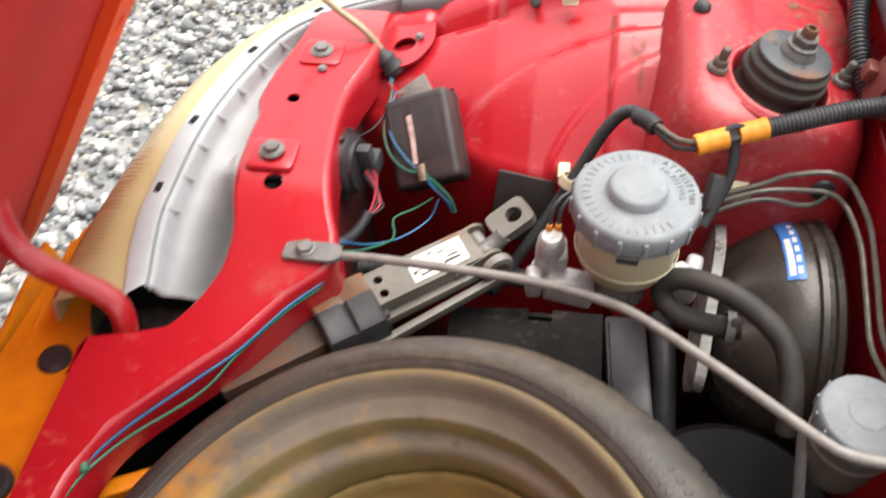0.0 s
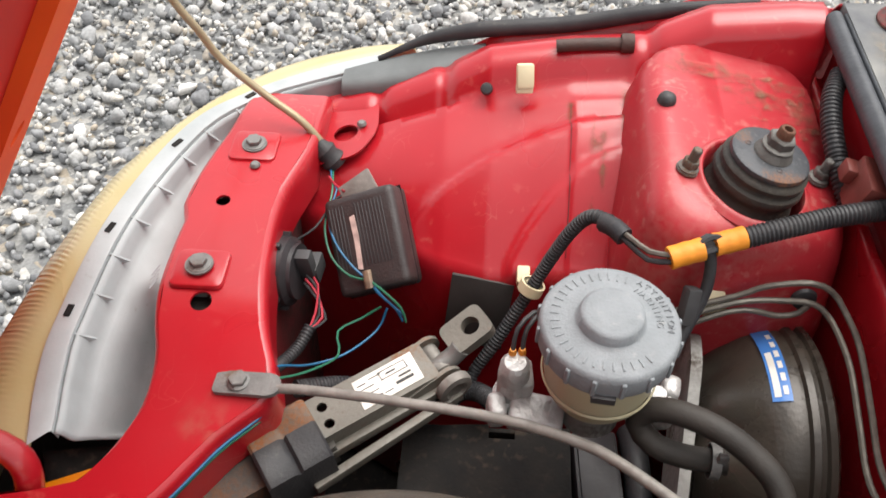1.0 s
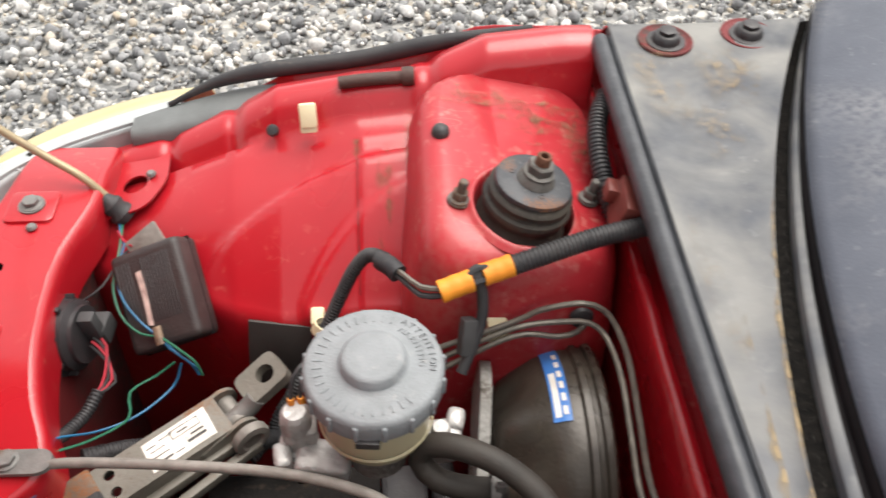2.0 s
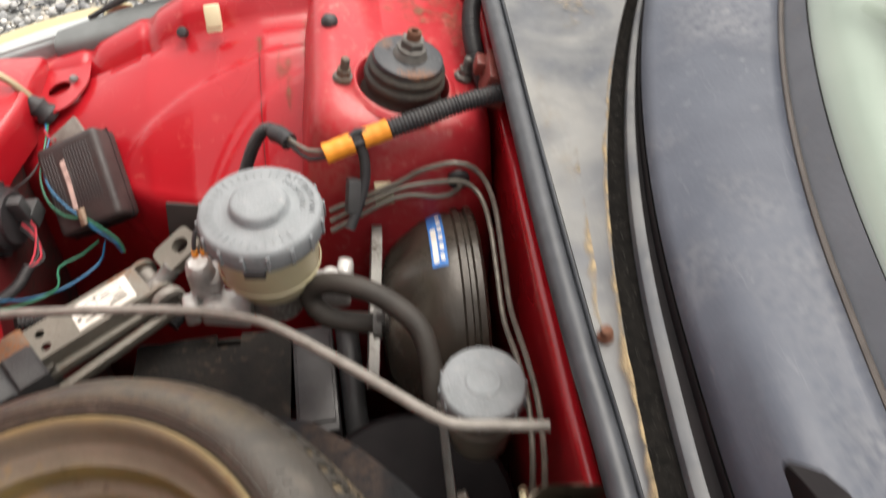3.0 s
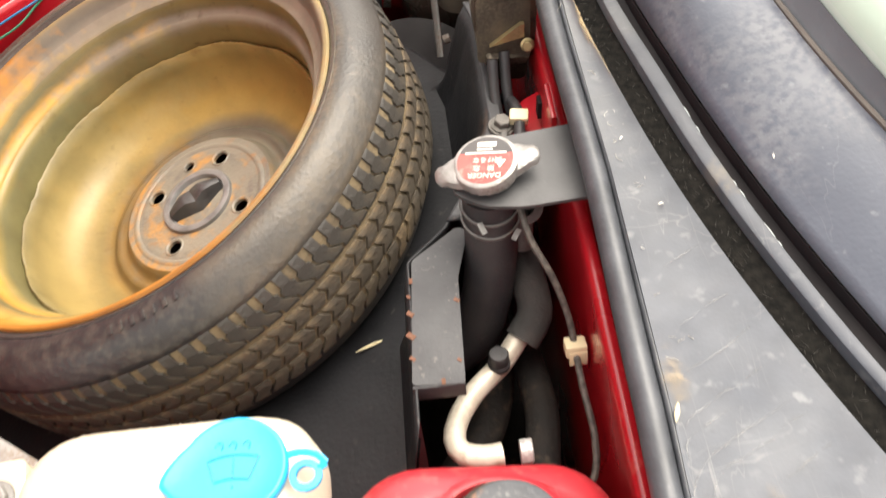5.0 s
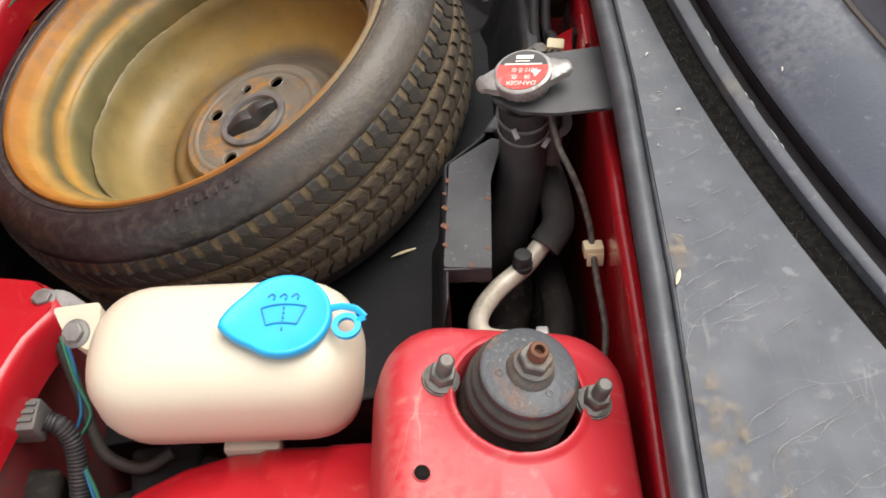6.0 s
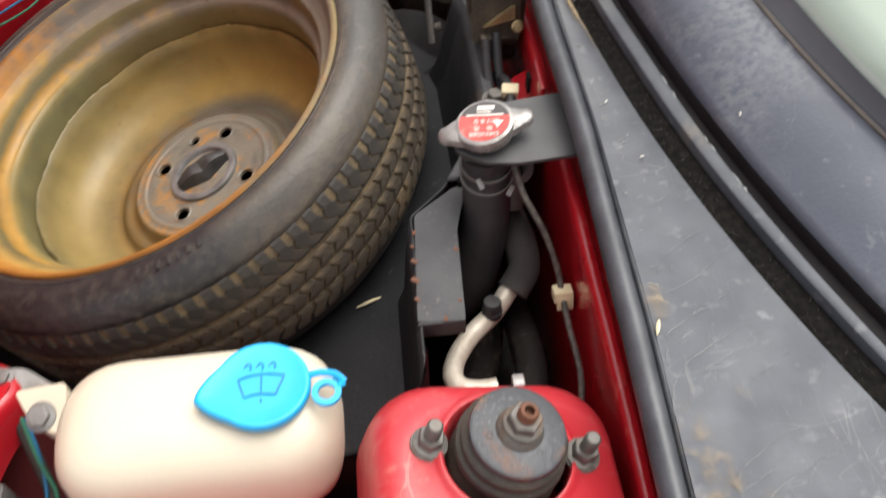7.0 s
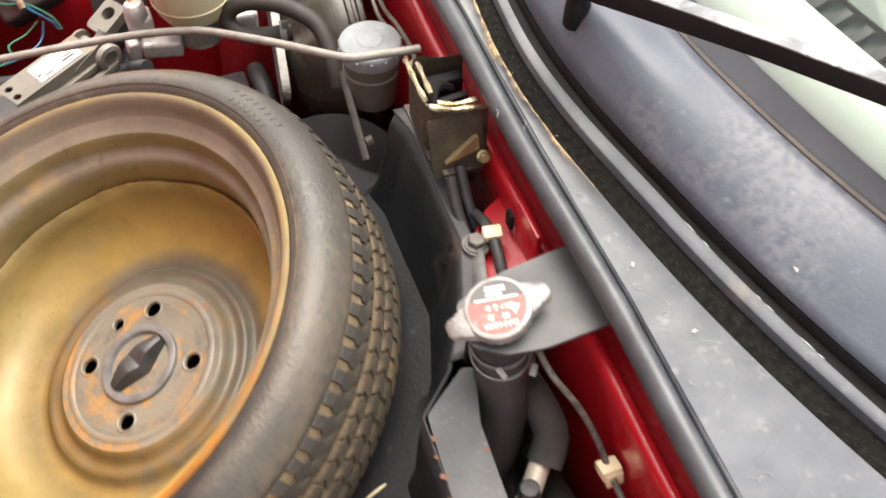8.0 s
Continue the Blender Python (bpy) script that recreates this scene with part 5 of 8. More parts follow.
tube(bm, [(0.262, 0.32, 0.826), (0.270, 0.20, 0.824), (0.292, 0.07, 0.829), (0.345, -0.03, 0.852)], 0.004, 8)
part("blade", bm, RUBBER, wiper2)

# ---- strut mounts ----


def stud(parent, p, n, size):
    m = axis(p, n) @ Matrix.Scale(size, 4)
    tall = 0.024
    bm = B()
    lathe(bm, [(0, 0.0015), (0.0106, 0.0015), (0.0109, 0.0)], m, 24)
    hexnut(bm, m @ pose(0, 0, 0.0015, 0, 0, 20), 0.0078, 0.010, flange=0.0098)
    nut = part("stud_nut", bm, DULLSTEEL, parent, "dull flanged nut on a stud")
    bm = B()
    lathe(bm, [(0.0042, 0.010), (0.0042, tall - 0.001), (0.0034, tall), (0, tall)], m, 16)
    for k in range(7):
        lathe(bm, [(0.0043, 0.011 + k * 0.0018), (0.0047, 0.0118 + k * 0.0018), (0.0043, 0.0126 + k * 0.0018)], m, 14)
    part("stud", bm, DULLSTEEL, nut)


def strut_mount(s, turn):
    cx, cy = strut_axis(s)
    c = Vector((cx, s * cy, 0.6800))
    t = thing("strut_mount", c, "round rubber strut mount with a grey plate and rusty centre nut", "strut mount", "strut mounts")
    m = axis(c, TOWER_N) @ pose(0, 0, 0, 0, 0, turn) @ Matrix.Diagonal((0.95, 0.95, 1.0, 1) if s < 0 else (0.97, 0.97, 0.98, 1))
    bm = B()
    lathe(bm, [(0.034, -0.026), (0.0335, -0.012), (0.0322, -0.0075), (0.0300, -0.0050), (0.0290, -0.0020), (0.0298, 0.0010), (0.0318, 0.0035), (0.0328, 0.0065), (0.0322, 0.0095), (0.0300, 0.0110), (0.0294, 0.0130), (0.0304, 0.0155), (0.0308, 0.0175), (0.0296, 0.0195), (0.0276, 0.0205), (0.0265, 0.0225), (0.0250, 0.0225)], m, 56)
    part("rubber_bush", bm, MOUNTRUB, t, "ribbed dusty rubber bush")
    bm = B()
    lathe(bm, [(0, 0.0265), (0.0255, 0.0265), (0.0275, 0.0255), (0.0280, 0.0235), (0.0278, 0.0222), (0.0260, 0.0220)], m, 56)
    for k in range(3):
        lathe(bm, [(0.0014, 0.0266), (0.0016, 0.0269), (0.0022, 0.0269), (0.0024, 0.0266)], m @ pose(0.017 * math.cos(k * 2.1 + 2.4), 0.017 * math.sin(k * 2.1 + 2.4), 0), 12)
    part("top_plate", bm, MOUNT, t, "round grey steel plate with edge rust")
    bm = B()
    lathe(bm, [(0, 0.0268), (0.0138, 0.0268), (0.0132, 0.0284), (0.0115, 0.0310), (0.0108, 0.0325), (0, 0.0325)], m @ pose(0.001, 0, 0), 28)
    hexnut(bm, m @ pose(0.001, 0, 0.0322), 0.0098, 0.0095, flange=0.0112)
    part("centre_nut", bm, DULLSTEEL, t, "zinc grey flanged nut")
    bm = B()
    lathe(bm, [(0.0056, 0.038), (0.0056, 0.0470), (0.0048, 0.0482), (0.0030, 0.0482), (0.0028, 0.0435), (0, 0.0435)], m @ pose(0.001, 0, 0), 20)
    part("shaft_end", bm, RUST, t, "rusty hollow shaft end")
    for x, y in ((-0.0575, -0.0045), (0.0385, 0.0105)) if s > 0 else ((-0.0505, -0.011), (0.0335, -0.001)):
        stud(t, (x, s * (0.40 + y), tower_top(x, 0.40 + y) + 0.0005), TOWER_N, 0.76 if s > 0 else 0.98)
    return t


strut_mount(1, 20)
strut_mount(-1, 50)
plug = thing("rubber_plug", (-0.067, 0.457, 0.69), "small black domed rubber plug in the tower", "plug")
bm = B()
lathe(bm, [(0, 0.006), (0.003, 0.0056), (0.0056, 0.004), (0.0068, 0.001), (0.0068, -0.002)], axis((-0.066, 0.460, tower_top(-0.066, 0.46)), TOWER_N), 24)
part("dome", bm, RUBBER, plug)
hole = thing("tower_hole", (-0.052, -0.452, 0.69), "small drain hole in the red tower, its dark inside a black disc", "hole")
bm = B()
lathe(bm, [(0.0042, 0.0012), (0.0046, 0.0013), (0.0048, 0.0004)], axis((-0.0605, -0.4445, tower_top(-0.0605, 0.4445)), TOWER_N), 24)
part("hole_edge", bm, RED, hole)
# black disc stands in for the shade inside the hole
bm = B()
lathe(bm, [(0, 0.0008), (0.0044, 0.0010)], axis((-0.0605, -0.4445, tower_top(-0.0605, 0.4445)), TOWER_N), 24)
part("hole_shade_disc", bm, FUZZ, hole)

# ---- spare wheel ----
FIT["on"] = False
WM = axis(WHEEL_AT, WHEEL_UP)
wheel = thing("spare_wheel", (-0.2335, -0.020, 0.47), "narrow spare wheel with weathered gold rim and muddy tyre", "spare wheel")
bm = B()
lathe(bm, [(0.180, 0.092), (0.1825, 0.106), (0.1862, 0.1150), (0.1900, 0.1182), (0.1965, 0.1196), (0.2040, 0.1180), (0.2112, 0.1130), (0.2172, 0.1055), (0.2205, 0.0990), (0.2224, 0.0945), (0.2208, 0.0915), (0.2224, 0.083), (0.2236, 0.06), (0.2236, 0.03), (0.2228, 0.010), (0.216, -0.012), (0.212, -0.022), (0.19, -0.022), (0.180, -0.01)], WM, 128)
tyre = part("tyre", bm, TYRE, wheel, "cracked dusty black tyre", sharp=60)
bm = B()
lathe(bm, [(0.2212, 0.0935), (0.2236, 0.0842), (0.2248, 0.0715), (0.2250, 0.06), (0.2250, 0.03), (0.2240, 0.010)], WM, 128)
part("groove_bed", bm, MUD, tyre, "dried mud in the tread's grooves")
# fine rings pressed in the sidewall
bm = B()
for r, h in ((0.1925, 0.1190),):
    lathe(bm, [(r - 0.0009, h - 0.0006), (r, h + 0.0007), (r + 0.0009, h - 0.0008)], WM, 128)
part("sidewall_ring", bm, TYRE, tyre)


# the tread: blocks on the shoulder's curve, with notches and bent grooves between them
CROWN = [(0.2222, 0.0945), (0.2246, 0.0850), (0.2258, 0.0720), (0.2264, 0.0600), (0.2264, 0.0300), (0.2256, 0.0120), (0.2236, -0.0020)]
CROWN_S = [0.0]
for (r0, h0), (r1, h1) in zip(CROWN, CROWN[1:]):
    CROWN_S.append(CROWN_S[-1] + math.hypot(r1 - r0, h1 - h0))


def crown(s, lift):
    r, h = interp([(a, p[0]) for a, p in zip(CROWN_S, CROWN)], s), interp([(a, p[1]) for a, p in zip(CROWN_S, CROWN)], s)
    up = 0.9 * smooth(0.02, 0.0, s)
    n = Vector((1.0, up)).normalized()
    return r + n.x * lift, h + n.y * lift


N_TREAD = 92
PITCH = 2 * math.pi * 0.2258 / N_TREAD


def tread_mesh(s0, s1, groove, half, lift, rows=12, material=TREAD):
    """One block between two grooves: groove(s) and half(s) give the groove's line and half its width along the tread."""
    bm = B()
    top, foot = [], []
    for j in range(rows + 1):
        s = s0 + (s1 - s0) * j / rows
        a, b = groove(s) + half(s), groove(s) + PITCH - half(s)
        trim = 0.0007
        r, h = crown(s, lift(s) if 0 < j < rows else lift(s) - 0.0008)
        rb, hb = crown(s, -0.0040)
        top.append([bm.verts.new((r * math.cos(c / 0.2258), r * math.sin(c / 0.2258), h)) for c in (a + trim, a + (b - a) * 0.33, a + (b - a) * 0.67, b - trim)])
        foot.append([bm.verts.new((rb * math.cos(c / 0.2258), rb * math.sin(c / 0.2258), hb)) for c in (a, b)])
    for j in range(rows):
        for k in range(3):
            bm.faces.new((top[j][k], top[j][k + 1], top[j + 1][k + 1], top[j + 1][k]))
        bm.faces.new((foot[j][0], top[j][0], top[j + 1][0], foot[j + 1][0]))
        bm.faces.new((top[j][3], foot[j][1], foot[j + 1][1], top[j + 1][3]))
    bm.faces.new((foot[0][0], foot[0][1], top[0][3], top[0][2], top[0][1], top[0][0]))
    bm.faces.new((foot[rows][1], foot[rows][0], top[rows][0], top[rows][1], top[rows][2], top[rows][3]))
    bmesh.ops.recalc_face_normals(bm, faces=bm.faces)
    me = bpy.data.meshes.new("tread_block")
    bm.to_mesh(me)
    bm.free()
    me.materials.append(material)
    me.polygons.foreach_set("use_smooth", [True] * len(me.polygons))
    me.set_sharp_from_angle(angle=radians(35))
    return me


def bend(s):
    return 0.0008 * smooth(0.0, 0.016, s) + 0.0085 * smooth(0.0165, 0.0265, s)


def notch(s):
    return 0.0028 if s < 0.0115 else 0.0028 - 0.0022 * smooth(0.0115, 0.0122, s)


BLOCKS = ((tread_mesh(0.0, 0.0300, bend, notch, lambda s: 0.0002 + 0.0006 * smooth(0.0, 0.01, s), 16, SHOULDER), 0.0),
          (tread_mesh(0.0350, 0.0520, lambda s: 0.005 - 0.0055 * abs(s - 0.043) / 0.009, lambda s: 0.0011, lambda s: 0.0008, 8), 0.3),
          (tread_mesh(0.0550, 0.0725, lambda s: 0.005 - 0.0055 * abs(s - 0.064) / 0.009, lambda s: 0.0011, lambda s: 0.0008, 8), 0.8),
          (tread_mesh(0.0755, 0.0960, lambda s: 0.008 * smooth(0.092, 0.080, s), lambda s: 0.0012, lambda s: 0.0006, 8), 0.45))
low_row, low_shift = BLOCKS[3]
bm = B()
for k in range(N_TREAD):
    first = len(bm.verts)
    bm.from_mesh(low_row)
    bm.verts.ensure_lookup_table()
    put(bm, bm.verts[first:], WM @ Matrix.Rotation(2 * math.pi * (k + low_shift) / N_TREAD, 4, "Z"))
part("lower_tread", bm, TREAD, tyre, "row of tread blocks on the underside")
for k in range(N_TREAD):
    for me, shift in BLOCKS[:3]:
        ob = new("tread_block", me)
        ob.parent = tyre
        ob.matrix_basis = WM @ Matrix.Rotation(2 * math.pi * (k + shift) / N_TREAD, 4, "Z")
# raised word-like bars on the sidewall
for k, (degrees, r, tall, broad) in enumerate([(-82 + 2.3 * k, 0.2030, 0.0085, (0.0060, 0.0042, 0.0068)[k % 3]) for k in range(7)] + [(16 + 2.2 * k, 0.2070, 0.0060, (0.0058, 0.0036, 0.0050)[k % 3]) for k in range(8)] + [(18 + 2.0 * k, 0.1985, 0.0050, (0.0040, 0.0054)[k % 2]) for k in range(7)]):
    bm = B()
    box(bm, (tall * 0.8, broad * 0.55, 0.0009), WM @ Matrix.Rotation(radians(degrees), 4, "Z") @ pose(r, 0, interp([(0.1965, 0.1196), (0.2040, 0.1180), (0.2112, 0.1130)], r) + 0.0002, 0, 12 if r < 0.204 else 33, 0), 0.0005)
    part("raised_mark", bm, TYRE, tyre)
RIMLINE = [(0.1815, 0.1065), (0.1850, 0.1130), (0.1862, 0.1155), (0.1848, 0.1175), (0.1822, 0.1172), (0.1795, 0.1145), (0.1770, 0.1085), (0.1735, 0.1020), (0.1690, 0.0975), (0.1660, 0.0955), (0.1630, 0.0940), (0.1612, 0.0900),
           (0.1600, 0.0830), (0.1575, 0.0775), (0.1545, 0.0755), (0.1525, 0.0745), (0.1500, 0.0700), (0.1488, 0.0600), (0.1484, 0.0480), (0.1482, 0.0405)]
for name, a, b, material, label in (("rim_edge", 0, 8, RIMRUST, "rust-orange rim edge"), ("rim_step", 7, 11, RIM, ""), ("rim_shoulder", 10, 15, RIM, ""), ("rim_well", 14, 20, RIM, "")):
    bm = B()
    lathe(bm, RIMLINE[a:b], WM, 128)
    part(name, bm, material, wheel, label, sharp=60)
# welded, wavy upper edge of the disc, and the dished disc
bm = B()
prof = [(0.1478, 0.0470), (0.1456, 0.0490), (0.1440, 0.0480), (0.1432, 0.034), (0.141, 0.020), (0.134, 0.006), (0.122, -0.0035), (0.110, -0.0080), (0.102, -0.0110), (0.0985, -0.0126), (0.0950, -0.0122), (0.0918, -0.0080), (0.0892, -0.0064), (0.0860, -0.0072), (0.0825, -0.0088), (0.0795, -0.0078), (0.0765, -0.0036), (0.0740, -0.0004), (0.0715, 0.0008)]
rings = []
for r, h in prof:
    rings.append([WM @ Vector((r * math.cos(a), r * math.sin(a), h + (0.0045 * noise.noise(Vector((math.cos(a) * 2.2, math.sin(a) * 2.2, 3))) + 0.0020 * noise.noise(Vector((math.cos(a) * 9, math.sin(a) * 9, 5))) + 0.0014 * noise.noise(Vector((math.cos(a) * 38, math.sin(a) * 38, 5)))) * (1 if h > 0.045 else 0)))
                  for a in (2 * math.pi * i / 320 for i in range(320))])
loft(bm, rings)
part("disc", bm, DISC, wheel, "dished gold wheel disc with rust stains", sharp=60)
bm = B()
holes = []
LUG_TURN = math.radians(66)
for k in range(4):
    a = LUG_TURN + k * math.pi / 2
    holes.append((0.0485 * math.cos(a), 0.0485 * math.sin(a), 0.0066))
a = LUG_TURN + math.radians(40)
holes.append((0.0475 * math.cos(a), 0.0475 * math.sin(a), 0.0046))
plate(bm, [(0.0722 * math.cos(2 * math.pi * i / 64), 0.0722 * math.sin(2 * math.pi * i / 64)) for i in range(64)], WM @ pose(0, 0, -0.0022), 0.003, holes, seg=20)
hubpad = part("hub_pad", bm, HUB, wheel, "rusty steel hub pad with four bolt holes")
bm = B()
for x, y, r in holes:
    lathe(bm, [(r * 1.02, 0.0010), (r * 1.25, 0.0018), (r * 1.42, 0.0010)], WM @ pose(x, y, 0), 20)
lathe(bm, [(0.0610, 0.0009), (0.0625, 0.0020), (0.0650, 0.0020), (0.0670, 0.0009)], WM, 64)
part("pressed_edge", bm, HUB, hubpad)
knob = thing("wheel_clamp", WM @ Vector((0, 0, 0.0)), "dark plastic wing clamp in the wheel's hub", "clamp")
bm = B()
lathe(bm, [(0.0345, 0.0010), (0.0338, 0.0042), (0.0310, 0.0052), (0.0280, 0.0046), (0.0262, 0.0020), (0.0250, -0.0040), (0, -0.0045)], WM, 48)
part("washer", bm, mat("grey_clamp_plastic", (0.10, 0.098, 0.095), (0.16, 0.155, 0.15), 0.35, scale=60, bump=0.2), knob)
bm = B()
rings = []
KM2 = WM @ Matrix.Rotation(radians(28), 4, "Z")
for t in range(-8, 9):
    q = t / 8
    w = 0.0048 + 0.0075 * (1 - abs(q)) ** 1.2
    h = 0.0145 - 0.0065 * abs(q) ** 2.0 - 0.004 * max(0, 0.35 - abs(q)) / 0.35
    rings.append([KM2 @ Vector((q * 0.0262, w * cx, -0.004 + (h + 0.004) * cz)) for cx, cz in ((-1.25, 0), (-1, 0.55), (-0.72, 0.95), (-0.3, 1), (0.3, 1), (0.72, 0.95), (1, 0.55), (1.25, 0))])
loft(bm, rings, True, True)
part("wing_grip", bm, mat("worn_black_grip", (0.020, 0.020, 0.021), (0.045, 0.044, 0.044), 0.36, scale=40, bump=0.25), knob, "black wing grip")

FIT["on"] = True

# ---- tray under the wheel, with its raised rear edge ----
TRAY_EDGE = [(-0.30, -0.048), (-0.19, -0.047), (-0.165, -0.020), (-0.12, 0.006), (-0.07, 0.023), (0.04, 0.022), (0.07, 0.014), (0.10, -0.010), (0.13, -0.030), (0.17, -0.065), (0.20, -0.100), (0.225, -0.16), (0.30, -0.30)]
tray = thing("wheel_tray", (-0.25, 0, 0.45), "dusty black sheet tray with a folded rear flap", "tray")


def tray_plane(x):
    return 0.474 + 0.31 * (x + 0.2335)


def tray_z(x, y):
    e = interp(TRAY_EDGE, y)
    top = 0.637 - (0.637 - tray_plane(e)) * smooth(0.064, 0.070, y)
    fold = 0.012 + 0.012 * smooth(-0.19, -0.11, y)
    return tray_plane(x) + (top - tray_plane(e)) * smooth(fold, 0.0, e - x)


bm = B()
ts = [0, .1, .2, .3, .4, .5, .6, .66, .72, .76, .80, .83, .86, .885, .91, .93, .95, .965, .98, .99, 1.0]


def tray_f(u, v):
    y = -0.315 + 0.55 * u
    e = interp(TRAY_EDGE, y)
    x = -0.49 + (e + 0.49) * ts[round(v * (len(ts) - 1))]
    return Vector((x, y, tray_z(x, y)))


grid(bm, tray_f, 160, len(ts) - 1)
thicken(part("tray_sheet", bm, TRAY, tray, sharp=45), 0.002)
bm = B()
plate(bm, round_outline([(-0.049, -0.282), (-0.017, -0.284), (-0.0140, -0.207), (-0.0035, -0.170), (-0.0115, -0.167), (-0.0435, -0.191)], 0.003), pose(0, 0, 0.6365), 0.0022)
box(bm, (0.032, 0.0022, 0.016), pose(-0.033, -0.283, 0.630), 0.0008)
flap = part("flap", bm, TRAYLIP, tray, "folded sheet flap with chipped edges")
for x, y, w in ((-0.0470, -0.232, 0.005), (-0.0476, -0.264, 0.004), (-0.0450, -0.207, 0.004), (-0.0475, -0.248, 0.006), (-0.0472, -0.219, 0.003), (-0.030, -0.2815, 0.004), (-0.019, -0.268, 0.003), (-0.0165, -0.225, 0.004)):
    bm = B()
    box(bm, (w * 0.6, w, 0.0004), pose(x, y, 0.6389, 0, 0, x * 4000 % 60), 0)
    part("rust_chip", bm, RUST, flap, "rusty paint chip")
bm = B()
grid(bm, lambda u, v: Vector((interp(TRAY_EDGE, -0.16 + 0.226 * u) + 0.013 * v, -0.16 + 0.226 * u, 0.6385 - 0.05 * max(0, v - 0.7))), 40, 6)
thicken(part("rear_lip", bm, TRAYLIP, tray, "dusty grey folded lip, lit tone in its colour"), 0.002)
bm = B()
grid(bm, lambda u, v: Vector((-0.49 + 0.445 * u, -0.315, tray_plane(-0.49 + 0.445 * u) + 0.13 * smooth(.97, 1, u) - 0.20 * v)), 30, 2)
part("tray_skirt", bm, TRAY, tray)
bolt = thing("radiator_bolt", (0.030, -0.076, 0.62), "dirty flanged bolt on a radiator bracket", "bolt")
bm = B()
lathe(bm, [(0, 0), (0.0100, 0), (0.0100, 0.0025), (0, 0.0025)], pose(0.031, -0.080, 0.6385, 0, 8, 0), 24)
hexnut(bm, pose(0.031, -0.080, 0.6408, 0, 8, 10), 0.0064, 0.007, flange=0.0082)
part("bolt_head", bm, DULLSTEEL, bolt)
bm = B()
tube(bm, [(0.031, -0.080, 0.636), (0.022, -0.112, 0.640), (0.012, -0.140, 0.652), (0.008, -0.155, 0.67)], 0.0075, 10, flat=0.5)
part("stay", bm, DULLCAST, bolt)

# black panels between the wheel and the far side
fan = thing("fan_shroud", (-0.16, 0.25, 0.45), "black plastic fan shroud with a square notch beside the wheel", "shroud")
bm = B()
plate(bm, [(-0.245, 0.10), (-0.118, 0.10), (-0.118, 0.298), (-0.160, 0.298), (-0.160, 0.286), (-0.180, 0.286), (-0.180, 0.298), (-0.245, 0.292)], pose(0, 0, 0.498), 0.004)
box(bm, (0.128, 0.004, 0.12), pose(-0.182, 0.2965, 0.436), 0.001)
part("shroud_top", bm, UNDER, fan)
bm = B()
box(bm, (0.034, 0.10, 0.06), pose(-0.098, 0.245, 0.478, 0, 0, 3), 0.004)
box(bm, (0.028, 0.085, 0.004), pose(-0.098, 0.245, 0.509, 0, 0, 3), 0.001)
part("duct", bm, PLASTIC, fan)
bm = B()
tube(bm, [(-0.072, 0.30, 0.50), (-0.070, 0.27, 0.505), (-0.068, 0.23, 0.49), (-0.066, 0.19, 0.46)], 0.010, 10)
part("duct_hose", bm, RUBBER, fan)
# added black filler: stands in for the dark space below the hose
bm = B()
grid(bm, lambda u, v: Vector((-0.06 + 0.09 * u, 0.02 + 0.20 * v, 0.50 - 0.04 * v)), 4, 4)
lathe(bm, [(0.0, 0.0), (0.075, 0.0), (0.08, -0.01), (0.08, -0.06)], pose(-0.03, 0.12, 0.50, 20, 0, 0), 40)
part("dark_filler", bm, GLOSSBLACK, fan)

# ---- brake group ----
CX, CY = -0.1165, 0.266
res = thing("brake_fluid_reservoir", (CX, CY, 0.62), "cream translucent brake fluid reservoir with a grey ribbed cap", "reservoir")
bm = B()
lathe(bm, [(0.0, 0.000), (0.020, 0.000), (0.029, 0.004), (0.0330, 0.012), (0.0345, 0.024), (0.0350, 0.052), (0.0348, 0.056)], pose(CX, CY, 0.612), 64)
lathe(bm, [(0.0350, 0.020), (0.0361, 0.0212), (0.0350, 0.0226)], pose(CX, CY, 0.612), 64)
part("bowl", bm, CREAM, res, "yellowed see-through bowl")
bm = B()
lathe(bm, [(0.0385, 0.6665), (0.0405, 0.6655), (0.0415, 0.668), (0.0415, 0.6795), (0.0405, 0.6825), (0.0385, 0.6838), (0.030, 0.6842), (0.0215, 0.6842), (0.0200, 0.6850), (0.0188, 0.6905), (0.0175, 0.6920), (0.015, 0.6924), (0, 0.6920)], pose(CX, CY, 0), 96)
cap = part("cap", bm, GREYCAP, res, "faded grey screw cap with raised lettering", sharp=50)
for k in range(16):
    a = 2 * math.pi * (k + 0.35) / 16
    bm = B()
    box(bm, (0.0022, 0.0030, 0.0135), pose(CX + 0.0418 * math.cos(a), CY + 0.0418 * math.sin(a), 0.6738, 0, 0, math.degrees(a)), 0.0006, 1)
    part("grip_rib", bm, GREYCAP, cap)
bm = B()
box(bm, (0.014, 0.005, 0.006), pose(CX - 0.004, CY - 0.0412, 0.6655, 0, 0, -5), 0.001)
part("cap_tab", bm, PLASTIC, cap, "dark locking tab")


def lettering(words, m, size, material, name, parent, depth=0.0004):
    cu = bpy.data.curves.new(name, "FONT")
    cu.body, cu.size, cu.extrude, cu.align_x, cu.align_y = words, size, depth, "CENTER", "CENTER"
    tmp = bpy.data.objects.new(name, cu)
    me = bpy.data.meshes.new_from_object(tmp)
    bpy.data.objects.remove(tmp)
    me.transform(m)
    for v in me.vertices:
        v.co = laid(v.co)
    me.materials.clear()
    me.materials.append(material)
    ob = new(name, me)
    ob.parent = parent
    if parent.type == "EMPTY":
        ob.matrix_parent_inverse = Matrix.Translation(parent.location).inverted()
    return ob


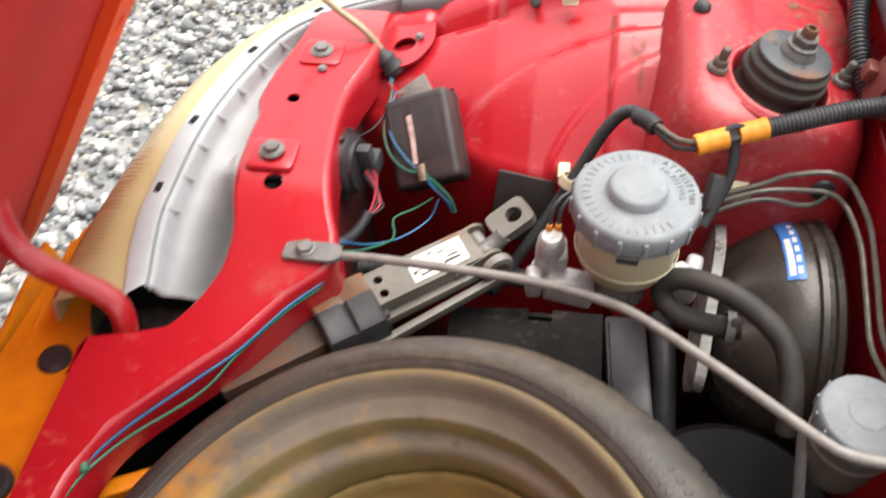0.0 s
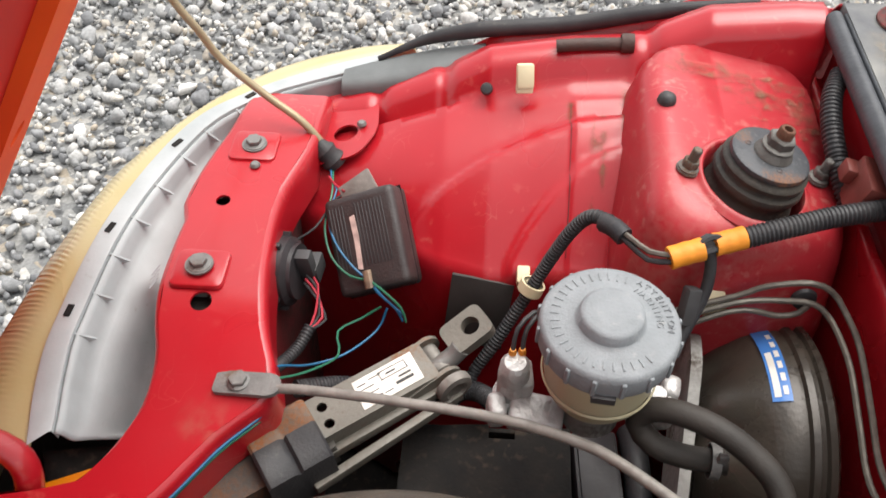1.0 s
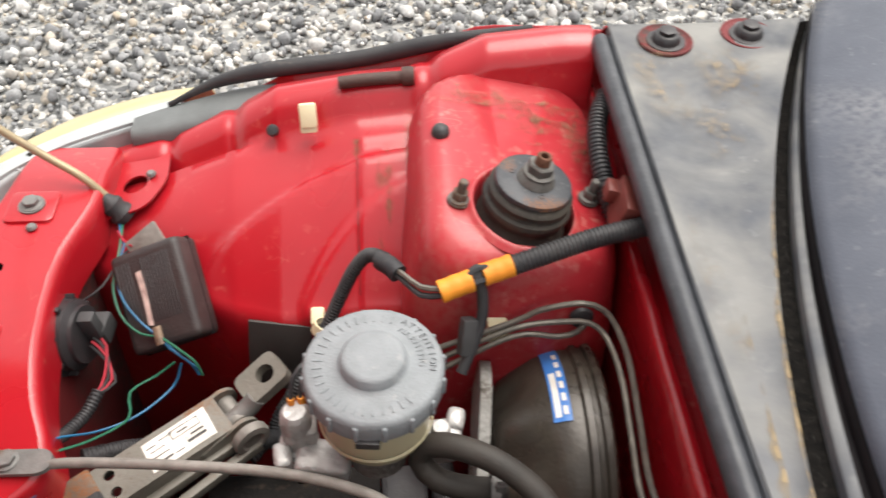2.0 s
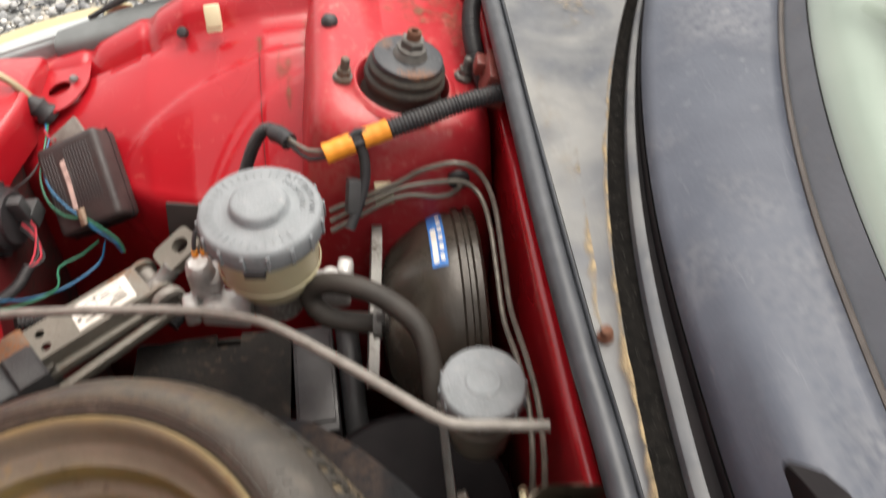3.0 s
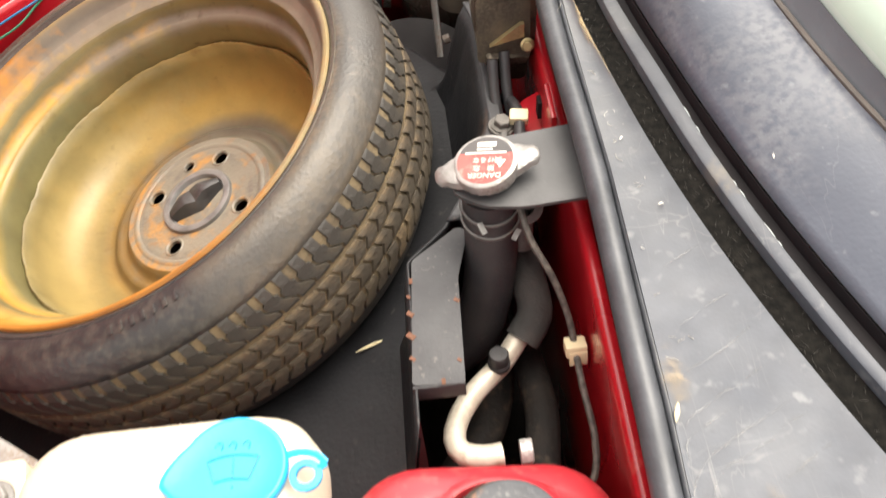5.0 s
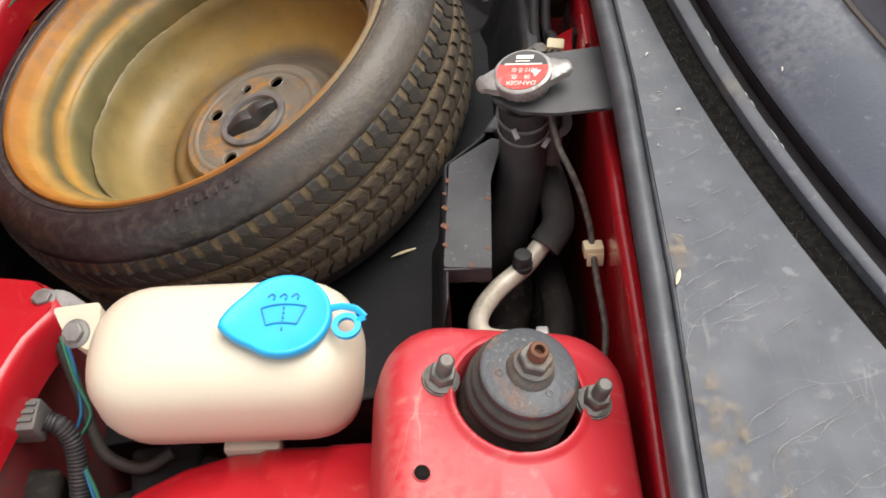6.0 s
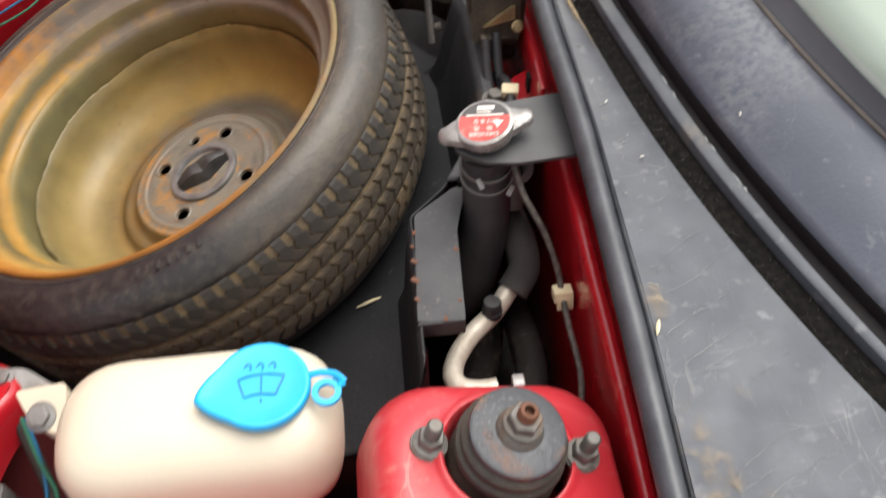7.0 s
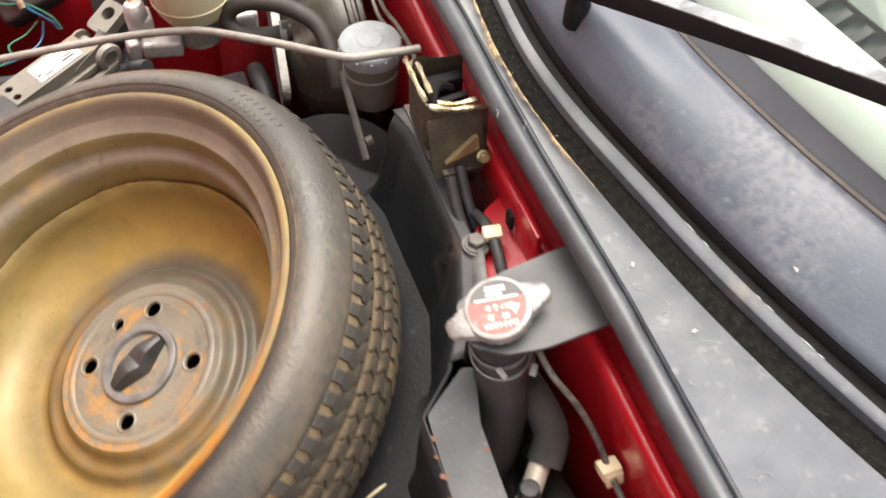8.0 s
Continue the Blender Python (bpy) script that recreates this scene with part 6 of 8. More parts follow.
for word, r0, size in (("ATTENTION", 0.0345, 0.0058), ("WARNING", 0.0282, 0.0058)):
    for i, ch in enumerate(word):
        a = radians(20 - (i - len(word) / 2) * (8.0 if r0 > 0.03 else 9.5))
        lettering(ch, pose(CX + r0 * math.cos(a), CY + r0 * math.sin(a), 0.6844, 0, 0, math.degrees(a) - 90), size, GREYCAP, "raised_letter", cap)
for k in range(26):
    a = radians(70 + k * 9.5)
    bm = B()
    box(bm, (0.0055, 0.0011, 0.0005), pose(CX + 0.0325 * math.cos(a), CY + 0.0325 * math.sin(a), 0.6844, 0, 0, math.degrees(a)), 0)
    part("raised_mark", bm, GREYCAP, cap)

mc = thing("brake_master_cylinder", (-0.11, 0.245, 0.58), "rough cast aluminium brake master cylinder", "master cylinder")
bm = B()
lathe(bm, [(0, -0.085), (0.013, -0.085), (0.0170, -0.080), (0.0170, -0.02), (0.0195, -0.016), (0.0195, 0.0), (0.0170, 0.004), (0.0170, 0.045), (0.021, 0.05), (0.021, 0.056), (0, 0.056)], axis((-0.105, 0.256, 0.588), (1, 0, 0)), 28)
lathe(bm, [(0.020, 0.0), (0.018, 0.014), (0.019, 0.027)], pose(CX, CY - 0.002, 0.586), 24)
part("cylinder", bm, mat("stained_casting", (0.30, 0.29, 0.275), (0.17, 0.16, 0.15), 0.5, metal=0.35, scale=60, amount=1.0, bump=0.6, bump_scale=200, dirt=(0.07, 0.055, 0.045), dirt_at=0.58, dirt_scale=18), mc, "stained grey cylinder")
bm = B()
for p, size, turn in (((-0.166, 0.272, 0.604), (0.028, 0.030, 0.036), 6), ((-0.152, 0.256, 0.592), (0.050, 0.032, 0.024), -8), ((-0.178, 0.256, 0.594), (0.016, 0.024, 0.028), 10)):
    box(bm, [v * 0.72 for v in size], pose(*p, 4, 3, turn), 0.004, 3)
lathe(bm, [(0, 0.024), (0.007, 0.024), (0.0095, 0.021), (0.0105, 0.012), (0.0105, -0.010), (0.013, -0.012), (0.013, -0.018)], pose(-0.168, 0.270, 0.606), 24)
part("sensor_block", bm, CASTING, mc, "pale rough cast block")
bm = B()
for p, size, turn in (((-0.078, 0.262, 0.598), (0.030, 0.022, 0.026), 8), ((-0.066, 0.272, 0.604), (0.012, 0.016, 0.020), -12)):
    box(bm, size, pose(*p, 5, 4, turn), 0.005, 3)
lathe(bm, [(0, 0.006), (0.005, 0.006), (0.0065, 0.003), (0.0065, 0)], pose(-0.076, 0.262, 0.611), 16)
part("outlet_block", bm, CASTING, mc, "pale rough cast outlet block")
for k, (x, y) in enumerate(((-0.170, 0.276), (-0.164, 0.277))):
    bm = B()
    lathe(bm, [(0, 0.007), (0.002, 0.007), (0.0026, 0.004), (0.0026, 0)], pose(x, y, 0.628), 10)
    part("terminal", bm, TAPE, mc, "orange terminal boot")
    bm = B()
    tube(bm, [(x, y, 0.634), (x + 0.002, y + 0.008, 0.645), (x + 0.012, y + 0.02, 0.648), (x + 0.022, y + 0.028, 0.635)], 0.0016, 8)
    part("lead", bm, RUBBER, mc)
bm = B()
plate(bm, round_outline([(-0.068, -0.012), (-0.056, -0.019), (0.040, -0.022), (0.062, -0.012), (0.062, 0.012), (0.040, 0.022), (-0.056, 0.019), (-0.068, 0.012)], 0.008), axis((-0.042, 0.280, 0.553), (-1, 0.05, 0.1), (0, 0.85, 0.5)), 0.008)
part("flange", bm, mat("dull_white_casting", (0.40, 0.39, 0.37), (0.20, 0.19, 0.175), 0.5, metal=0.3, scale=50, amount=1.1, bump=0.5, bump_scale=220, dirt=(0.08, 0.06, 0.045), dirt_at=0.56, dirt_scale=20), mc, "stained pale flange plate")
for y, z in ((0.322, 0.577), (0.238, 0.527)):
    bm = B()
    hexnut(bm, axis((-0.050, y, z), (-1, 0, 0)), 0.0075, 0.009, flange=0.0105)
    lathe(bm, [(0.004, 0.008), (0.004, 0.019), (0, 0.02)], axis((-0.050, y, z), (-1, 0, 0)), 12)
    part("flange_nut", bm, ZINC, mc, "zinc nut")
boost = thing("brake_booster", (0.0, 0.285, 0.45), "rusty black round brake booster drum with a blue sticker", "brake booster")
BM = axis((0.0, 0.281, 0.524), (1, 0, 0), (0, 1, 0)) @ Matrix.Diagonal((1, 1, 0.72, 1))
bm = B()
lathe(bm, [(0, -0.058), (0.030, -0.057), (0.050, -0.050), (0.062, -0.040), (0.072, -0.026), (0.082, -0.008), (0.0865, 0.008), (0.0885, 0.020), (0.0885, 0.026), (0.092, 0.028), (0.0925, 0.034), (0.0895, 0.036), (0.0895, 0.040), (0.0925, 0.042), (0.0925, 0.048), (0.089, 0.052), (0.07, 0.055), (0, 0.056)], BM, 72)
for v in bm.verts:
    a = math.atan2(v.co.z - 0.524, v.co.y - 0.281)
    if v.co.x < -0.005:
        for c in (2.0, 1.15, 2.9):
            d = math.exp(-((a - c) / 0.20) ** 2) * math.exp(-((v.co.x + 0.024) / 0.013) ** 2)
            v.co.z -= 0.015 * d
drum = part("drum", bm, BOOSTER, boost, sharp=50)


def booster_r(x):
    x /= 0.72
    return interp([(-0.04, 0.062), (-0.026, 0.072), (-0.008, 0.082), (0.008, 0.0865), (0.020, 0.0885)], x)


def on_drum(x, degrees, lift):
    r = booster_r(x) + lift
    return Vector((x, 0.281 + r * math.cos(radians(degrees)), 0.524 + r * math.sin(radians(degrees))))


bm = B()
grid(bm, lambda u, v: on_drum(-0.001 + 0.012 * v, 100 - 46 * u, 0.0010), 18, 6)
sticker = part("blue_sticker", bm, LABELBLUE, drum, "shiny blue sticker")
# white strip painted on as the sticker's reflection
bm = B()
grid(bm, lambda u, v: on_drum(0.0005 + 0.004 * v, 98 - 24 * u, 0.0014), 10, 3)
part("sticker_glare", bm, WHITE, sticker)
for k in range(6):
    bm = B()
    grid(bm, lambda u, v: on_drum(0.006 + 0.003 * v, 97 - k * 6.5 - 4.0 * u, 0.0014), 3, 2)
    part("printed_bar", bm, WHITE, sticker)
hose = thing("vacuum_hose", (-0.05, 0.23, 0.60), "bent brown-black rubber vacuum hose with a clamp", "hose")
bm = B()
tube(bm, [(-0.036, 0.223, 0.604), (-0.060, 0.226, 0.603), (-0.080, 0.232, 0.605), (-0.0905, 0.242, 0.613), (-0.085, 0.244, 0.625), (-0.068, 0.238, 0.633), (-0.042, 0.224, 0.634), (-0.018, 0.2023, 0.627), (-0.011, 0.182, 0.614), (-0.010, 0.168, 0.602), (-0.009, 0.158, 0.588)], 0.0078, 14)
part("hose_body", bm, HOSE, hose)
bm = B()
lathe(bm, [(0.0102, -0.003), (0.0112, -0.003), (0.0112, 0.003), (0.0102, 0.003)], axis((-0.044, 0.2235, 0.604), (1, -0.1, 0)), 24)
box(bm, (0.006, 0.004, 0.010), pose(-0.042, 0.219, 0.615), 0.001)
part("clamp", bm, STEEL, hose, "steel spring clamp")
bm = B()
tube(bm, [(-0.007, 0.150, 0.612), (-0.006, 0.130, 0.592), (-0.0045, 0.108, 0.570), (-0.0035, 0.094, 0.556)], 0.0042, 10, flat=0.6)
hexnut(bm, axis((-0.0005, 0.104, 0.567), (1, 0.1, 0.3)), 0.0046, 0.007)
part("pipe_stub", bm, STEEL, hose, "dull steel pipe stub")
clutch = thing("clutch_reservoir", (0.017, 0.14, 0.60), "small reservoir with a faded grey ribbed cap", "reservoir")
SX, SY = 0.0175, 0.142
bm = B()
lathe(bm, [(0.0, -0.05), (0.020, -0.05), (0.0225, -0.03), (0.0235, -0.012), (0.0235, 0.0)], pose(SX, SY, 0.632), 40)
lathe(bm, [(0.0235, -0.016), (0.0250, -0.0145), (0.0235, -0.013)], pose(SX, SY, 0.632), 40)
part("cup", bm, mat("dirty_cup_plastic", (0.10, 0.09, 0.075), (0.15, 0.13, 0.10), 0.5, bump=0.2), clutch)
bm = B()
lathe(bm, [(0.0255, 0.632), (0.0268, 0.633), (0.0270, 0.642), (0.0262, 0.6455), (0.0245, 0.6468), (0.0120, 0.6470), (0.0112, 0.6476), (0.0104, 0.6484), (0.0094, 0.6484), (0.0085, 0.6476), (0, 0.6480)], pose(SX, SY, 0), 60)
ccap = part("cap", bm, GREYCAP, clutch, "faded grey cap", sharp=50)
for k in range(14):
    a = 2 * math.pi * k / 14
    bm = B()
    box(bm, (0.0018, 0.0022, 0.010), pose(SX + 0.0271 * math.cos(a), SY + 0.0271 * math.sin(a), 0.638, 0, 0, math.degrees(a)), 0.0004, 1)
    part("grip_rib", bm, GREYCAP, ccap)

# strut rod across the bay
stay = thing("stay_rod", (-0.346, 0.256, 0.60), "bent weathered grey steel stay rod bolted to the support", "stay rod")
bm = B()
tube(bm, [(-0.322, 0.254, 0.606), (-0.30, 0.252, 0.610), (-0.245, 0.244, 0.617), (-0.176, 0.230, 0.627), (-0.130, 0.213, 0.635), (-0.105, 0.196, 0.641), (-0.060, 0.155, 0.652), (-0.018, 0.115, 0.661), (-0.004, 0.106, 0.663), (0.015, 0.103, 0.664), (0.048, 0.098, 0.666)], 0.0034, 12)
part("rod", bm, RODGREY, stay)
bm = B()
plate(bm, round_outline([(-0.018, -0.0085), (0.020, -0.0085), (0.026, -0.005), (0.026, 0.005), (0.020, 0.0085), (-0.018, 0.0085)], 0.004), pose(-0.344, 0.256, 0.6045, 0, -4, -3), 0.0035)
part("flattened_end", bm, STEEL, stay)
bm = B()
hexnut(bm, pose(-0.346, 0.2565, 0.6085, 0, 0, 15), 0.0062, 0.005, flange=0.0075)
part("bolt_head", bm, STEEL, stay)
bm = B()
lathe(bm, [(0, -0.006), (0.0058, -0.006), (0.0062, 0.004), (0.0045, 0.008), (0, 0.008)], axis((0.049, 0.098, 0.666), (1, 0, 0)), 14)
part("rod_boot", bm, mat("tan_plastic_boot", (0.36, 0.20, 0.10), rough=0.6), stay, "tan boot on the rod's end")

# hood latch on the cowl
SMOKY = mat("smoky_zinc", (0.100, 0.080, 0.056), (0.056, 0.045, 0.032), 0.38, metal=0.5, scale=50, bump=0.2, dirt=(0.045, 0.035, 0.026), dirt_at=0.54, dirt_scale=25)
latch = thing("hood_latch", (0.040, 0.02, 0.60), "yellow zinc hood latch with a dark hooked throat", "latch")
bm = B()
# a folded cup, open to the top, with bright rounded edges
cup = [(0.062, 0.046), (0.040, 0.048), (0.026, 0.044), (0.0195, 0.034), (0.0190, 0.010), (0.0200, -0.004), (0.0280, -0.009), (0.062, -0.011)]
line = curve_points([(x, y, 0.0) for x, y in cup], 0.004)
tops = [0.700 + 0.010 * smooth(0.045, 0.02, p.x) for p in line]
vs = [[bm.verts.new((p.x + dx, p.y, z + dz)) for p, z in zip(line, tops)] for dx, dz in ((0.0030, -0.046), (0.0, -0.044), (0.0, -0.0015), (0.0006, 0.0), (0.0024, 0.0), (0.0030, -0.0015))]
for a, b in zip(vs, vs[1:] + vs[:1]):
    for k in range(len(a) - 1):
        bm.faces.new((a[k], a[k + 1], b[k + 1], b[k]))
box(bm, (0.046, 0.058, 0.003), pose(0.042, 0.018, 0.659, 0, 4, 2), 0.001)
part("latch_frame", bm, SMOKY, latch, "stained zinc cup with bright edges", sharp=50)
bm = B()
for lines in ([(0.0215, 0.046, 0.7030), (0.0195, 0.040, 0.7105), (0.0190, 0.024, 0.7128), (0.0200, 0.004, 0.7128), (0.0215, -0.001, 0.710)], [(0.0265, 0.036, 0.7095), (0.0262, 0.022, 0.7118), (0.0268, 0.004, 0.7105)],
              [(0.0225, -0.0065, 0.7100), (0.028, -0.0092, 0.7092), (0.040, -0.0104, 0.7055), (0.061, -0.0108, 0.7020)], [(0.029, -0.0030, 0.7080), (0.040, -0.0045, 0.7045), (0.058, -0.0040, 0.7030)]):
    tube(bm, lines, lambda d: 0.0021 + 0.0006 * math.sin(d * 300), 8)
part("bright_rim", bm, mat("worn_bright_zinc", (0.46, 0.39, 0.25), (0.20, 0.16, 0.10), 0.22, metal=0.85, scale=140, amount=1.0, bump=0.2, dirt=(0.10, 0.07, 0.04), dirt_at=0.58, dirt_scale=60), latch, "worn bright lip")
bm = B()
box(bm, (0.036, 0.047, 0.004), pose(0.042, 0.018, 0.6625, 0, 4, 2), 0.001)
box(bm, (0.030, 0.010, 0.030), pose(0.046, 0.036, 0.677), 0.003)
box(bm, (0.028, 0.006, 0.034), pose(0.044, 0.012, 0.678, 0, 0, 6), 0.002)
tube(bm, [(0.030, 0.006, 0.690), (0.032, 0.016, 0.697), (0.040, 0.026, 0.694), (0.050, 0.030, 0.684)], 0.0042, 8)
part("hook", bm, GLOSSBLACK, latch, "black hook and cup floor")
bm = B()
plate(bm, round_outline([(0.020, -0.026), (0.060, -0.026), (0.060, 0.024), (0.020, 0.024)], 0.005), pose(0, -0.0135, 0.676, 74, 0, 0), 0.003)
box(bm, (0.034, 0.010, 0.012), pose(0.042, -0.019, 0.652, 20, 6, 4), 0.004, 2)
box(bm, (0.036, 0.040, 0.040), pose(0.044, 0.014, 0.634, 0, 6, 4), 0.006)
part("latch_body", bm, SMOKY, latch, "smoky stained zinc body")
bm = B()
loft(bm, [[Vector((x, -0.0175 - 0.0008 * k - 0.26 * (0.676 - z), z)) for x, z in ((0.029, 0.6665), (0.055, 0.6725), (0.055, 0.682), (0.052, 0.682))] for k in (0, 5)], True, True)
part("ramp", bm, ZINC, latch, "tan zinc ramp")
bm = B()
hexnut(bm, axis((0.057, -0.026, 0.668), (-0.1, -0.9, 0.4)), 0.0040, 0.005, flange=0.0052)
part("latch_bolt", bm, ZINC, latch, "zinc bolt")
for k, (y, x) in enumerate(((-0.022, 0.040), (-0.030, 0.030))):
    bm = B()
    tube(bm, [(x, y + 0.0, 0.66), (x, y - 0.018, 0.640), (x + 0.002, y - 0.035, 0.625), (x + 0.004, y - 0.07, 0.595), (x - 0.01, y - 0.13, 0.55)], 0.0042, 10)
    part("latch_cable", bm, RUBBER, latch)

# ---- headlight ----
light = thing("headlight", (-0.46, 0.40, 0.55), "yellowed headlight lens with a pale grey housing", "headlight")
FL = curve_points([(-0.466, 0.205, 0.600), (-0.475, 0.25, 0.607), (-0.478, 0.294, 0.611), (-0.473, 0.39, 0.614), (-0.443, 0.493, 0.616), (-0.400, 0.546, 0.614), (-0.345, 0.586, 0.612), (-0.29, 0.612, 0.612)], 0.001)
OU = curve_points([(-0.527, 0.205, 0.588), (-0.527, 0.25, 0.592), (-0.523, 0.288, 0.595), (-0.515, 0.361, 0.597), (-0.493, 0.455, 0.600), (-0.449, 0.531, 0.601), (-0.391, 0.598, 0.602), (-0.321, 0.634, 0.604), (-0.27, 0.642, 0.606)], 0.001)
INN = curve_points([(-0.416, 0.256, 0.560), (-0.402, 0.268, 0.562), (-0.396, 0.30, 0.578), (-0.396, 0.38, 0.588), (-0.392, 0.46, 0.594), (-0.385, 0.53, 0.600), (-0.340, 0.57, 0.600), (-0.29, 0.60, 0.600)], 0.001)


def along(line, u):
    return line[min(len(line) - 1, int(u * (len(line) - 1)))]


def lens_f(u, v):
    a, b = along(FL, u), along(OU, u)
    out = Vector((b.x - a.x, b.y - a.y, 0)).normalized()
    if v <= 0.6:
        t = v / 0.6
        p = a.lerp(b, t) + Vector((0, 0, 0.006 * math.sin(math.pi * t)))
        if 0.42 < t < 0.92 and 0.06 < u < 0.72:
            p.z += 0.00035 * math.sin(u * 2 * math.pi * 120)
        return p
    t = (v - 0.6) / 0.4
    return b + out * 0.016 * math.sin(t * math.pi / 2) + Vector((0, 0, -0.15 * t ** 1.4))


bm = B()
grid(bm, lens_f, 600, 20)
thicken(part("lens", bm, LENS, light, "yellowed fluted plastic lens", sharp=60), 0.003)
bm = B()


def flange_f(u, v):
    a, b = along(FL, u), along(INN, u)
    inn = Vector((b.x - a.x, b.y - a.y, 0)).normalized()
    w, z = ((-0.001, -0.004), (-0.001, 0.0030), (0.001, 0.0036), (0.013, 0.0036), (0.015, 0.0028), (0.016, -0.008))[round(v * 5)]
    return a + inn * w + Vector((0, 0, z))


grid(bm, flange_f, 80, 5)
flange = part("flange", bm, HOUSING, light, "pale grey mounting flange with dark slots")
bm = B()


def housing_f(u, v):
    a, b = along(FL, u), along(INN, u)
    inn = Vector((b.x - a.x, b.y - a.y, 0)).normalized()
    p = (a + inn * 0.0155).lerp(b, v)
    drop = 0.012 * smooth(0.0, 0.12, v) + 0.006 * math.sin(math.pi * v)
    drop += 0.030 * smooth(0.0, 0.06, u) * smooth(0.29, 0.24, u) * smooth(0.22, 0.42, v) * smooth(1.0, 0.75, v) + 0.006 * smooth(0.31, 0.22, u) * smooth(0.25, 0.6, v)
    p.z = a.z + (b.z - a.z) * v - drop * (1 - smooth(0.9, 1.0, v) * 0.3)
    return p


grid(bm, housing_f, 90, 24)
thicken(part("housing", bm, HOUSING, light, "pale grey housing", sharp=50), 0.002)
for k in range(9):
    u = 0.16 + 0.072 * k
    a, b = along(FL, u), along(INN, u)
    inn = Vector((b.x - a.x, b.y - a.y, 0)).normalized()
    bm = B()
    p = a + inn * 0.0155
    tan = Vector((-inn.y, inn.x, 0))
    tri = [p + Vector((0, 0, 0.002)), p + inn * 0.012 + Vector((0, 0, -0.0085)), p + Vector((0, 0, -0.010))]
    loft(bm, [[q - tan * 0.0008 for q in tri], [q + tan * 0.0008 for q in tri]], True, True)
    part("stiffening_rib", bm, HOUSING, flange)
# thin dark boxes stand in for the shade in the flange's slots
for x, y, turn in ((-0.4535, 0.376, 75), (-0.4265, 0.463, 62), (-0.4665, 0.303, 88), (-0.393, 0.524, 52)):
    a = min(FL, key=lambda q: (q.x - x) ** 2 + (q.y - y) ** 2)
    bm = B()
    box(bm, (0.0095, 0.0042, 0.0012), pose(a.x + 0.006, a.y - 0.003, a.z + 0.0040, 0, 0, turn), 0)
    part("slot", bm, UNDER, flange, "dark box for a slot")
for k in range(4):
    bm = B()
    box(bm, (0.012, 0.0012, 0.0004), pose(-0.432 + 0.0006 * k, 0.352 - 0.004 * k, 0.5995 - 0.0002 * k, 0, 8, 80), 0)
    part("moulded_mark", bm, mat("moulded_grey", (0.36, 0.37, 0.38), rough=0.5), light)
# dark sheet added where the gap below the housing lies in shade
bm = B()
grid(bm, lambda u, v: Vector((-0.478 + 0.066 * u + 0.010 * v, 0.222 + 0.028 * u - 0.040 * v, 0.562 - 0.030 * u - 0.040 * v + 0.004 * math.sin(math.pi * v))), 10, 10)
thicken(part("housing_gap_sheet", bm, UNDER, light, "added dark sheet for the shaded gap below the housing"), 0.002)
for x, y in ((-0.379, 0.463), (-0.389, 0.336)):
    t = thing("support_bolt", (x, y, 0.62), "blue-grey flanged bolt in a raised red pad", "bolt", "support bolts")
    bm = B()
    lathe(bm, [(0, 0.0012), (0.0098, 0.0012), (0.0100, 0.0)], pose(x, y, 0.6282), 28)
    hexnut(bm, pose(x, y, 0.6290, 0, 0, 17), 0.0062, 0.0055, flange=0.0085)
    part("bolt_head", bm, STEEL, t)
for x, y, z in ((-0.301, 0.512, 0.6135), (-0.374, 0.441, 0.6262)):
    t = thing("small_screw", (x, y, z), "small bright screw in the red sheet", "screw")
    bm = B()
    lathe(bm, [(0, 0.0028), (0.0026, 0.0025), (0.0040, 0.001), (0.0042, 0)], pose(x, y, z), 14)
    part("screw_head", bm, STEEL, t)

# lamp socket behind the headlight
sock = thing("lamp_socket", (-0.345, 0.345, 0.575), "dark round lamp socket with wires behind the headlight", "lamp socket")
SM = axis((-0.358, 0.376, 0.578), (1, -0.1, 0.12), (0, 1, 0))
bm = B()
lathe(bm, [(0.037, -0.004), (0.0375, 0.004), (0.035, 0.007), (0.030, 0.008)], SM, 40)
part("ring", bm, mat("grey_green_ring", (0.15, 0.17, 0.15), rough=0.5, bump=0.1), sock, "grey-green retaining ring")
bm = B()
lathe(bm, [(0.032, 0.004), (0.031, 0.011), (0.027, 0.014), (0.0265, 0.021), (0.022, 0.024), (0.0215, 0.027), (0, 0.0275)], SM, 36)
for k in range(8):
    a = 2 * math.pi * k / 8
    box(bm, (0.005, 0.004, 0.012), SM @ Matrix.Rotation(a, 4, "Z") @ pose(0.028, 0, 0.013), 0.0008)
part("cap", bm, PLASTIC, sock)
bm = B()
box(bm, (0.020, 0.016, 0.018), SM @ pose(0.010, -0.006, 0.031), 0.002)
box(bm, (0.010, 0.022, 0.012), SM @ pose(0.002, 0.008, 0.033), 0.002)
part("connector", bm, CONNECT, sock, "grey wire connector")
for k, mt in enumerate((REDWIRE, RUBBER, REDWIRE, RUBBER)):
    bm = B()
    tube(bm, [(-0.326, 0.374 - 0.004 * k, 0.582), (-0.317, 0.366 - 0.003 * k, 0.576 - 0.002 * k), (-0.316 + 0.003 * k, 0.345 - 0.002 * k, 0.568), (-0.319, 0.330, 0.566)], 0.0010, 6)
    part("wire", bm, mt, sock)
bm = B()
tube(bm, [(-0.318, 0.332, 0.567), (-0.324, 0.316, 0.564), (-0.331, 0.300, 0.568), (-0.335, 0.288, 0.576)], 0.0045, 10, rib=0.0004, pitch=0.0028)
part("conduit", bm, RUBBER, sock, "black corrugated conduit")

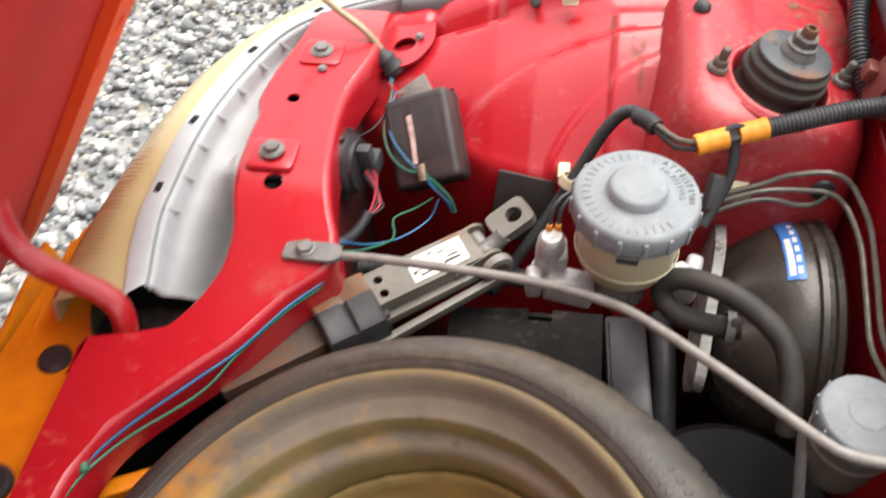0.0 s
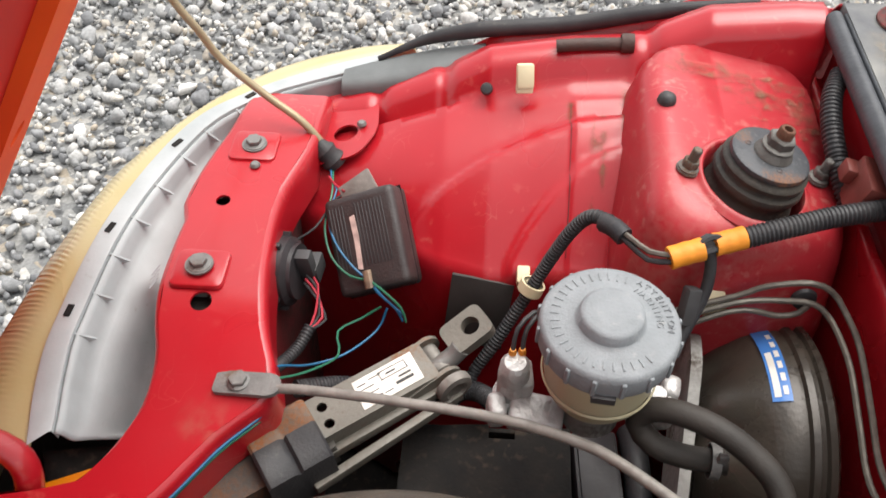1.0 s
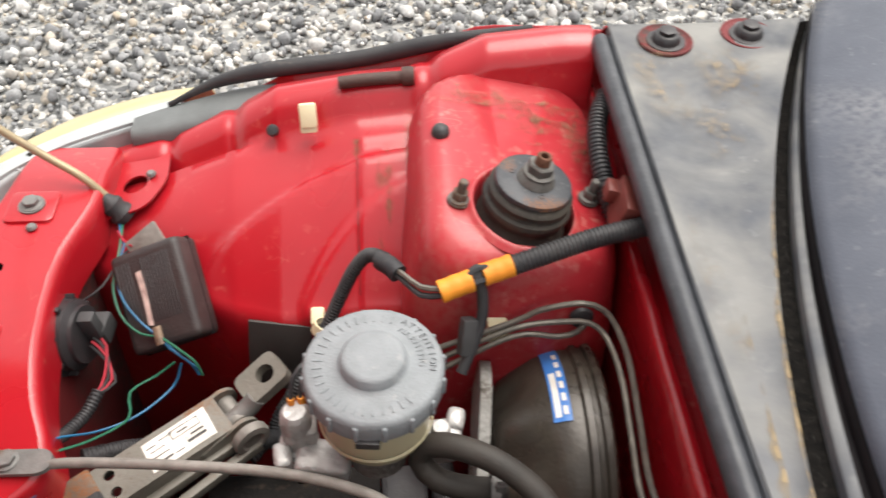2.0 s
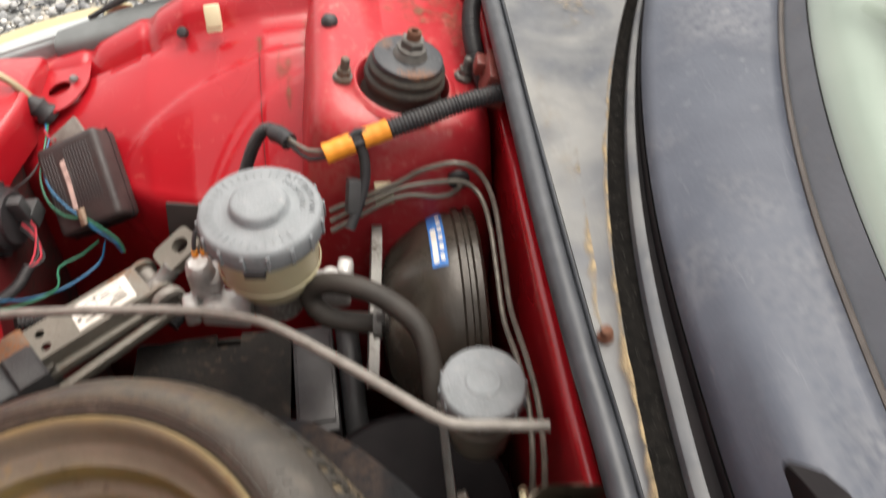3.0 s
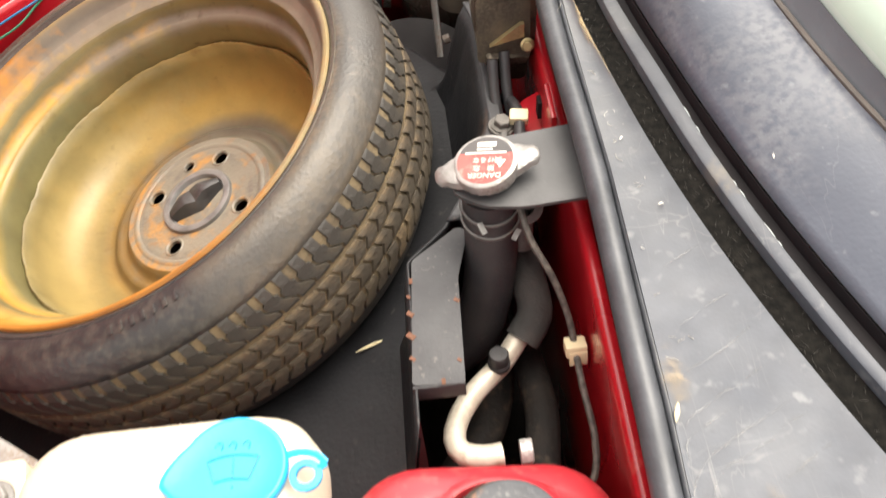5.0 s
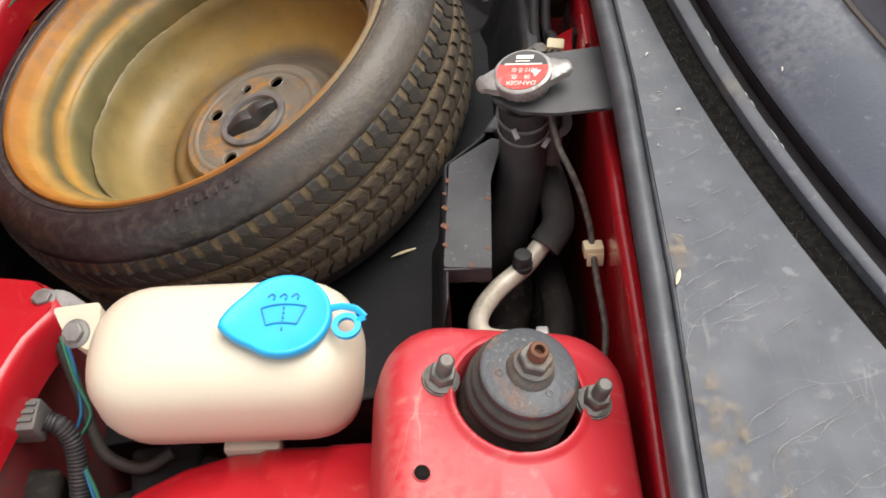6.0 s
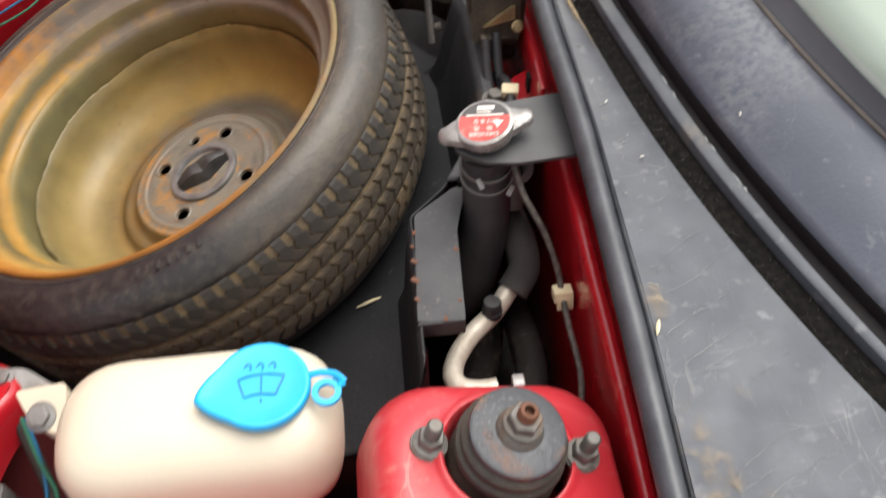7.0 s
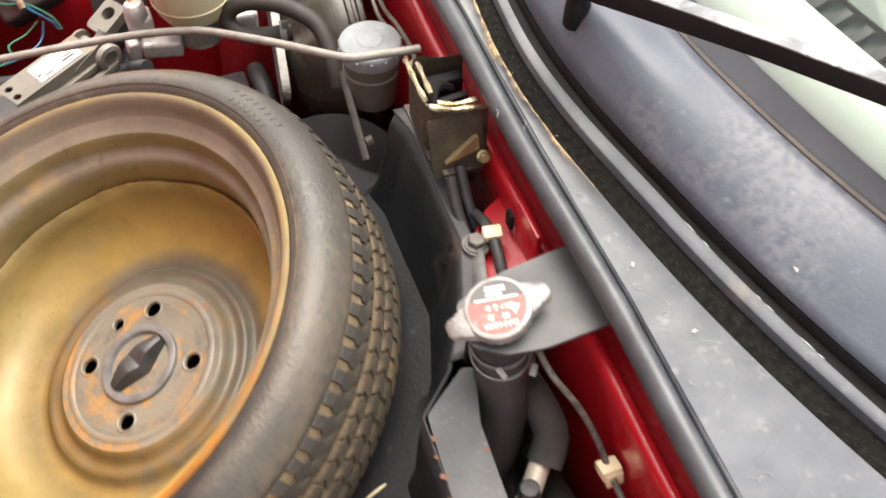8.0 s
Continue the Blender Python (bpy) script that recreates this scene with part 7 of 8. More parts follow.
# ---- control box on the far inner fender ----
ctrl = thing("control_box", (-0.27, 0.40, 0.58), "brownish black ribbed plastic control box with a torn sticker", "control box")
ex, ey = Vector((0.90, 0.02, 0.40)).normalized(), Vector((-0.27, 0.79, 0.55))
ez = ex.cross(ey).normalized()
ey = ez.cross(ex)
KM = Matrix((ex, ey, ez)).transposed().to_4x4()
KM.translation = (-0.280, 0.402, 0.588)
bm = B()
box(bm, (0.060, 0.078, 0.030), KM @ pose(0, 0, -0.004), 0.006, 3)
part("case", bm, mat("brownish_black_plastic", (0.030, 0.023, 0.023), (0.043, 0.034, 0.033), 0.45, scale=50, bump=0.25, bump_scale=500, grime=(0.10, 0.085, 0.07), grime_at=0.74), ctrl)
for k in list(range(-9, -4)) + list(range(-1, 8)):
    bm = B()
    box(bm, (0.0009, 0.050, 0.0009), KM @ pose(k * 0.0028, 0.006, 0.0110), 0.0003, 1)
    part("case_rib", bm, RUBBER, ctrl)
bm = B()
box(bm, (0.0605, 0.0785, 0.0012), KM @ pose(0, 0, -0.008), 0.0005)
part("case_seam", bm, GLOSSBLACK, ctrl)
bm = B()
plate(bm, [(-0.0095, -0.020), (-0.0055, -0.021), (-0.004, 0.005), (-0.0045, 0.022), (-0.009, 0.021), (-0.0085, 0.002)], KM @ pose(0, 0, 0.0114), 0.0004)
part("torn_sticker", bm, PINKLAB, ctrl, "torn pinkish sticker")
bm = B()
box(bm, (0.030, 0.018, 0.004), KM @ pose(-0.004, 0.045, -0.004, 0, 0, 18), 0.001)
part("mounting_tab", bm, RODGREY, ctrl)
plate_t = thing("dark_plate", (-0.195, 0.38, 0.54), "plain dark grey square plate fixed to the red sheet", "plate")
bm = B()
box(bm, (0.049, 0.003, 0.066), pose(-0.194, 0.3745, 0.5425, -14, 4, -7), 0.001)
part("sheet", bm, mat("dark_grey_pad", (0.040, 0.036, 0.034), (0.050, 0.045, 0.042), 0.6, bump=0.1), plate_t)

loom = thing("wire_bundle", (-0.30, 0.40, 0.58), "loose blue and green wires with a taped joint", "wires")
TIE = KM @ Vector((-0.002, -0.030, 0.0145))
runs = [(BLUEWIRE, [(-0.323, 0.474, 0.600), (-0.318, 0.455, 0.598), (-0.312, 0.442, 0.603), KM @ Vector((-0.030, 0.028, 0.004)), KM @ Vector((-0.024, 0.004, 0.013)), KM @ Vector((-0.012, -0.018, 0.015)), TIE]),
        (GREENWIRE, [(-0.320, 0.470, 0.598), (-0.316, 0.440, 0.600), KM @ Vector((-0.034, 0.020, 0.006)), KM @ Vector((-0.030, -0.006, 0.012)), KM @ Vector((-0.016, -0.024, 0.015)), TIE]),
        (REDWIRE, [(-0.322, 0.462, 0.598), (-0.314, 0.448, 0.602), (-0.305, 0.438, 0.606)]),
        (BLUEWIRE, [TIE, KM @ Vector((0.004, -0.042, 0.014)), KM @ Vector((0.012, -0.056, 0.006)), KM @ Vector((0.013, -0.066, 0.0))]),
        (GREENWIRE, [TIE, KM @ Vector((0.008, -0.040, 0.016)), KM @ Vector((0.017, -0.056, 0.008)), KM @ Vector((0.016, -0.067, 0.001))]),
        (BLUEWIRE, [TIE, KM @ Vector((0.006, -0.045, 0.012)), KM @ Vector((0.016, -0.062, 0.003))]),
        (GREENWIRE, [KM @ Vector((0.002, -0.052, 0.010)), (-0.282, 0.350, 0.558), (-0.298, 0.335, 0.560), (-0.294, 0.312, 0.562), (-0.312, 0.290, 0.572), (-0.330, 0.272, 0.588)]),
        (BLUEWIRE, [KM @ Vector((0.006, -0.054, 0.008)), (-0.270, 0.344, 0.552), (-0.290, 0.318, 0.556), (-0.312, 0.300, 0.566), (-0.330, 0.284, 0.586), (-0.334, 0.270, 0.594)]),
        (RUBBER, [(-0.342, 0.40, 0.585), (-0.325, 0.41, 0.592), (-0.312, 0.435, 0.60), (-0.300, 0.44, 0.604)])]
for mt, pts in runs:
    bm = B()
    tube(bm, pts, 0.00095, 6)
    part("wire", bm, mt, loom)
bm = B()
tube(bm, [TIE - ey * -0.007, TIE, TIE - ey * 0.007], 0.0042, 10, flat=0.7)
part("taped_joint", bm, mat("brittle_brown_tape", (0.30, 0.21, 0.14), (0.16, 0.11, 0.08), 0.6, scale=120, bump=0.4), loom, "brittle taped joint")
edge = thing("edge_wires", (-0.40, 0.17, 0.57), "blue and green wires running along the red support's edge", "wires")
for k, mt in enumerate((BLUEWIRE, GREENWIRE)):
    bm = B()
    tube(bm, [(-0.330, 0.276, 0.594), (-0.327, 0.250, 0.590 - 0.004 * k), (-0.354, 0.219, 0.5855 - 0.003 * k), (-0.381, 0.182, 0.580 - 0.003 * k), (-0.405 + 0.004 * k, 0.156 - 0.004 * k, 0.578 - 0.008 * k), (-0.447 + 0.003 * k, 0.110, 0.573 - 0.006 * k), (-0.466 + 0.002 * k, 0.07, 0.571), (-0.474, 0.03, 0.566)], 0.0011, 6)
    part("wire", bm, mt, edge)
bm = B()
tube(bm, [(-0.462, 0.095, 0.575), (-0.459, 0.090, 0.574), (-0.456, 0.086, 0.573)], 0.0032, 8)
part("tape_wrap", bm, GREENWIRE, edge)

# ---- jack ----
jack = thing("scissor_jack", (-0.30, 0.24, 0.53), "rust-speckled grey scissor jack strapped in the bay", "jack")
JA, JB = Vector((-0.410, 0.174, 0.545)), Vector((-0.216, 0.314, 0.556))
jd = (JB - JA).normalized()
js = jd.cross(Vector((0, 0, 1))).normalized()
ju = js.cross(jd)
JL = (JB - JA).length


def jm(s, side=0.0, up=0.0):
    m = Matrix((jd, -js, ju)).transposed().to_4x4()
    m.translation = JA + jd * s + js * side + ju * up
    return m


def channel(length, w, h, t, m, holes=()):
    bm = B()
    plate(bm, round_outline([(-length / 2, -w / 2), (length / 2, -w / 2), (length / 2, w / 2), (-length / 2, w / 2)], 0.003, 2), m, t, holes)
    for s in (-1, 1):
        box(bm, (length, t, h), m @ pose(0, s * (w / 2 - t / 2), -h / 2), 0.0008)
    return bm


part("base_channel", channel(0.135, 0.036, 0.020, 0.0025, jm(0.075, 0.0, 0.002), [(0.040, -0.008, 0.0035), (0.048, 0.006, 0.0035)]), mat("rusting_grey_jack_paint", (0.085, 0.078, 0.069), (0.050, 0.044, 0.038), 0.55, metal=0.15, scale=25, amount=1.0, dirt=(0.16, 0.070, 0.032), dirt_at=0.56, dirt_scale=16, bump=0.25, grime=(0.06, 0.05, 0.04), grime_at=0.60), jack, "rusting grey lower channel")
part("upper_arm", channel(0.094, 0.033, 0.013, 0.0022, jm(0.182, -0.004, 0.010), [(-0.036, 0.006, 0.0038), (-0.037, -0.008, 0.0038)]), JACKPAINT, jack)
# the arm's end forks into two rounded cheeks round a pin
for side in (-0.0175, 0.0135):
    bm = B()
    o = [(-0.032, -0.013), (0.0, -0.0125)] + [(0.0125 * math.sin(a), -0.0125 * math.cos(a)) for a in (math.pi * k / 12 for k in range(1, 12))] + [(0.0, 0.0125), (-0.032, 0.004)]
    plate(bm, o, axis(JA + jd * (JL - 0.006) + js * (side - 0.003) + ju * 0.001, js, jd), 0.003)
    part("fork_cheek", bm, JACKPAINT, jack)
for k, (a, b, z0, z1) in enumerate(((0.014, 0.016, -0.008, -0.002), (0.022, 0.030, -0.016, -0.006))):
    bm = B()
    p, q = JA + jd * 0.118 + js * b + ju * z0, JA + jd * 0.240 + js * a + ju * z1
    m = axis((p + q) / 2, ju, q - p)
    box(bm, ((q - p).length, 0.0065, 0.009), m, 0.0015)
    part("lower_arm", bm, JACKPAINT, jack)
bm = B()
plate(bm, [(-0.026, -0.0125), (0.022, -0.0125), (0.024, 0.012), (-0.024, 0.0115)], jm(0.196, -0.004, 0.0125), 0.0004)
sticker = part("sticker", bm, WHITE, jack, "worn white instruction sticker")
for x, y, w, h in ((-0.019, 0.006, 0.007, 0.0008), (-0.016, 0.002, 0.011, 0.0006), (-0.015, -0.003, 0.012, 0.0006), (-0.008, 0.0075, 0.010, 0.0006), (0.006, 0.0085, 0.022, 0.0005), (0.006, 0.0020, 0.022, 0.0005), (-0.0045, 0.005, 0.0006, 0.006), (0.0165, 0.005, 0.0006, 0.006), (0.004, 0.005, 0.008, 0.0012), (0.012, -0.002, 0.010, 0.0014), (0.010, -0.006, 0.014, 0.0022), (-0.014, -0.008, 0.010, 0.0016), (-0.004, -0.0085, 0.007, 0.0007), (-0.022, -0.004, 0.003, 0.003)):
    bm = B()
    box(bm, (w, h, 0.0003), jm(0.196 + x, -0.004 - y, 0.0131), 0)
    part("printed_bar", bm, INK, sticker)
bm = B()
lathe(bm, [(0, -0.024), (0.0080, -0.024), (0.0080, -0.020), (0.0068, -0.019), (0.0068, -0.002), (0.0085, -0.001), (0.0085, 0.006), (0.0068, 0.007), (0.0068, 0.0165), (0.0135, 0.0170), (0.0140, 0.0205), (0.0130, 0.0235), (0.0085, 0.0245), (0.0070, 0.0225), (0, 0.0220)], axis(JA + jd * (JL - 0.004), js), 28)
part("pivot_pin", bm, RODGREY, jack, "grey pin with a round boss")
bm = B()
tube(bm, [JB - jd * 0.01, JB + jd * 0.006 + ju * 0.004, JB + jd * 0.014 + ju * 0.010], 0.0075, 12)
part("screw_neck", bm, STEEL, jack, "rusty screw neck")
bm = B()
em = Matrix((jd, -js, ju)).transposed().to_4x4() @ pose(0, 0, 0, 0, -18, 0)
em.translation = Vector((-0.199, 0.336, 0.5705))
plate(bm, round_outline([(-0.020, -0.0135), (0.016, -0.0135), (0.016, 0.0135), (-0.020, 0.0135)], 0.007), em @ pose(0, 0, -0.005), 0.010, [(0.002, 0, 0.0072)])
part("eye", bm, JACKPAINT, jack, "grey eye with a round hole")
bm = B()
tube(bm, [JA - jd * 0.006, JA + jd * 0.010, JA + jd * 0.016], 0.0115, 14)
part("end_knob", bm, RUBBER, jack, "black end boot")
clampt = thing("jack_clamp", (-0.33, 0.23, 0.54), "rusty steel clamp with a black rubber strap over the jack", "clamp")
for s0, w in ((0.1135, 0.047),):
    bm = B()
    pts = [(-0.026, -0.018), (-0.026, 0.008), (-0.020, 0.016), (0.0, 0.017)]
    rings = []
    for x in (-w / 2, -w / 2 + 0.002, -0.006, -0.0015, 0.0015, 0.007, w / 2 - 0.002, w / 2):
        lift = -0.0012 if abs(x) < 0.002 else 0.0018 if abs(x) < w / 2 - 0.001 else 0
        rings.append([jm(s0 + x) @ Vector((0, -y, z + lift)) for y, z in pts + [(p[0], p[1] - 0.003) for p in pts[::-1]]])
    loft(bm, rings, True, True)
    part("steel_band", bm, RUSTY, clampt, "rusty steel band")
    bm = B()
    pts = [(0.0, 0.0175), (0.016, 0.0165), (0.026, 0.010), (0.029, -0.004), (0.028, -0.022)]
    rings = []
    for x in (-w / 2, -w / 2 + 0.002, -0.004, -0.0005, 0.002, w / 2 - 0.002, w / 2):
        lift = -0.001 if x == -0.0005 else 0.0022 if abs(x) < w / 2 - 0.001 else 0
        rings.append([jm(s0 + x) @ Vector((0, -y, z + lift)) for y, z in pts + [(p[0], p[1] - 0.004) for p in pts[::-1]]])
    loft(bm, rings, True, True)
    part("rubber_strap", bm, RUBBER, clampt, "black rubber strap")

# ---- far wiring harness and pipes ----
harness = thing("wiring_harness", (-0.05, 0.34, 0.67), "black corrugated wiring harness with orange tape", "harness")
bm = B()
tube(bm, [(0.066, 0.360, 0.694), (0.03, 0.354, 0.690), (0.0, 0.347, 0.685), (-0.028, 0.341, 0.679)], 0.0068, 14, rib=0.0004, pitch=0.0028)
part("conduit", bm, RUBBER, harness)
for pts in ([(-0.026, 0.3415, 0.680), (-0.036, 0.339, 0.678), (-0.046, 0.336, 0.677)], [(-0.053, 0.333, 0.676), (-0.064, 0.330, 0.674), (-0.074, 0.327, 0.672)]):
    bm = B()
    tube(bm, pts, lambda q: 0.0076 + 0.00018 * math.sin(q * 700), 14, step=0.0015)
    part("orange_tape", bm, TAPE, harness, "orange tape wrap")
for k in range(4):
    bm = B()
    o = Vector((0, 0.003 * math.cos(k * 1.57), 0.003 * math.sin(k * 1.57)))
    tube(bm, [Vector((-0.043, 0.337, 0.678)) + o * 1.6, Vector((-0.050, 0.335, 0.679)) + o * 2, Vector((-0.056, 0.332, 0.676)) + o * 1.6], 0.0022, 6)
    part("wire", bm, RUBBER, harness)
    bm = B()
    tube(bm, [Vector((-0.073, 0.327, 0.672)) + o, Vector((-0.086, 0.332, 0.668)) + o * 1.3, Vector((-0.098, 0.345, 0.668)) + o, Vector((-0.108, 0.358, 0.666)) + o * 0.7], 0.0018, 6)
    part("wire", bm, (RUBBER, PIPE, RUBBER, HOSE)[k], harness)
bm = B()
tube(bm, [(-0.100, 0.348, 0.667), (-0.106, 0.356, 0.667), (-0.112, 0.364, 0.663)], 0.0068, 10)
part("black_tape", bm, RUBBER, harness)
bm = B()
tube(bm, [(-0.108, 0.362, 0.666), (-0.120, 0.372, 0.660), (-0.131, 0.374, 0.643), (-0.142, 0.372, 0.617), (-0.152, 0.366, 0.595), (-0.164, 0.356, 0.573), (-0.180, 0.340, 0.548), (-0.194, 0.326, 0.530), (-0.198, 0.312, 0.522)], 0.0048, 12, rib=0.0004, pitch=0.0028)
part("conduit", bm, RUBBER, harness)
bm = B()
tube(bm, [(-0.050, 0.334, 0.680), (-0.046, 0.330, 0.667), (-0.046, 0.322, 0.650), (-0.052, 0.312, 0.634), (-0.06, 0.300, 0.62)], 0.0040, 10)
part("branch", bm, RUBBER, harness)
bm = B()
box(bm, (0.010, 0.010, 0.026), pose(-0.056, 0.315, 0.640, -28, 14, 12), 0.002)
part("branch_connector", bm, CONNECT, harness)
bm = B()
tube(bm, [(-0.215, 0.300, 0.520), (-0.205, 0.312, 0.522), (-0.190, 0.312, 0.524), (-0.176, 0.296, 0.535)], 0.0075, 10, rib=0.0004, pitch=0.0028)
tube(bm, [(-0.32, 0.283, 0.560), (-0.29, 0.298, 0.545), (-0.25, 0.305, 0.53), (-0.21, 0.305, 0.522)], 0.0065, 10, rib=0.0004, pitch=0.0028)
part("lower_conduit", bm, RUBBER, harness)
hclip = thing("harness_clip", (-0.158, 0.375, 0.58), "ivory plastic clip holding the harness", "clip")
bm = B()
lathe(bm, [(0.0078, -0.004), (0.0096, -0.004), (0.0096, 0.004), (0.0078, 0.004)], axis((-0.155, 0.364, 0.590), (0.35, 0.3, 0.9)), 20)
box(bm, (0.010, 0.014, 0.010), pose(-0.161, 0.377, 0.587, 20, 0, 0), 0.002)
part("clip_ring", bm, WHITECLIP, hclip)
pipes = thing("brake_pipes", (0.02, 0.33, 0.62), "thin greenish steel brake pipes in an ivory holder", "pipes")
for k, pts in enumerate(([(-0.075, 0.322, 0.618), (-0.022, 0.329, 0.6361), (-0.0044, 0.330, 0.6465), (0.0213, 0.328, 0.6545), (0.0364, 0.326, 0.6490), (0.045, 0.318, 0.641), (0.048, 0.290, 0.640), (0.048, 0.250, 0.631), (0.048, 0.213, 0.622), (0.0495, 0.165, 0.634), (0.050, 0.130, 0.638), (0.049, 0.100, 0.630), (0.047, 0.075, 0.61)],
                          [(-0.075, 0.317, 0.612), (-0.022, 0.326, 0.6325), (0.0128, 0.327, 0.6365), (0.028, 0.325, 0.6369), (0.0370, 0.320, 0.6329), (0.042, 0.308, 0.630), (0.0435, 0.280, 0.630), (0.0435, 0.245, 0.621), (0.0435, 0.210, 0.613), (0.045, 0.168, 0.626), (0.0455, 0.135, 0.630), (0.044, 0.105, 0.620), (0.042, 0.085, 0.60)],
                          [(-0.075, 0.312, 0.606), (-0.0226, 0.324, 0.6261), (0.0086, 0.325, 0.6225), (0.022, 0.326, 0.6256), (0.0288, 0.330, 0.631)])):
    bm = B()
    tube(bm, pts, 0.0021, 8)
    part("pipe", bm, PIPE, pipes)
bm = B()
box(bm, (0.014, 0.022, 0.015), pose(-0.033, 0.337, 0.6215, 38, 0, 8), 0.0015)
part("pipe_holder", bm, WHITECLIP, pipes, "ivory pipe holder")
bm = B()
lathe(bm, [(0, 0.002), (0.005, 0.002), (0.008, 0.0005), (0.009, -0.002)], axis((0.026, 0.3335, 0.630), (0, -1, 0.15)), 24)
part("grommet", bm, RUBBER, pipes, "black grommet")
corner = thing("corner_conduit", (0.052, 0.43, 0.68), "black corrugated conduit at the cowl's corner", "conduit")
bm = B()
tube(bm, [(0.062, 0.49, 0.702), (0.051, 0.465, 0.700), (0.047, 0.435, 0.692), (0.050, 0.405, 0.680), (0.056, 0.385, 0.668)], 0.0070, 14, rib=0.0006, pitch=0.0034)
part("conduit", bm, RUBBER, corner)
fuse = thing("fuse_box", (0.055, 0.385, 0.655), "reddish brown plastic block beside the cowl", "fuse box")
bm = B()
box(bm, (0.018, 0.034, 0.030), pose(0.058, 0.382, 0.688, 0, 14, -6), 0.002)
box(bm, (0.010, 0.014, 0.012), pose(0.049, 0.396, 0.692, 0, 14, -6), 0.002)
part("block", bm, mat("brown_red_plastic", (0.19, 0.045, 0.035), (0.14, 0.035, 0.028), 0.4, bump=0.1, grime=(0.2, 0.12, 0.08), grime_at=0.7), fuse)
clipw = thing("white_clip", (-0.167, 0.51, 0.67), "ivory white plastic clip on the red rail", "clip")
bm = B()
box(bm, (0.0135, 0.010, 0.019), pose(-0.167, 0.512, 0.671, -30, 0, 6), 0.002)
box(bm, (0.0135, 0.008, 0.008), pose(-0.167, 0.508, 0.662, -30, 0, 6), 0.002)
part("clip_body", bm, WHITECLIP, clipw)
knobt = thing("black_stud", (-0.196, 0.512, 0.655), "small black rubber stop on the red rail", "stop")
bm = B()
lathe(bm, [(0, 0.010), (0.004, 0.009), (0.0052, 0.005), (0.0040, 0.003), (0.0048, 0.0)], axis((-0.197, 0.520, 0.650), (0, -0.75, 0.65)), 14)
part("stop", bm, RUBBER, knobt)
pin = thing("rail_pin", (-0.11, 0.545, 0.68), "dirty brown hinge pin lying along the red rail", "pin")
bm = B()
tube(bm, [(-0.143, 0.540, 0.681), (-0.12, 0.5405, 0.6835), (-0.092, 0.541, 0.685)], 0.0052, 12)
lathe(bm, [(0, -0.005), (0.0075, -0.005), (0.008, 0.0), (0.0075, 0.005), (0, 0.005)], axis((-0.087, 0.541, 0.686), (1, 0, 0.05)), 16)
part("pin_shaft", bm, mat("brown_grease", (0.08, 0.035, 0.028), (0.05, 0.03, 0.024), 0.6, bump=0.3), pin)
bm = B()
box(bm, (0.036, 0.004, 0.020), pose(0.010, 0.5275, 0.674, -8, 0, 0), 0.0012)
part("rail_patch", bm, RED, body)

# ---- washer tank ----
TANK_UP = 0.012
tank = thing("washer_tank", (-0.19, -0.345, 0.56), "milky white washer fluid tank with a bright blue cap", "washer tank")
bm = B()


def tank_ring(z, inset, r):
    o = round_outline([(-0.279 + inset, -0.386 + inset), (-0.101 - inset * 0.8, -0.386 + inset), (-0.101 - inset * 0.8, -0.292 - inset), (-0.277 + inset, -0.292 - inset)], [r + 0.012, r, r, r + 0.010], 9)
    return [Vector((-0.19 + (p.x + 0.19) * 0.98, p.y, z + TANK_UP - 0.02 * max(0, -0.23 - p.x))) for p in o]


rings = [tank_ring(0.570, 0.030, 0.02), tank_ring(0.5715, 0.020, 0.026), tank_ring(0.576, 0.010, 0.032), tank_ring(0.585, 0.003, 0.036), tank_ring(0.60, 0.0, 0.038), tank_ring(0.6065, -0.0006, 0.042), tank_ring(0.613, 0.0, 0.042), tank_ring(0.630, 0.0015, 0.042),
         tank_ring(0.641, 0.006, 0.040), tank_ring(0.648, 0.0125, 0.037), tank_ring(0.6525, 0.0205, 0.032), tank_ring(0.6545, 0.030, 0.024), tank_ring(0.655, 0.040, 0.014)]
loft(bm, rings, True, True)
part("tank_body", bm, TANK, tank, sharp=70)
bm = B()
plate(bm, round_outline([(-0.301, -0.311), (-0.268, -0.310), (-0.268, -0.340), (-0.277, -0.338), (-0.291, -0.328)], 0.004), Matrix.Identity(4), 0.012, dish=lambda x, y: 0.628 + TANK_UP * 0.5 + 0.35 * (y + 0.335) + 0.10 * (x + 0.28))
part("ear", bm, TANK, tank, "white mounting ear")
bm = B()
em2 = axis((-0.283, -0.328, 0.6480), (-0.1, -0.35, 1))
lathe(bm, [(0, 0.001), (0.0095, 0.001), (0.0095, 0)], em2, 20)
hexnut(bm, em2, 0.0068, 0.006, flange=0.0085)
part("ear_bolt", bm, STEEL, tank, "dull bolt in the ear")
bm = B()
box(bm, (0.038, 0.010, 0.016), pose(-0.180, -0.378, 0.575), 0.003)
part("lower_tab", bm, TANK, tank)
bm = B()
lathe(bm, [(0.024, 0.652), (0.024, 0.6705)], pose(-0.144, -0.336, 0), 32)
part("filler_neck", bm, TANK, tank)
bm = B()
o = []
for k in range(64):
    a = 2 * math.pi * k / 64
    r = 0.0285
    d = abs((a - math.radians(190) + math.pi) % (2 * math.pi) - math.pi)
    if d < radians(42):
        r = 0.0285 + 0.0115 * (1 - d / radians(42)) ** 1.35
    o.append(Vector((r * math.cos(a), r * math.sin(a))))
capm = pose(-0.1445, -0.3365, 0.6695, -2, 2, 0)
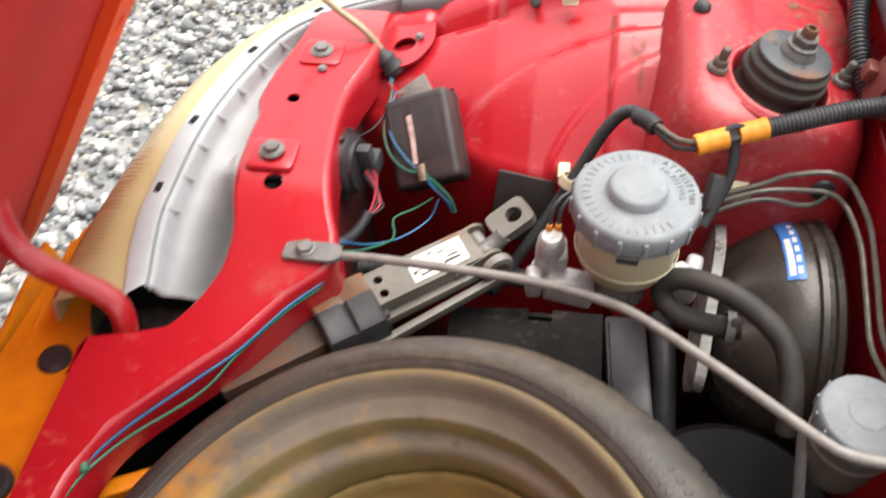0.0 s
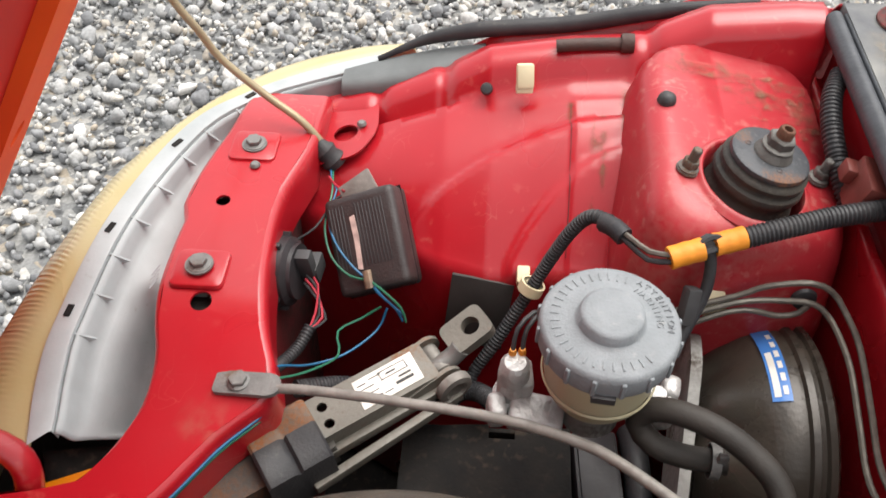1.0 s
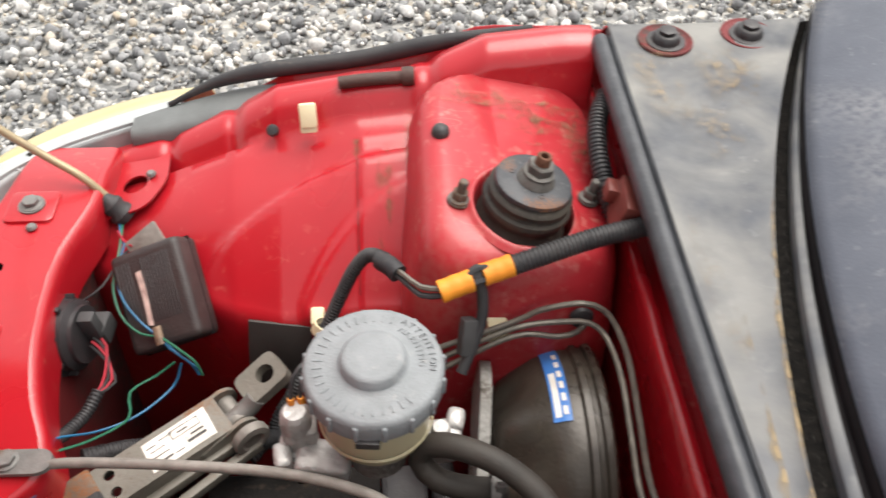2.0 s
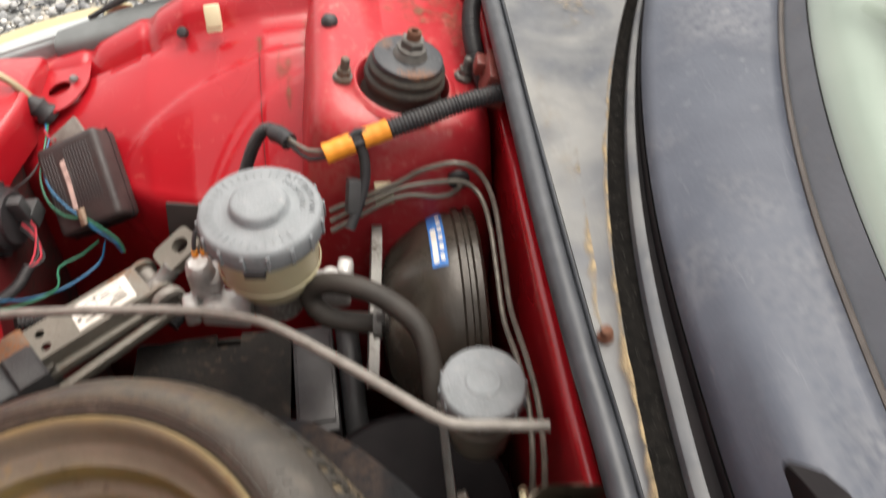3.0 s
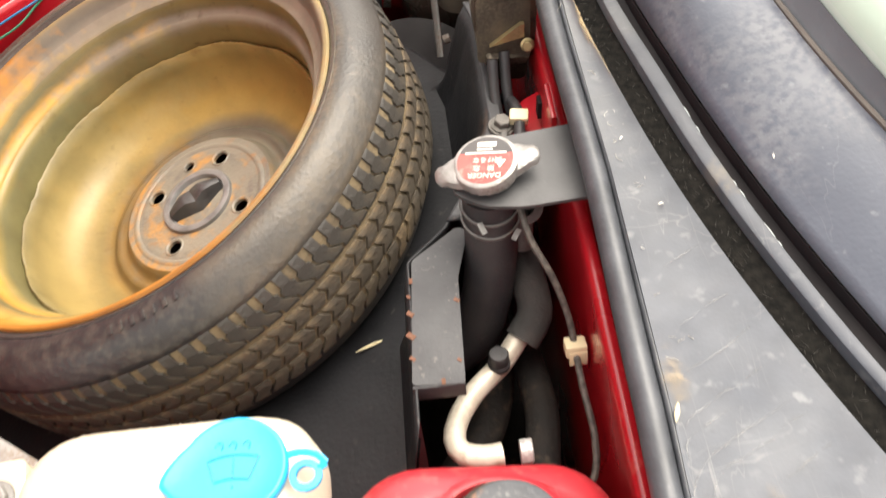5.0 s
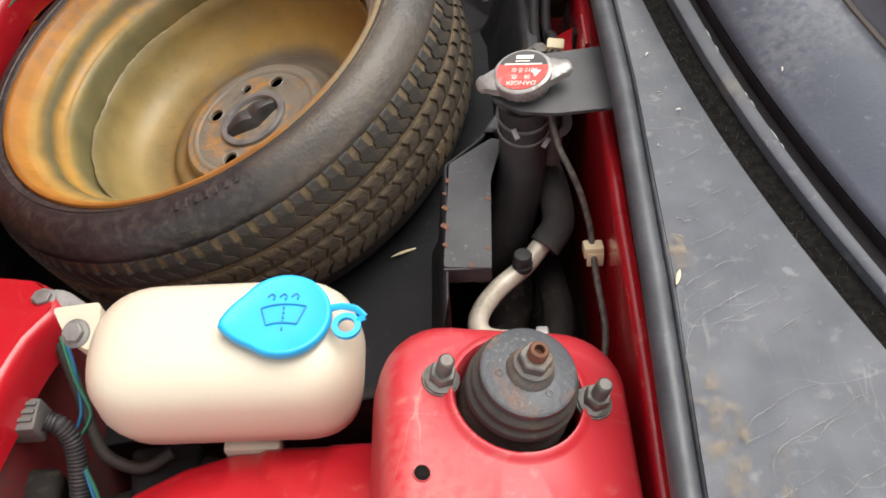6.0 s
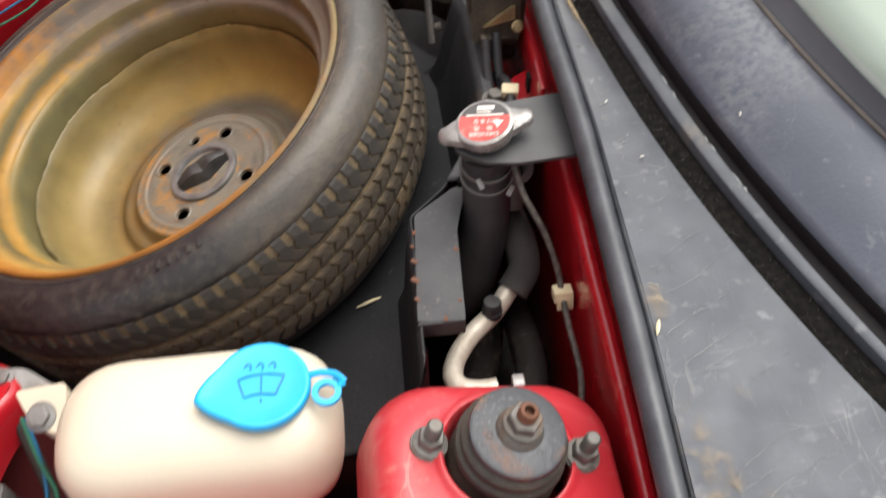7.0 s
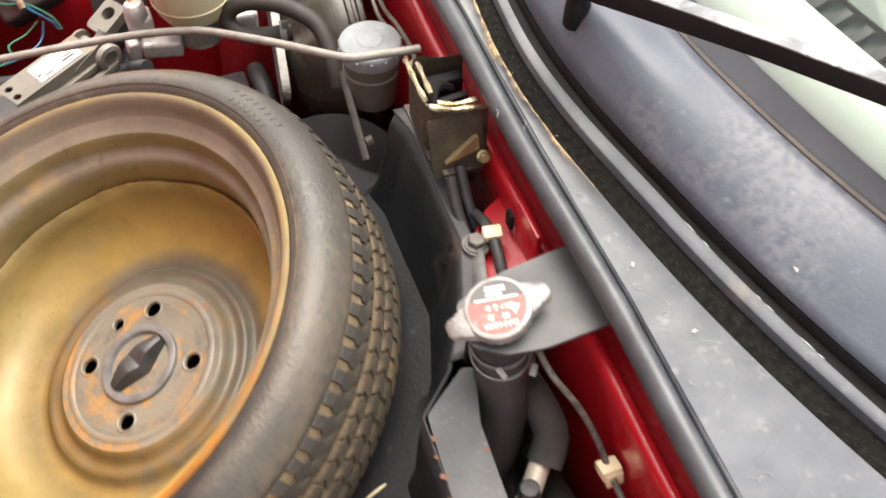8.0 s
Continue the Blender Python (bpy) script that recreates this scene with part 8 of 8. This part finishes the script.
loft(bm, [[capm @ Vector((p.x * g, p.y * g, z)) for p in o] for g, z in ((0.97, 0.0), (1.0, 0.001), (1.0, 0.0052), (0.985, 0.0066), (0.95, 0.0072), (0.90, 0.0068), (0.5, 0.0066))], True, True)
bcap = part("cap", bm, BLUE, tank, "bright blue teardrop cap", sharp=60)


def emboss(pts, r=0.00055):
    b = B()
    tube(b, [capm @ Vector((x, y, 0.0071)) for x, y in pts], r, 6, step=0.001)
    part("embossed_line", b, DARKBLUE, bcap)


emboss([(-0.0135, 0.0035), (-0.007, 0.0055), (0.0, 0.0062), (0.007, 0.0058), (0.0135, 0.0045)])
emboss([(-0.0095, -0.0085), (-0.004, -0.0072), (0.0, -0.0070), (0.004, -0.0073), (0.0085, -0.0080)])
emboss([(-0.0135, 0.0035), (-0.0095, -0.0085)])
emboss([(0.0135, 0.0045), (0.0085, -0.0080)])
for y0 in (0.0045, 0.0012, -0.0022, -0.0056, -0.0105):
    emboss([(0, y0), (0.0002, y0 - 0.0018)])
for x0 in (-0.0072, 0.0, 0.0072):
    emboss([(x0 - 0.003, 0.0115), (x0 - 0.001, 0.0138), (x0 + 0.001, 0.0125), (x0 + 0.0005, 0.0095)])
bm = B()
tube(bm, [capm @ Vector((0.026, 0.004, 0.004)), capm @ Vector((0.034, 0.0055, 0.0045)), capm @ Vector((0.043, 0.004, 0.0035)), capm @ Vector((0.0485, -0.001, 0.002))], 0.0022, 8, flat=0.6)
lathe(bm, [(0.0052, -0.0015), (0.0088, -0.0015), (0.0088, 0.0015), (0.0052, 0.0015)], capm @ pose(0.0375, -0.0065, 0.001, 0, 0, 0), 24, closed=True)
tube(bm, [capm @ Vector((0.044, -0.003, 0.001)), capm @ Vector((0.0485, -0.001, 0.002))], 0.002, 6)
part("cap_loop", bm, BLUE, tank, "blue retaining loop")

# ---- radiator neck ----
neck = thing("radiator_neck", (0.008, -0.17, 0.66), "radiator filler neck on a dark sheet bracket with a hose", "radiator neck")
RM = axis((0.0110, -0.1690, 0.6990), (-0.21, -0.03, 1.0))
bm = B()
plate(bm, round_outline([(-0.010, -0.150), (0.025, -0.139), (0.072, -0.136), (0.076, -0.197), (0.030, -0.198), (0.006, -0.1935), (-0.012, -0.18)], 0.006), Matrix.Identity(4), 0.0028, dish=lambda x, y: 0.6885 + 0.06 * x)
part("bracket", bm, mat("satin_black_bracket", (0.050, 0.050, 0.052), (0.065, 0.064, 0.066), 0.5, metal=0.2, bump=0.15), neck)
bm = B()
lathe(bm, [(0.0165, -0.03), (0.0165, -0.004), (0.019, -0.003), (0.019, 0.0)], RM, 32)
part("neck_tube", bm, DULLCAST, neck)
bm = B()
tube(bm, [(0.0115, -0.170, 0.676), (0.0115, -0.174, 0.655), (0.0105, -0.182, 0.625), (0.006, -0.192, 0.59), (-0.005, -0.200, 0.55), (-0.025, -0.200, 0.52)], 0.0180, 20)
part("hose", bm, RUBBER, neck, "thick black radiator hose")
for z, tilt in ((0.669, 8), (0.659, 12)):
    bm = B()
    lathe(bm, [(0.0186, -0.0012), (0.0198, -0.0012), (0.0198, 0.0012), (0.0186, 0.0012)], pose(0.0115, -0.1715 - (0.669 - z) * 0.25, z, tilt, 0, 0), 32, closed=True)
    box(bm, (0.004, 0.008, 0.0015), pose(0.004 if z > 0.66 else 0.026, -0.194, z + 0.001, 30, 0, 25 if z > 0.66 else -40), 0.0004)
    part("hose_clamp", bm, STEEL, neck, "spring steel hose clamp")
bm = B()
prof = [(0.0180, -0.002), (0.0203, -0.0015), (0.0210, 0.001), (0.0210, 0.0045), (0.0203, 0.0065), (0.0185, 0.0075), (0.0175, 0.0074), (0, 0.0076)]
lathe(bm, prof, RM, 64)
for v in bm.verts:
    q = RM.inverted() @ v.co
    a = math.atan2(q.y, q.x)
    if q.z < 0.002:
        f = 1 + 0.018 * math.sin(a * 22)
        v.co = RM @ Vector((q.x * f, q.y * f, q.z))
rcap = part("radiator_cap", bm, mat("dull_tin", (0.34, 0.33, 0.32), (0.22, 0.21, 0.20), 0.45, metal=0.6, scale=80, bump=0.3, dirt=(0.14, 0.10, 0.07), dirt_at=0.62, dirt_scale=30), neck, "two-winged tin cap with a red and black warning label")
for s in (1, -1):
    bm = B()
    rings = []
    for t, w, h in ((0.0, 0.0125, 0.0045), (0.3, 0.0105, 0.0045), (0.6, 0.0075, 0.0042), (0.85, 0.0066, 0.0038), (1.0, 0.0035, 0.002)):
        x = s * (0.0165 + 0.0165 * t)
        rings.append([RM @ Vector((x, w * cy, 0.0022 + h * cz)) for cy, cz in ((-1, -0.6), (-0.9, 0.4), (-0.45, 1), (0.45, 1), (0.9, 0.4), (1, -0.6))])
    loft(bm, rings, True, True)
    part("wing", bm, rcap.data.materials[0], rcap)


def half_disc(r, a0, a1, z, material, name):
    b = B()
    plate(b, [(r * math.cos(radians(a0 + (a1 - a0) * k / 30)), r * math.sin(radians(a0 + (a1 - a0) * k / 30))) for k in range(31)], RM @ pose(0, 0, z), 0.0003)
    return part(name, b, material, rcap)


half_disc(0.0176, 2, 150, 0.0076, CAPBLACK, "dark_field")
half_disc(0.0176, 150, 362, 0.0076, CAPRED, "red_field")
LM = RM @ pose(0, 0, 0.0081, 0, 0, 166)
for word, x, y, size in (("DANGER", 0.0, 0.0118, 0.0052), ("危", 0.0055, 0.0062, 0.0046), ("険", -0.0035, 0.0062, 0.0046), ("開けるな", -0.0005, 0.0002, 0.0046)):
    lettering(word, LM @ pose(x - 0.001, y, 0), size, WHITE, "label_text", rcap, 0.0001)
bm = B()
plate(bm, [(-0.0135, 0.0005), (-0.0065, 0.0005), (-0.010, 0.0065)], LM, 0.0002)
part("warning_triangle", bm, WHITE, rcap)
for x, y, w, h in ((0.0, -0.0052, 0.026, 0.0012), (0.001, -0.0080, 0.010, 0.0010), (0.0, -0.0118, 0.012, 0.0034)):
    bm = B()
    box(bm, (w, h, 0.0002), LM @ pose(x, y, 0), 0)
    part("label_bar", bm, WHITE, rcap)

# ---- coolant and air pipes by the near tower ----
apipe = thing("metal_pipe", (-0.01, -0.27, 0.56), "bent dull aluminium pipe with a black valve cap", "pipe")
bm = B()
tube(bm, [(0.026, -0.222, 0.581), (0.010, -0.240, 0.574), (-0.010, -0.259, 0.575), (-0.0235, -0.280, 0.580), (-0.0275, -0.296, 0.584), (-0.0225, -0.3065, 0.586), (-0.010, -0.3105, 0.587), (0.002, -0.310, 0.587)], 0.0075, 14)
part("pipe", bm, ALUPIPE, apipe)
bm = B()
lathe(bm, [(0.0078, 0.000), (0.0078, 0.004), (0.0068, 0.005), (0.0070, 0.013), (0.0060, 0.0145), (0, 0.015)], axis((0.008, -0.243, 0.578), (0, 0.1, 1)), 20)
part("valve_cap", bm, RUBBER, apipe, "black valve cap")
bm = B()
hexnut(bm, axis((-0.003, -0.310, 0.587), (1, 0, 0)), 0.0095, 0.014)
hexnut(bm, axis((0.012, -0.310, 0.587), (1, 0, 0), (0, 1, 1)), 0.0088, 0.009)
lathe(bm, [(0.007, 0.03), (0.007, 0.040), (0, 0.040)], axis((-0.008, -0.310, 0.587), (1, 0, 0)), 16)
part("union_nut", bm, CASTING, apipe, "bright union nut")
foam = thing("foam_hose", (0.033, -0.19, 0.60), "black foam-wrapped hose beside the radiator neck", "hose")
bm = B()
tube(bm, [(0.030, -0.150, 0.590), (0.034, -0.172, 0.594), (0.037, -0.195, 0.594), (0.037, -0.212, 0.587), (0.026, -0.226, 0.579)], 0.0125, 16)
part("foam_sleeve", bm, FOAM, foam)
bm = B()
tube(bm, [(0.034, -0.150, 0.655), (0.034, -0.158, 0.635), (0.033, -0.170, 0.612)], 0.0085, 12)
lathe(bm, [(0.006, 0), (0.012, 0.001), (0.012, 0.010), (0.006, 0.011)], axis((0.036, -0.158, 0.645), (0, -0.8, 0.6)), 20)
part("joint", bm, DULLCAST, foam)
cable = thing("thin_cable", (0.05, -0.24, 0.62), "thin mottled black cable in an ivory holder", "cable")
bm = B()
tube(bm, [(0.028, -0.170, 0.683), (0.029, -0.187, 0.678), (0.034, -0.203, 0.664), (0.046, -0.221, 0.645), (0.054, -0.238, 0.624), (0.0560, -0.253, 0.612), (0.057, -0.28, 0.606), (0.059, -0.310, 0.600), (0.055, -0.333, 0.592), (0.040, -0.347, 0.586), (0.02, -0.352, 0.58)], 0.0023, 8)
part("cable_sleeve", bm, mat("mottled_black_sleeve", (0.035, 0.032, 0.030), (0.11, 0.10, 0.085), 0.6, scale=260, amount=0.5, bump=0.4), cable)
bm = B()
box(bm, (0.014, 0.012, 0.009), pose(0.0565, -0.253, 0.611, -20, 0, 0), 0.0015)
box(bm, (0.012, 0.004, 0.011), pose(0.0575, -0.259, 0.608, -20, 0, 0), 0.001)
part("cable_holder", bm, WHITECLIP, cable, "ivory cable holder")
small = thing("small_hose", (0.043, -0.09, 0.64), "thin black hose in an ivory clip", "hose")
bm = B()
tube(bm, [(0.038, -0.02, 0.610), (0.043, -0.055, 0.638), (0.044, -0.080, 0.645), (0.041, -0.105, 0.640), (0.036, -0.135, 0.620), (0.03, -0.15, 0.60)], 0.0042, 10)
part("hose", bm, RUBBER, small)
bm = B()
box(bm, (0.014, 0.010, 0.009), pose(0.044, -0.079, 0.647, 10, 0, -10), 0.002)
part("clip", bm, WHITECLIP, small, "ivory clip")
under = thing("heater_pipes", (0.02, -0.30, 0.5), "dark dirty pipes low in the bay", "pipes")
for pts, r in (([(0.02, -0.36, 0.56), (0.03, -0.30, 0.555), (0.035, -0.26, 0.545), (0.03, -0.2, 0.53)], 0.012), ([(-0.03, -0.30, 0.52), (0.0, -0.25, 0.515), (0.01, -0.18, 0.51), (0.0, -0.05, 0.50)], 0.015), ([(0.03, -0.02, 0.58), (0.032, -0.08, 0.575), (0.02, -0.14, 0.55)], 0.010),
               ([(-0.05, 0.20, 0.42), (0.0, 0.14, 0.45), (0.03, 0.05, 0.50), (0.03, -0.05, 0.52)], 0.014)):
    bm = B()
    tube(bm, pts, r, 10)
    part("pipe", bm, UNDER, under)

# ---- near side wiring beside the tank ----
conn = thing("wire_connector", (-0.36, -0.35, 0.54), "grey plastic wire connector block", "connector")
bm = B()
box(bm, (0.044, 0.024, 0.022), pose(-0.350, -0.354, 0.577, 0, 0, 2), 0.003)
for k in range(3):
    box(bm, (0.040, 0.003, 0.003), pose(-0.350, -0.347 - 0.006 * k, 0.5885, 0, 0, 2), 0.0008)
lathe(bm, [(0.0085, 0), (0.013, 0), (0.013, 0.006), (0.0085, 0.006)], axis((-0.329, -0.354, 0.577), (1, 0, 0)), 20)
part("connector_body", bm, mat("mid_grey_connector", (0.11, 0.107, 0.10), (0.085, 0.082, 0.076), 0.5, bump=0.1), conn)
bm = B()
tube(bm, [(-0.326, -0.354, 0.577), (-0.317, -0.357, 0.572), (-0.311, -0.366, 0.560), (-0.310, -0.385, 0.542), (-0.312, -0.420, 0.51), (-0.314, -0.45, 0.47)], 0.0068, 12, rib=0.0004, pitch=0.0028)
part("conduit", bm, RUBBER, conn)
wires = thing("near_wires", (-0.31, -0.34, 0.56), "blue and green wires hanging by the tank", "wires")
for k, mt in enumerate((BLUEWIRE, GREENWIRE)):
    bm = B()
    tube(bm, [(-0.318 - 0.003 * k, -0.300, 0.598), (-0.312, -0.322 - 0.003 * k, 0.580), (-0.309 + 0.007 * k, -0.345, 0.565), (-0.316 + 0.004 * k, -0.362, 0.556), (-0.308, -0.372, 0.552), (-0.297 + 0.003 * k, -0.395, 0.545), (-0.292, -0.41, 0.532), (-0.30, -0.435, 0.50)], 0.0013, 6)
    part("wire", bm, mt, wires)
bm = B()
tube(bm, [(-0.325, -0.300, 0.590), (-0.312, -0.330, 0.568), (-0.302, -0.355, 0.553), (-0.290, -0.370, 0.547), (-0.265, -0.378, 0.545), (-0.245, -0.368, 0.548)], 0.0045, 10)
part("brown_hose", bm, HOSE, wires, "brownish thin hose")
bm = B()
tube(bm, [(-0.314, -0.364, 0.557), (-0.309, -0.370, 0.554)], 0.004, 8)
part("tie", bm, RUBBER, wires)
strap = thing("tank_strap", (-0.32, -0.27, 0.60), "grey steel strap bolted to the red support", "bracket")
bm = B()
plate(bm, round_outline([(-0.345, -0.283), (-0.342, -0.268), (-0.320, -0.268), (-0.286, -0.290), (-0.288, -0.306), (-0.322, -0.285)], 0.005), Matrix.Identity(4), 0.003, dish=lambda x, y: 0.6075 - 0.25 * max(0, x + 0.33))
part("strap_plate", bm, STEEL, strap)
bm = B()
hexnut(bm, pose(-0.3335, -0.2765, 0.6105, 0, 0, 20), 0.0068, 0.0055, flange=0.0085)
part("strap_bolt", bm, STEEL, strap)
clut = thing("pump_hose", (-0.13, -0.40, 0.57), "black corrugated hose with a brass end under the tank", "hose")
bm = B()
tube(bm, [(-0.20, -0.405, 0.556), (-0.15, -0.404, 0.562), (-0.122, -0.400, 0.568)], 0.0055, 10, rib=0.0004, pitch=0.0028)
tube(bm, [(-0.106, -0.398, 0.571), (-0.092, -0.396, 0.573), (-0.070, -0.392, 0.570)], 0.0062, 10, rib=0.0004, pitch=0.0028)
part("conduit", bm, RUBBER, clut)
bm = B()
tube(bm, [(-0.124, -0.400, 0.568), (-0.115, -0.399, 0.570), (-0.104, -0.398, 0.571)], 0.0058, 12)
part("brass_end", bm, mat("dull_brass", (0.34, 0.22, 0.08), rough=0.4, metal=0.8), clut, "dull brass end")
# added dark blocks stand in for the unclear pieces under the tank
dark = thing("under_tank_pieces", (-0.25, -0.37, 0.53), "dark dirty plastic pieces under the tank", "pump")
for p, size, turn in (((-0.255, -0.375, 0.520), (0.05, 0.04, 0.03), 10), ((-0.215, -0.385, 0.525), (0.035, 0.035, 0.03), -15), ((-0.285, -0.400, 0.510), (0.04, 0.03, 0.03), 25), ((-0.345, -0.385, 0.520), (0.03, 0.03, 0.04), 5), ((-0.365, -0.395, 0.535), (0.02, 0.03, 0.015), 0)):
    bm = B()
    box(bm, size, pose(*p, 8, 12, turn), 0.008, 3)
    part("dark_piece", bm, UNDER, dark)
bm = B()
lathe(bm, [(0, 0.02), (0.008, 0.02), (0.010, 0.016), (0.010, 0)], axis((-0.270, -0.345, 0.545), (0.3, -0.3, 1)), 16)
part("small_spout", bm, DULLCAST, dark)

# ---- litter ----
rng = random.Random(77)
bm = B()
for k in range(30):
    y = rng.uniform(-0.36, 0.02)
    x = 0.0735 + cowl_bow(y) + abs(rng.gauss(0, 0.006)) if k % 3 else strip_x(1, y) - rng.uniform(0.004, 0.022)
    turn, ln = rng.uniform(0, 6.3), rng.uniform(0.003, 0.008)
    pts = [Vector((x + ln * c * math.cos(turn) + 0.0016 * math.sin(4 * c + k) * math.sin(turn), y + ln * c * math.sin(turn), 0.7242 + 0.0006 * math.sin(3 * c))) for c in (-0.5, -0.2, 0.1, 0.5)]
    tube(bm, pts, 0.00016, 5, step=0.001)
lint = part("lint", bm, mat("pale_lint", (0.36, 0.35, 0.33), (0.27, 0.26, 0.24), 0.9, bump=0.0), None)
tagged(lint, "fine pale lint threads lying on the cowl", "lint", kind="stuff")
for x, y, z, ln, turn, mt, nm, lb in ((0.0785, -0.354, 0.7252, 0.010, 70, WHITECLIP, "seed_husk", "pale dry seed husk on the cowl"), (-0.085, -0.185, 0.522, 0.026, 20, WHITECLIP, "dry_twig", "pale dry twig on the black tray"),
                                      (0.100, -0.232, 0.7262, 0.003, 10, WHITE, "paint_fleck", "white fleck on the cowl"), (0.089, -0.180, 0.7252, 0.003, 50, WHITE, "paint_fleck", "white fleck on the cowl"), (0.157, -0.228, 0.7520, 0.003, 80, WHITE, "paint_fleck", "white fleck on the rear panel")):
    t = thing(nm, (x, y, z), lb, "litter")
    bm = B()
    tube(bm, [(x - ln / 2 * math.cos(radians(turn)), y - ln / 2 * math.sin(radians(turn)), z), (x, y, z + 0.0008), (x + ln / 2 * math.cos(radians(turn)), y + ln / 2 * math.sin(radians(turn)), z)], lambda d: 0.0003 + 0.10 * min(ln, 0.010) * math.sin(min(1, d / ln) * math.pi), 6, step=0.001)
    part("scrap", bm, mt, t)
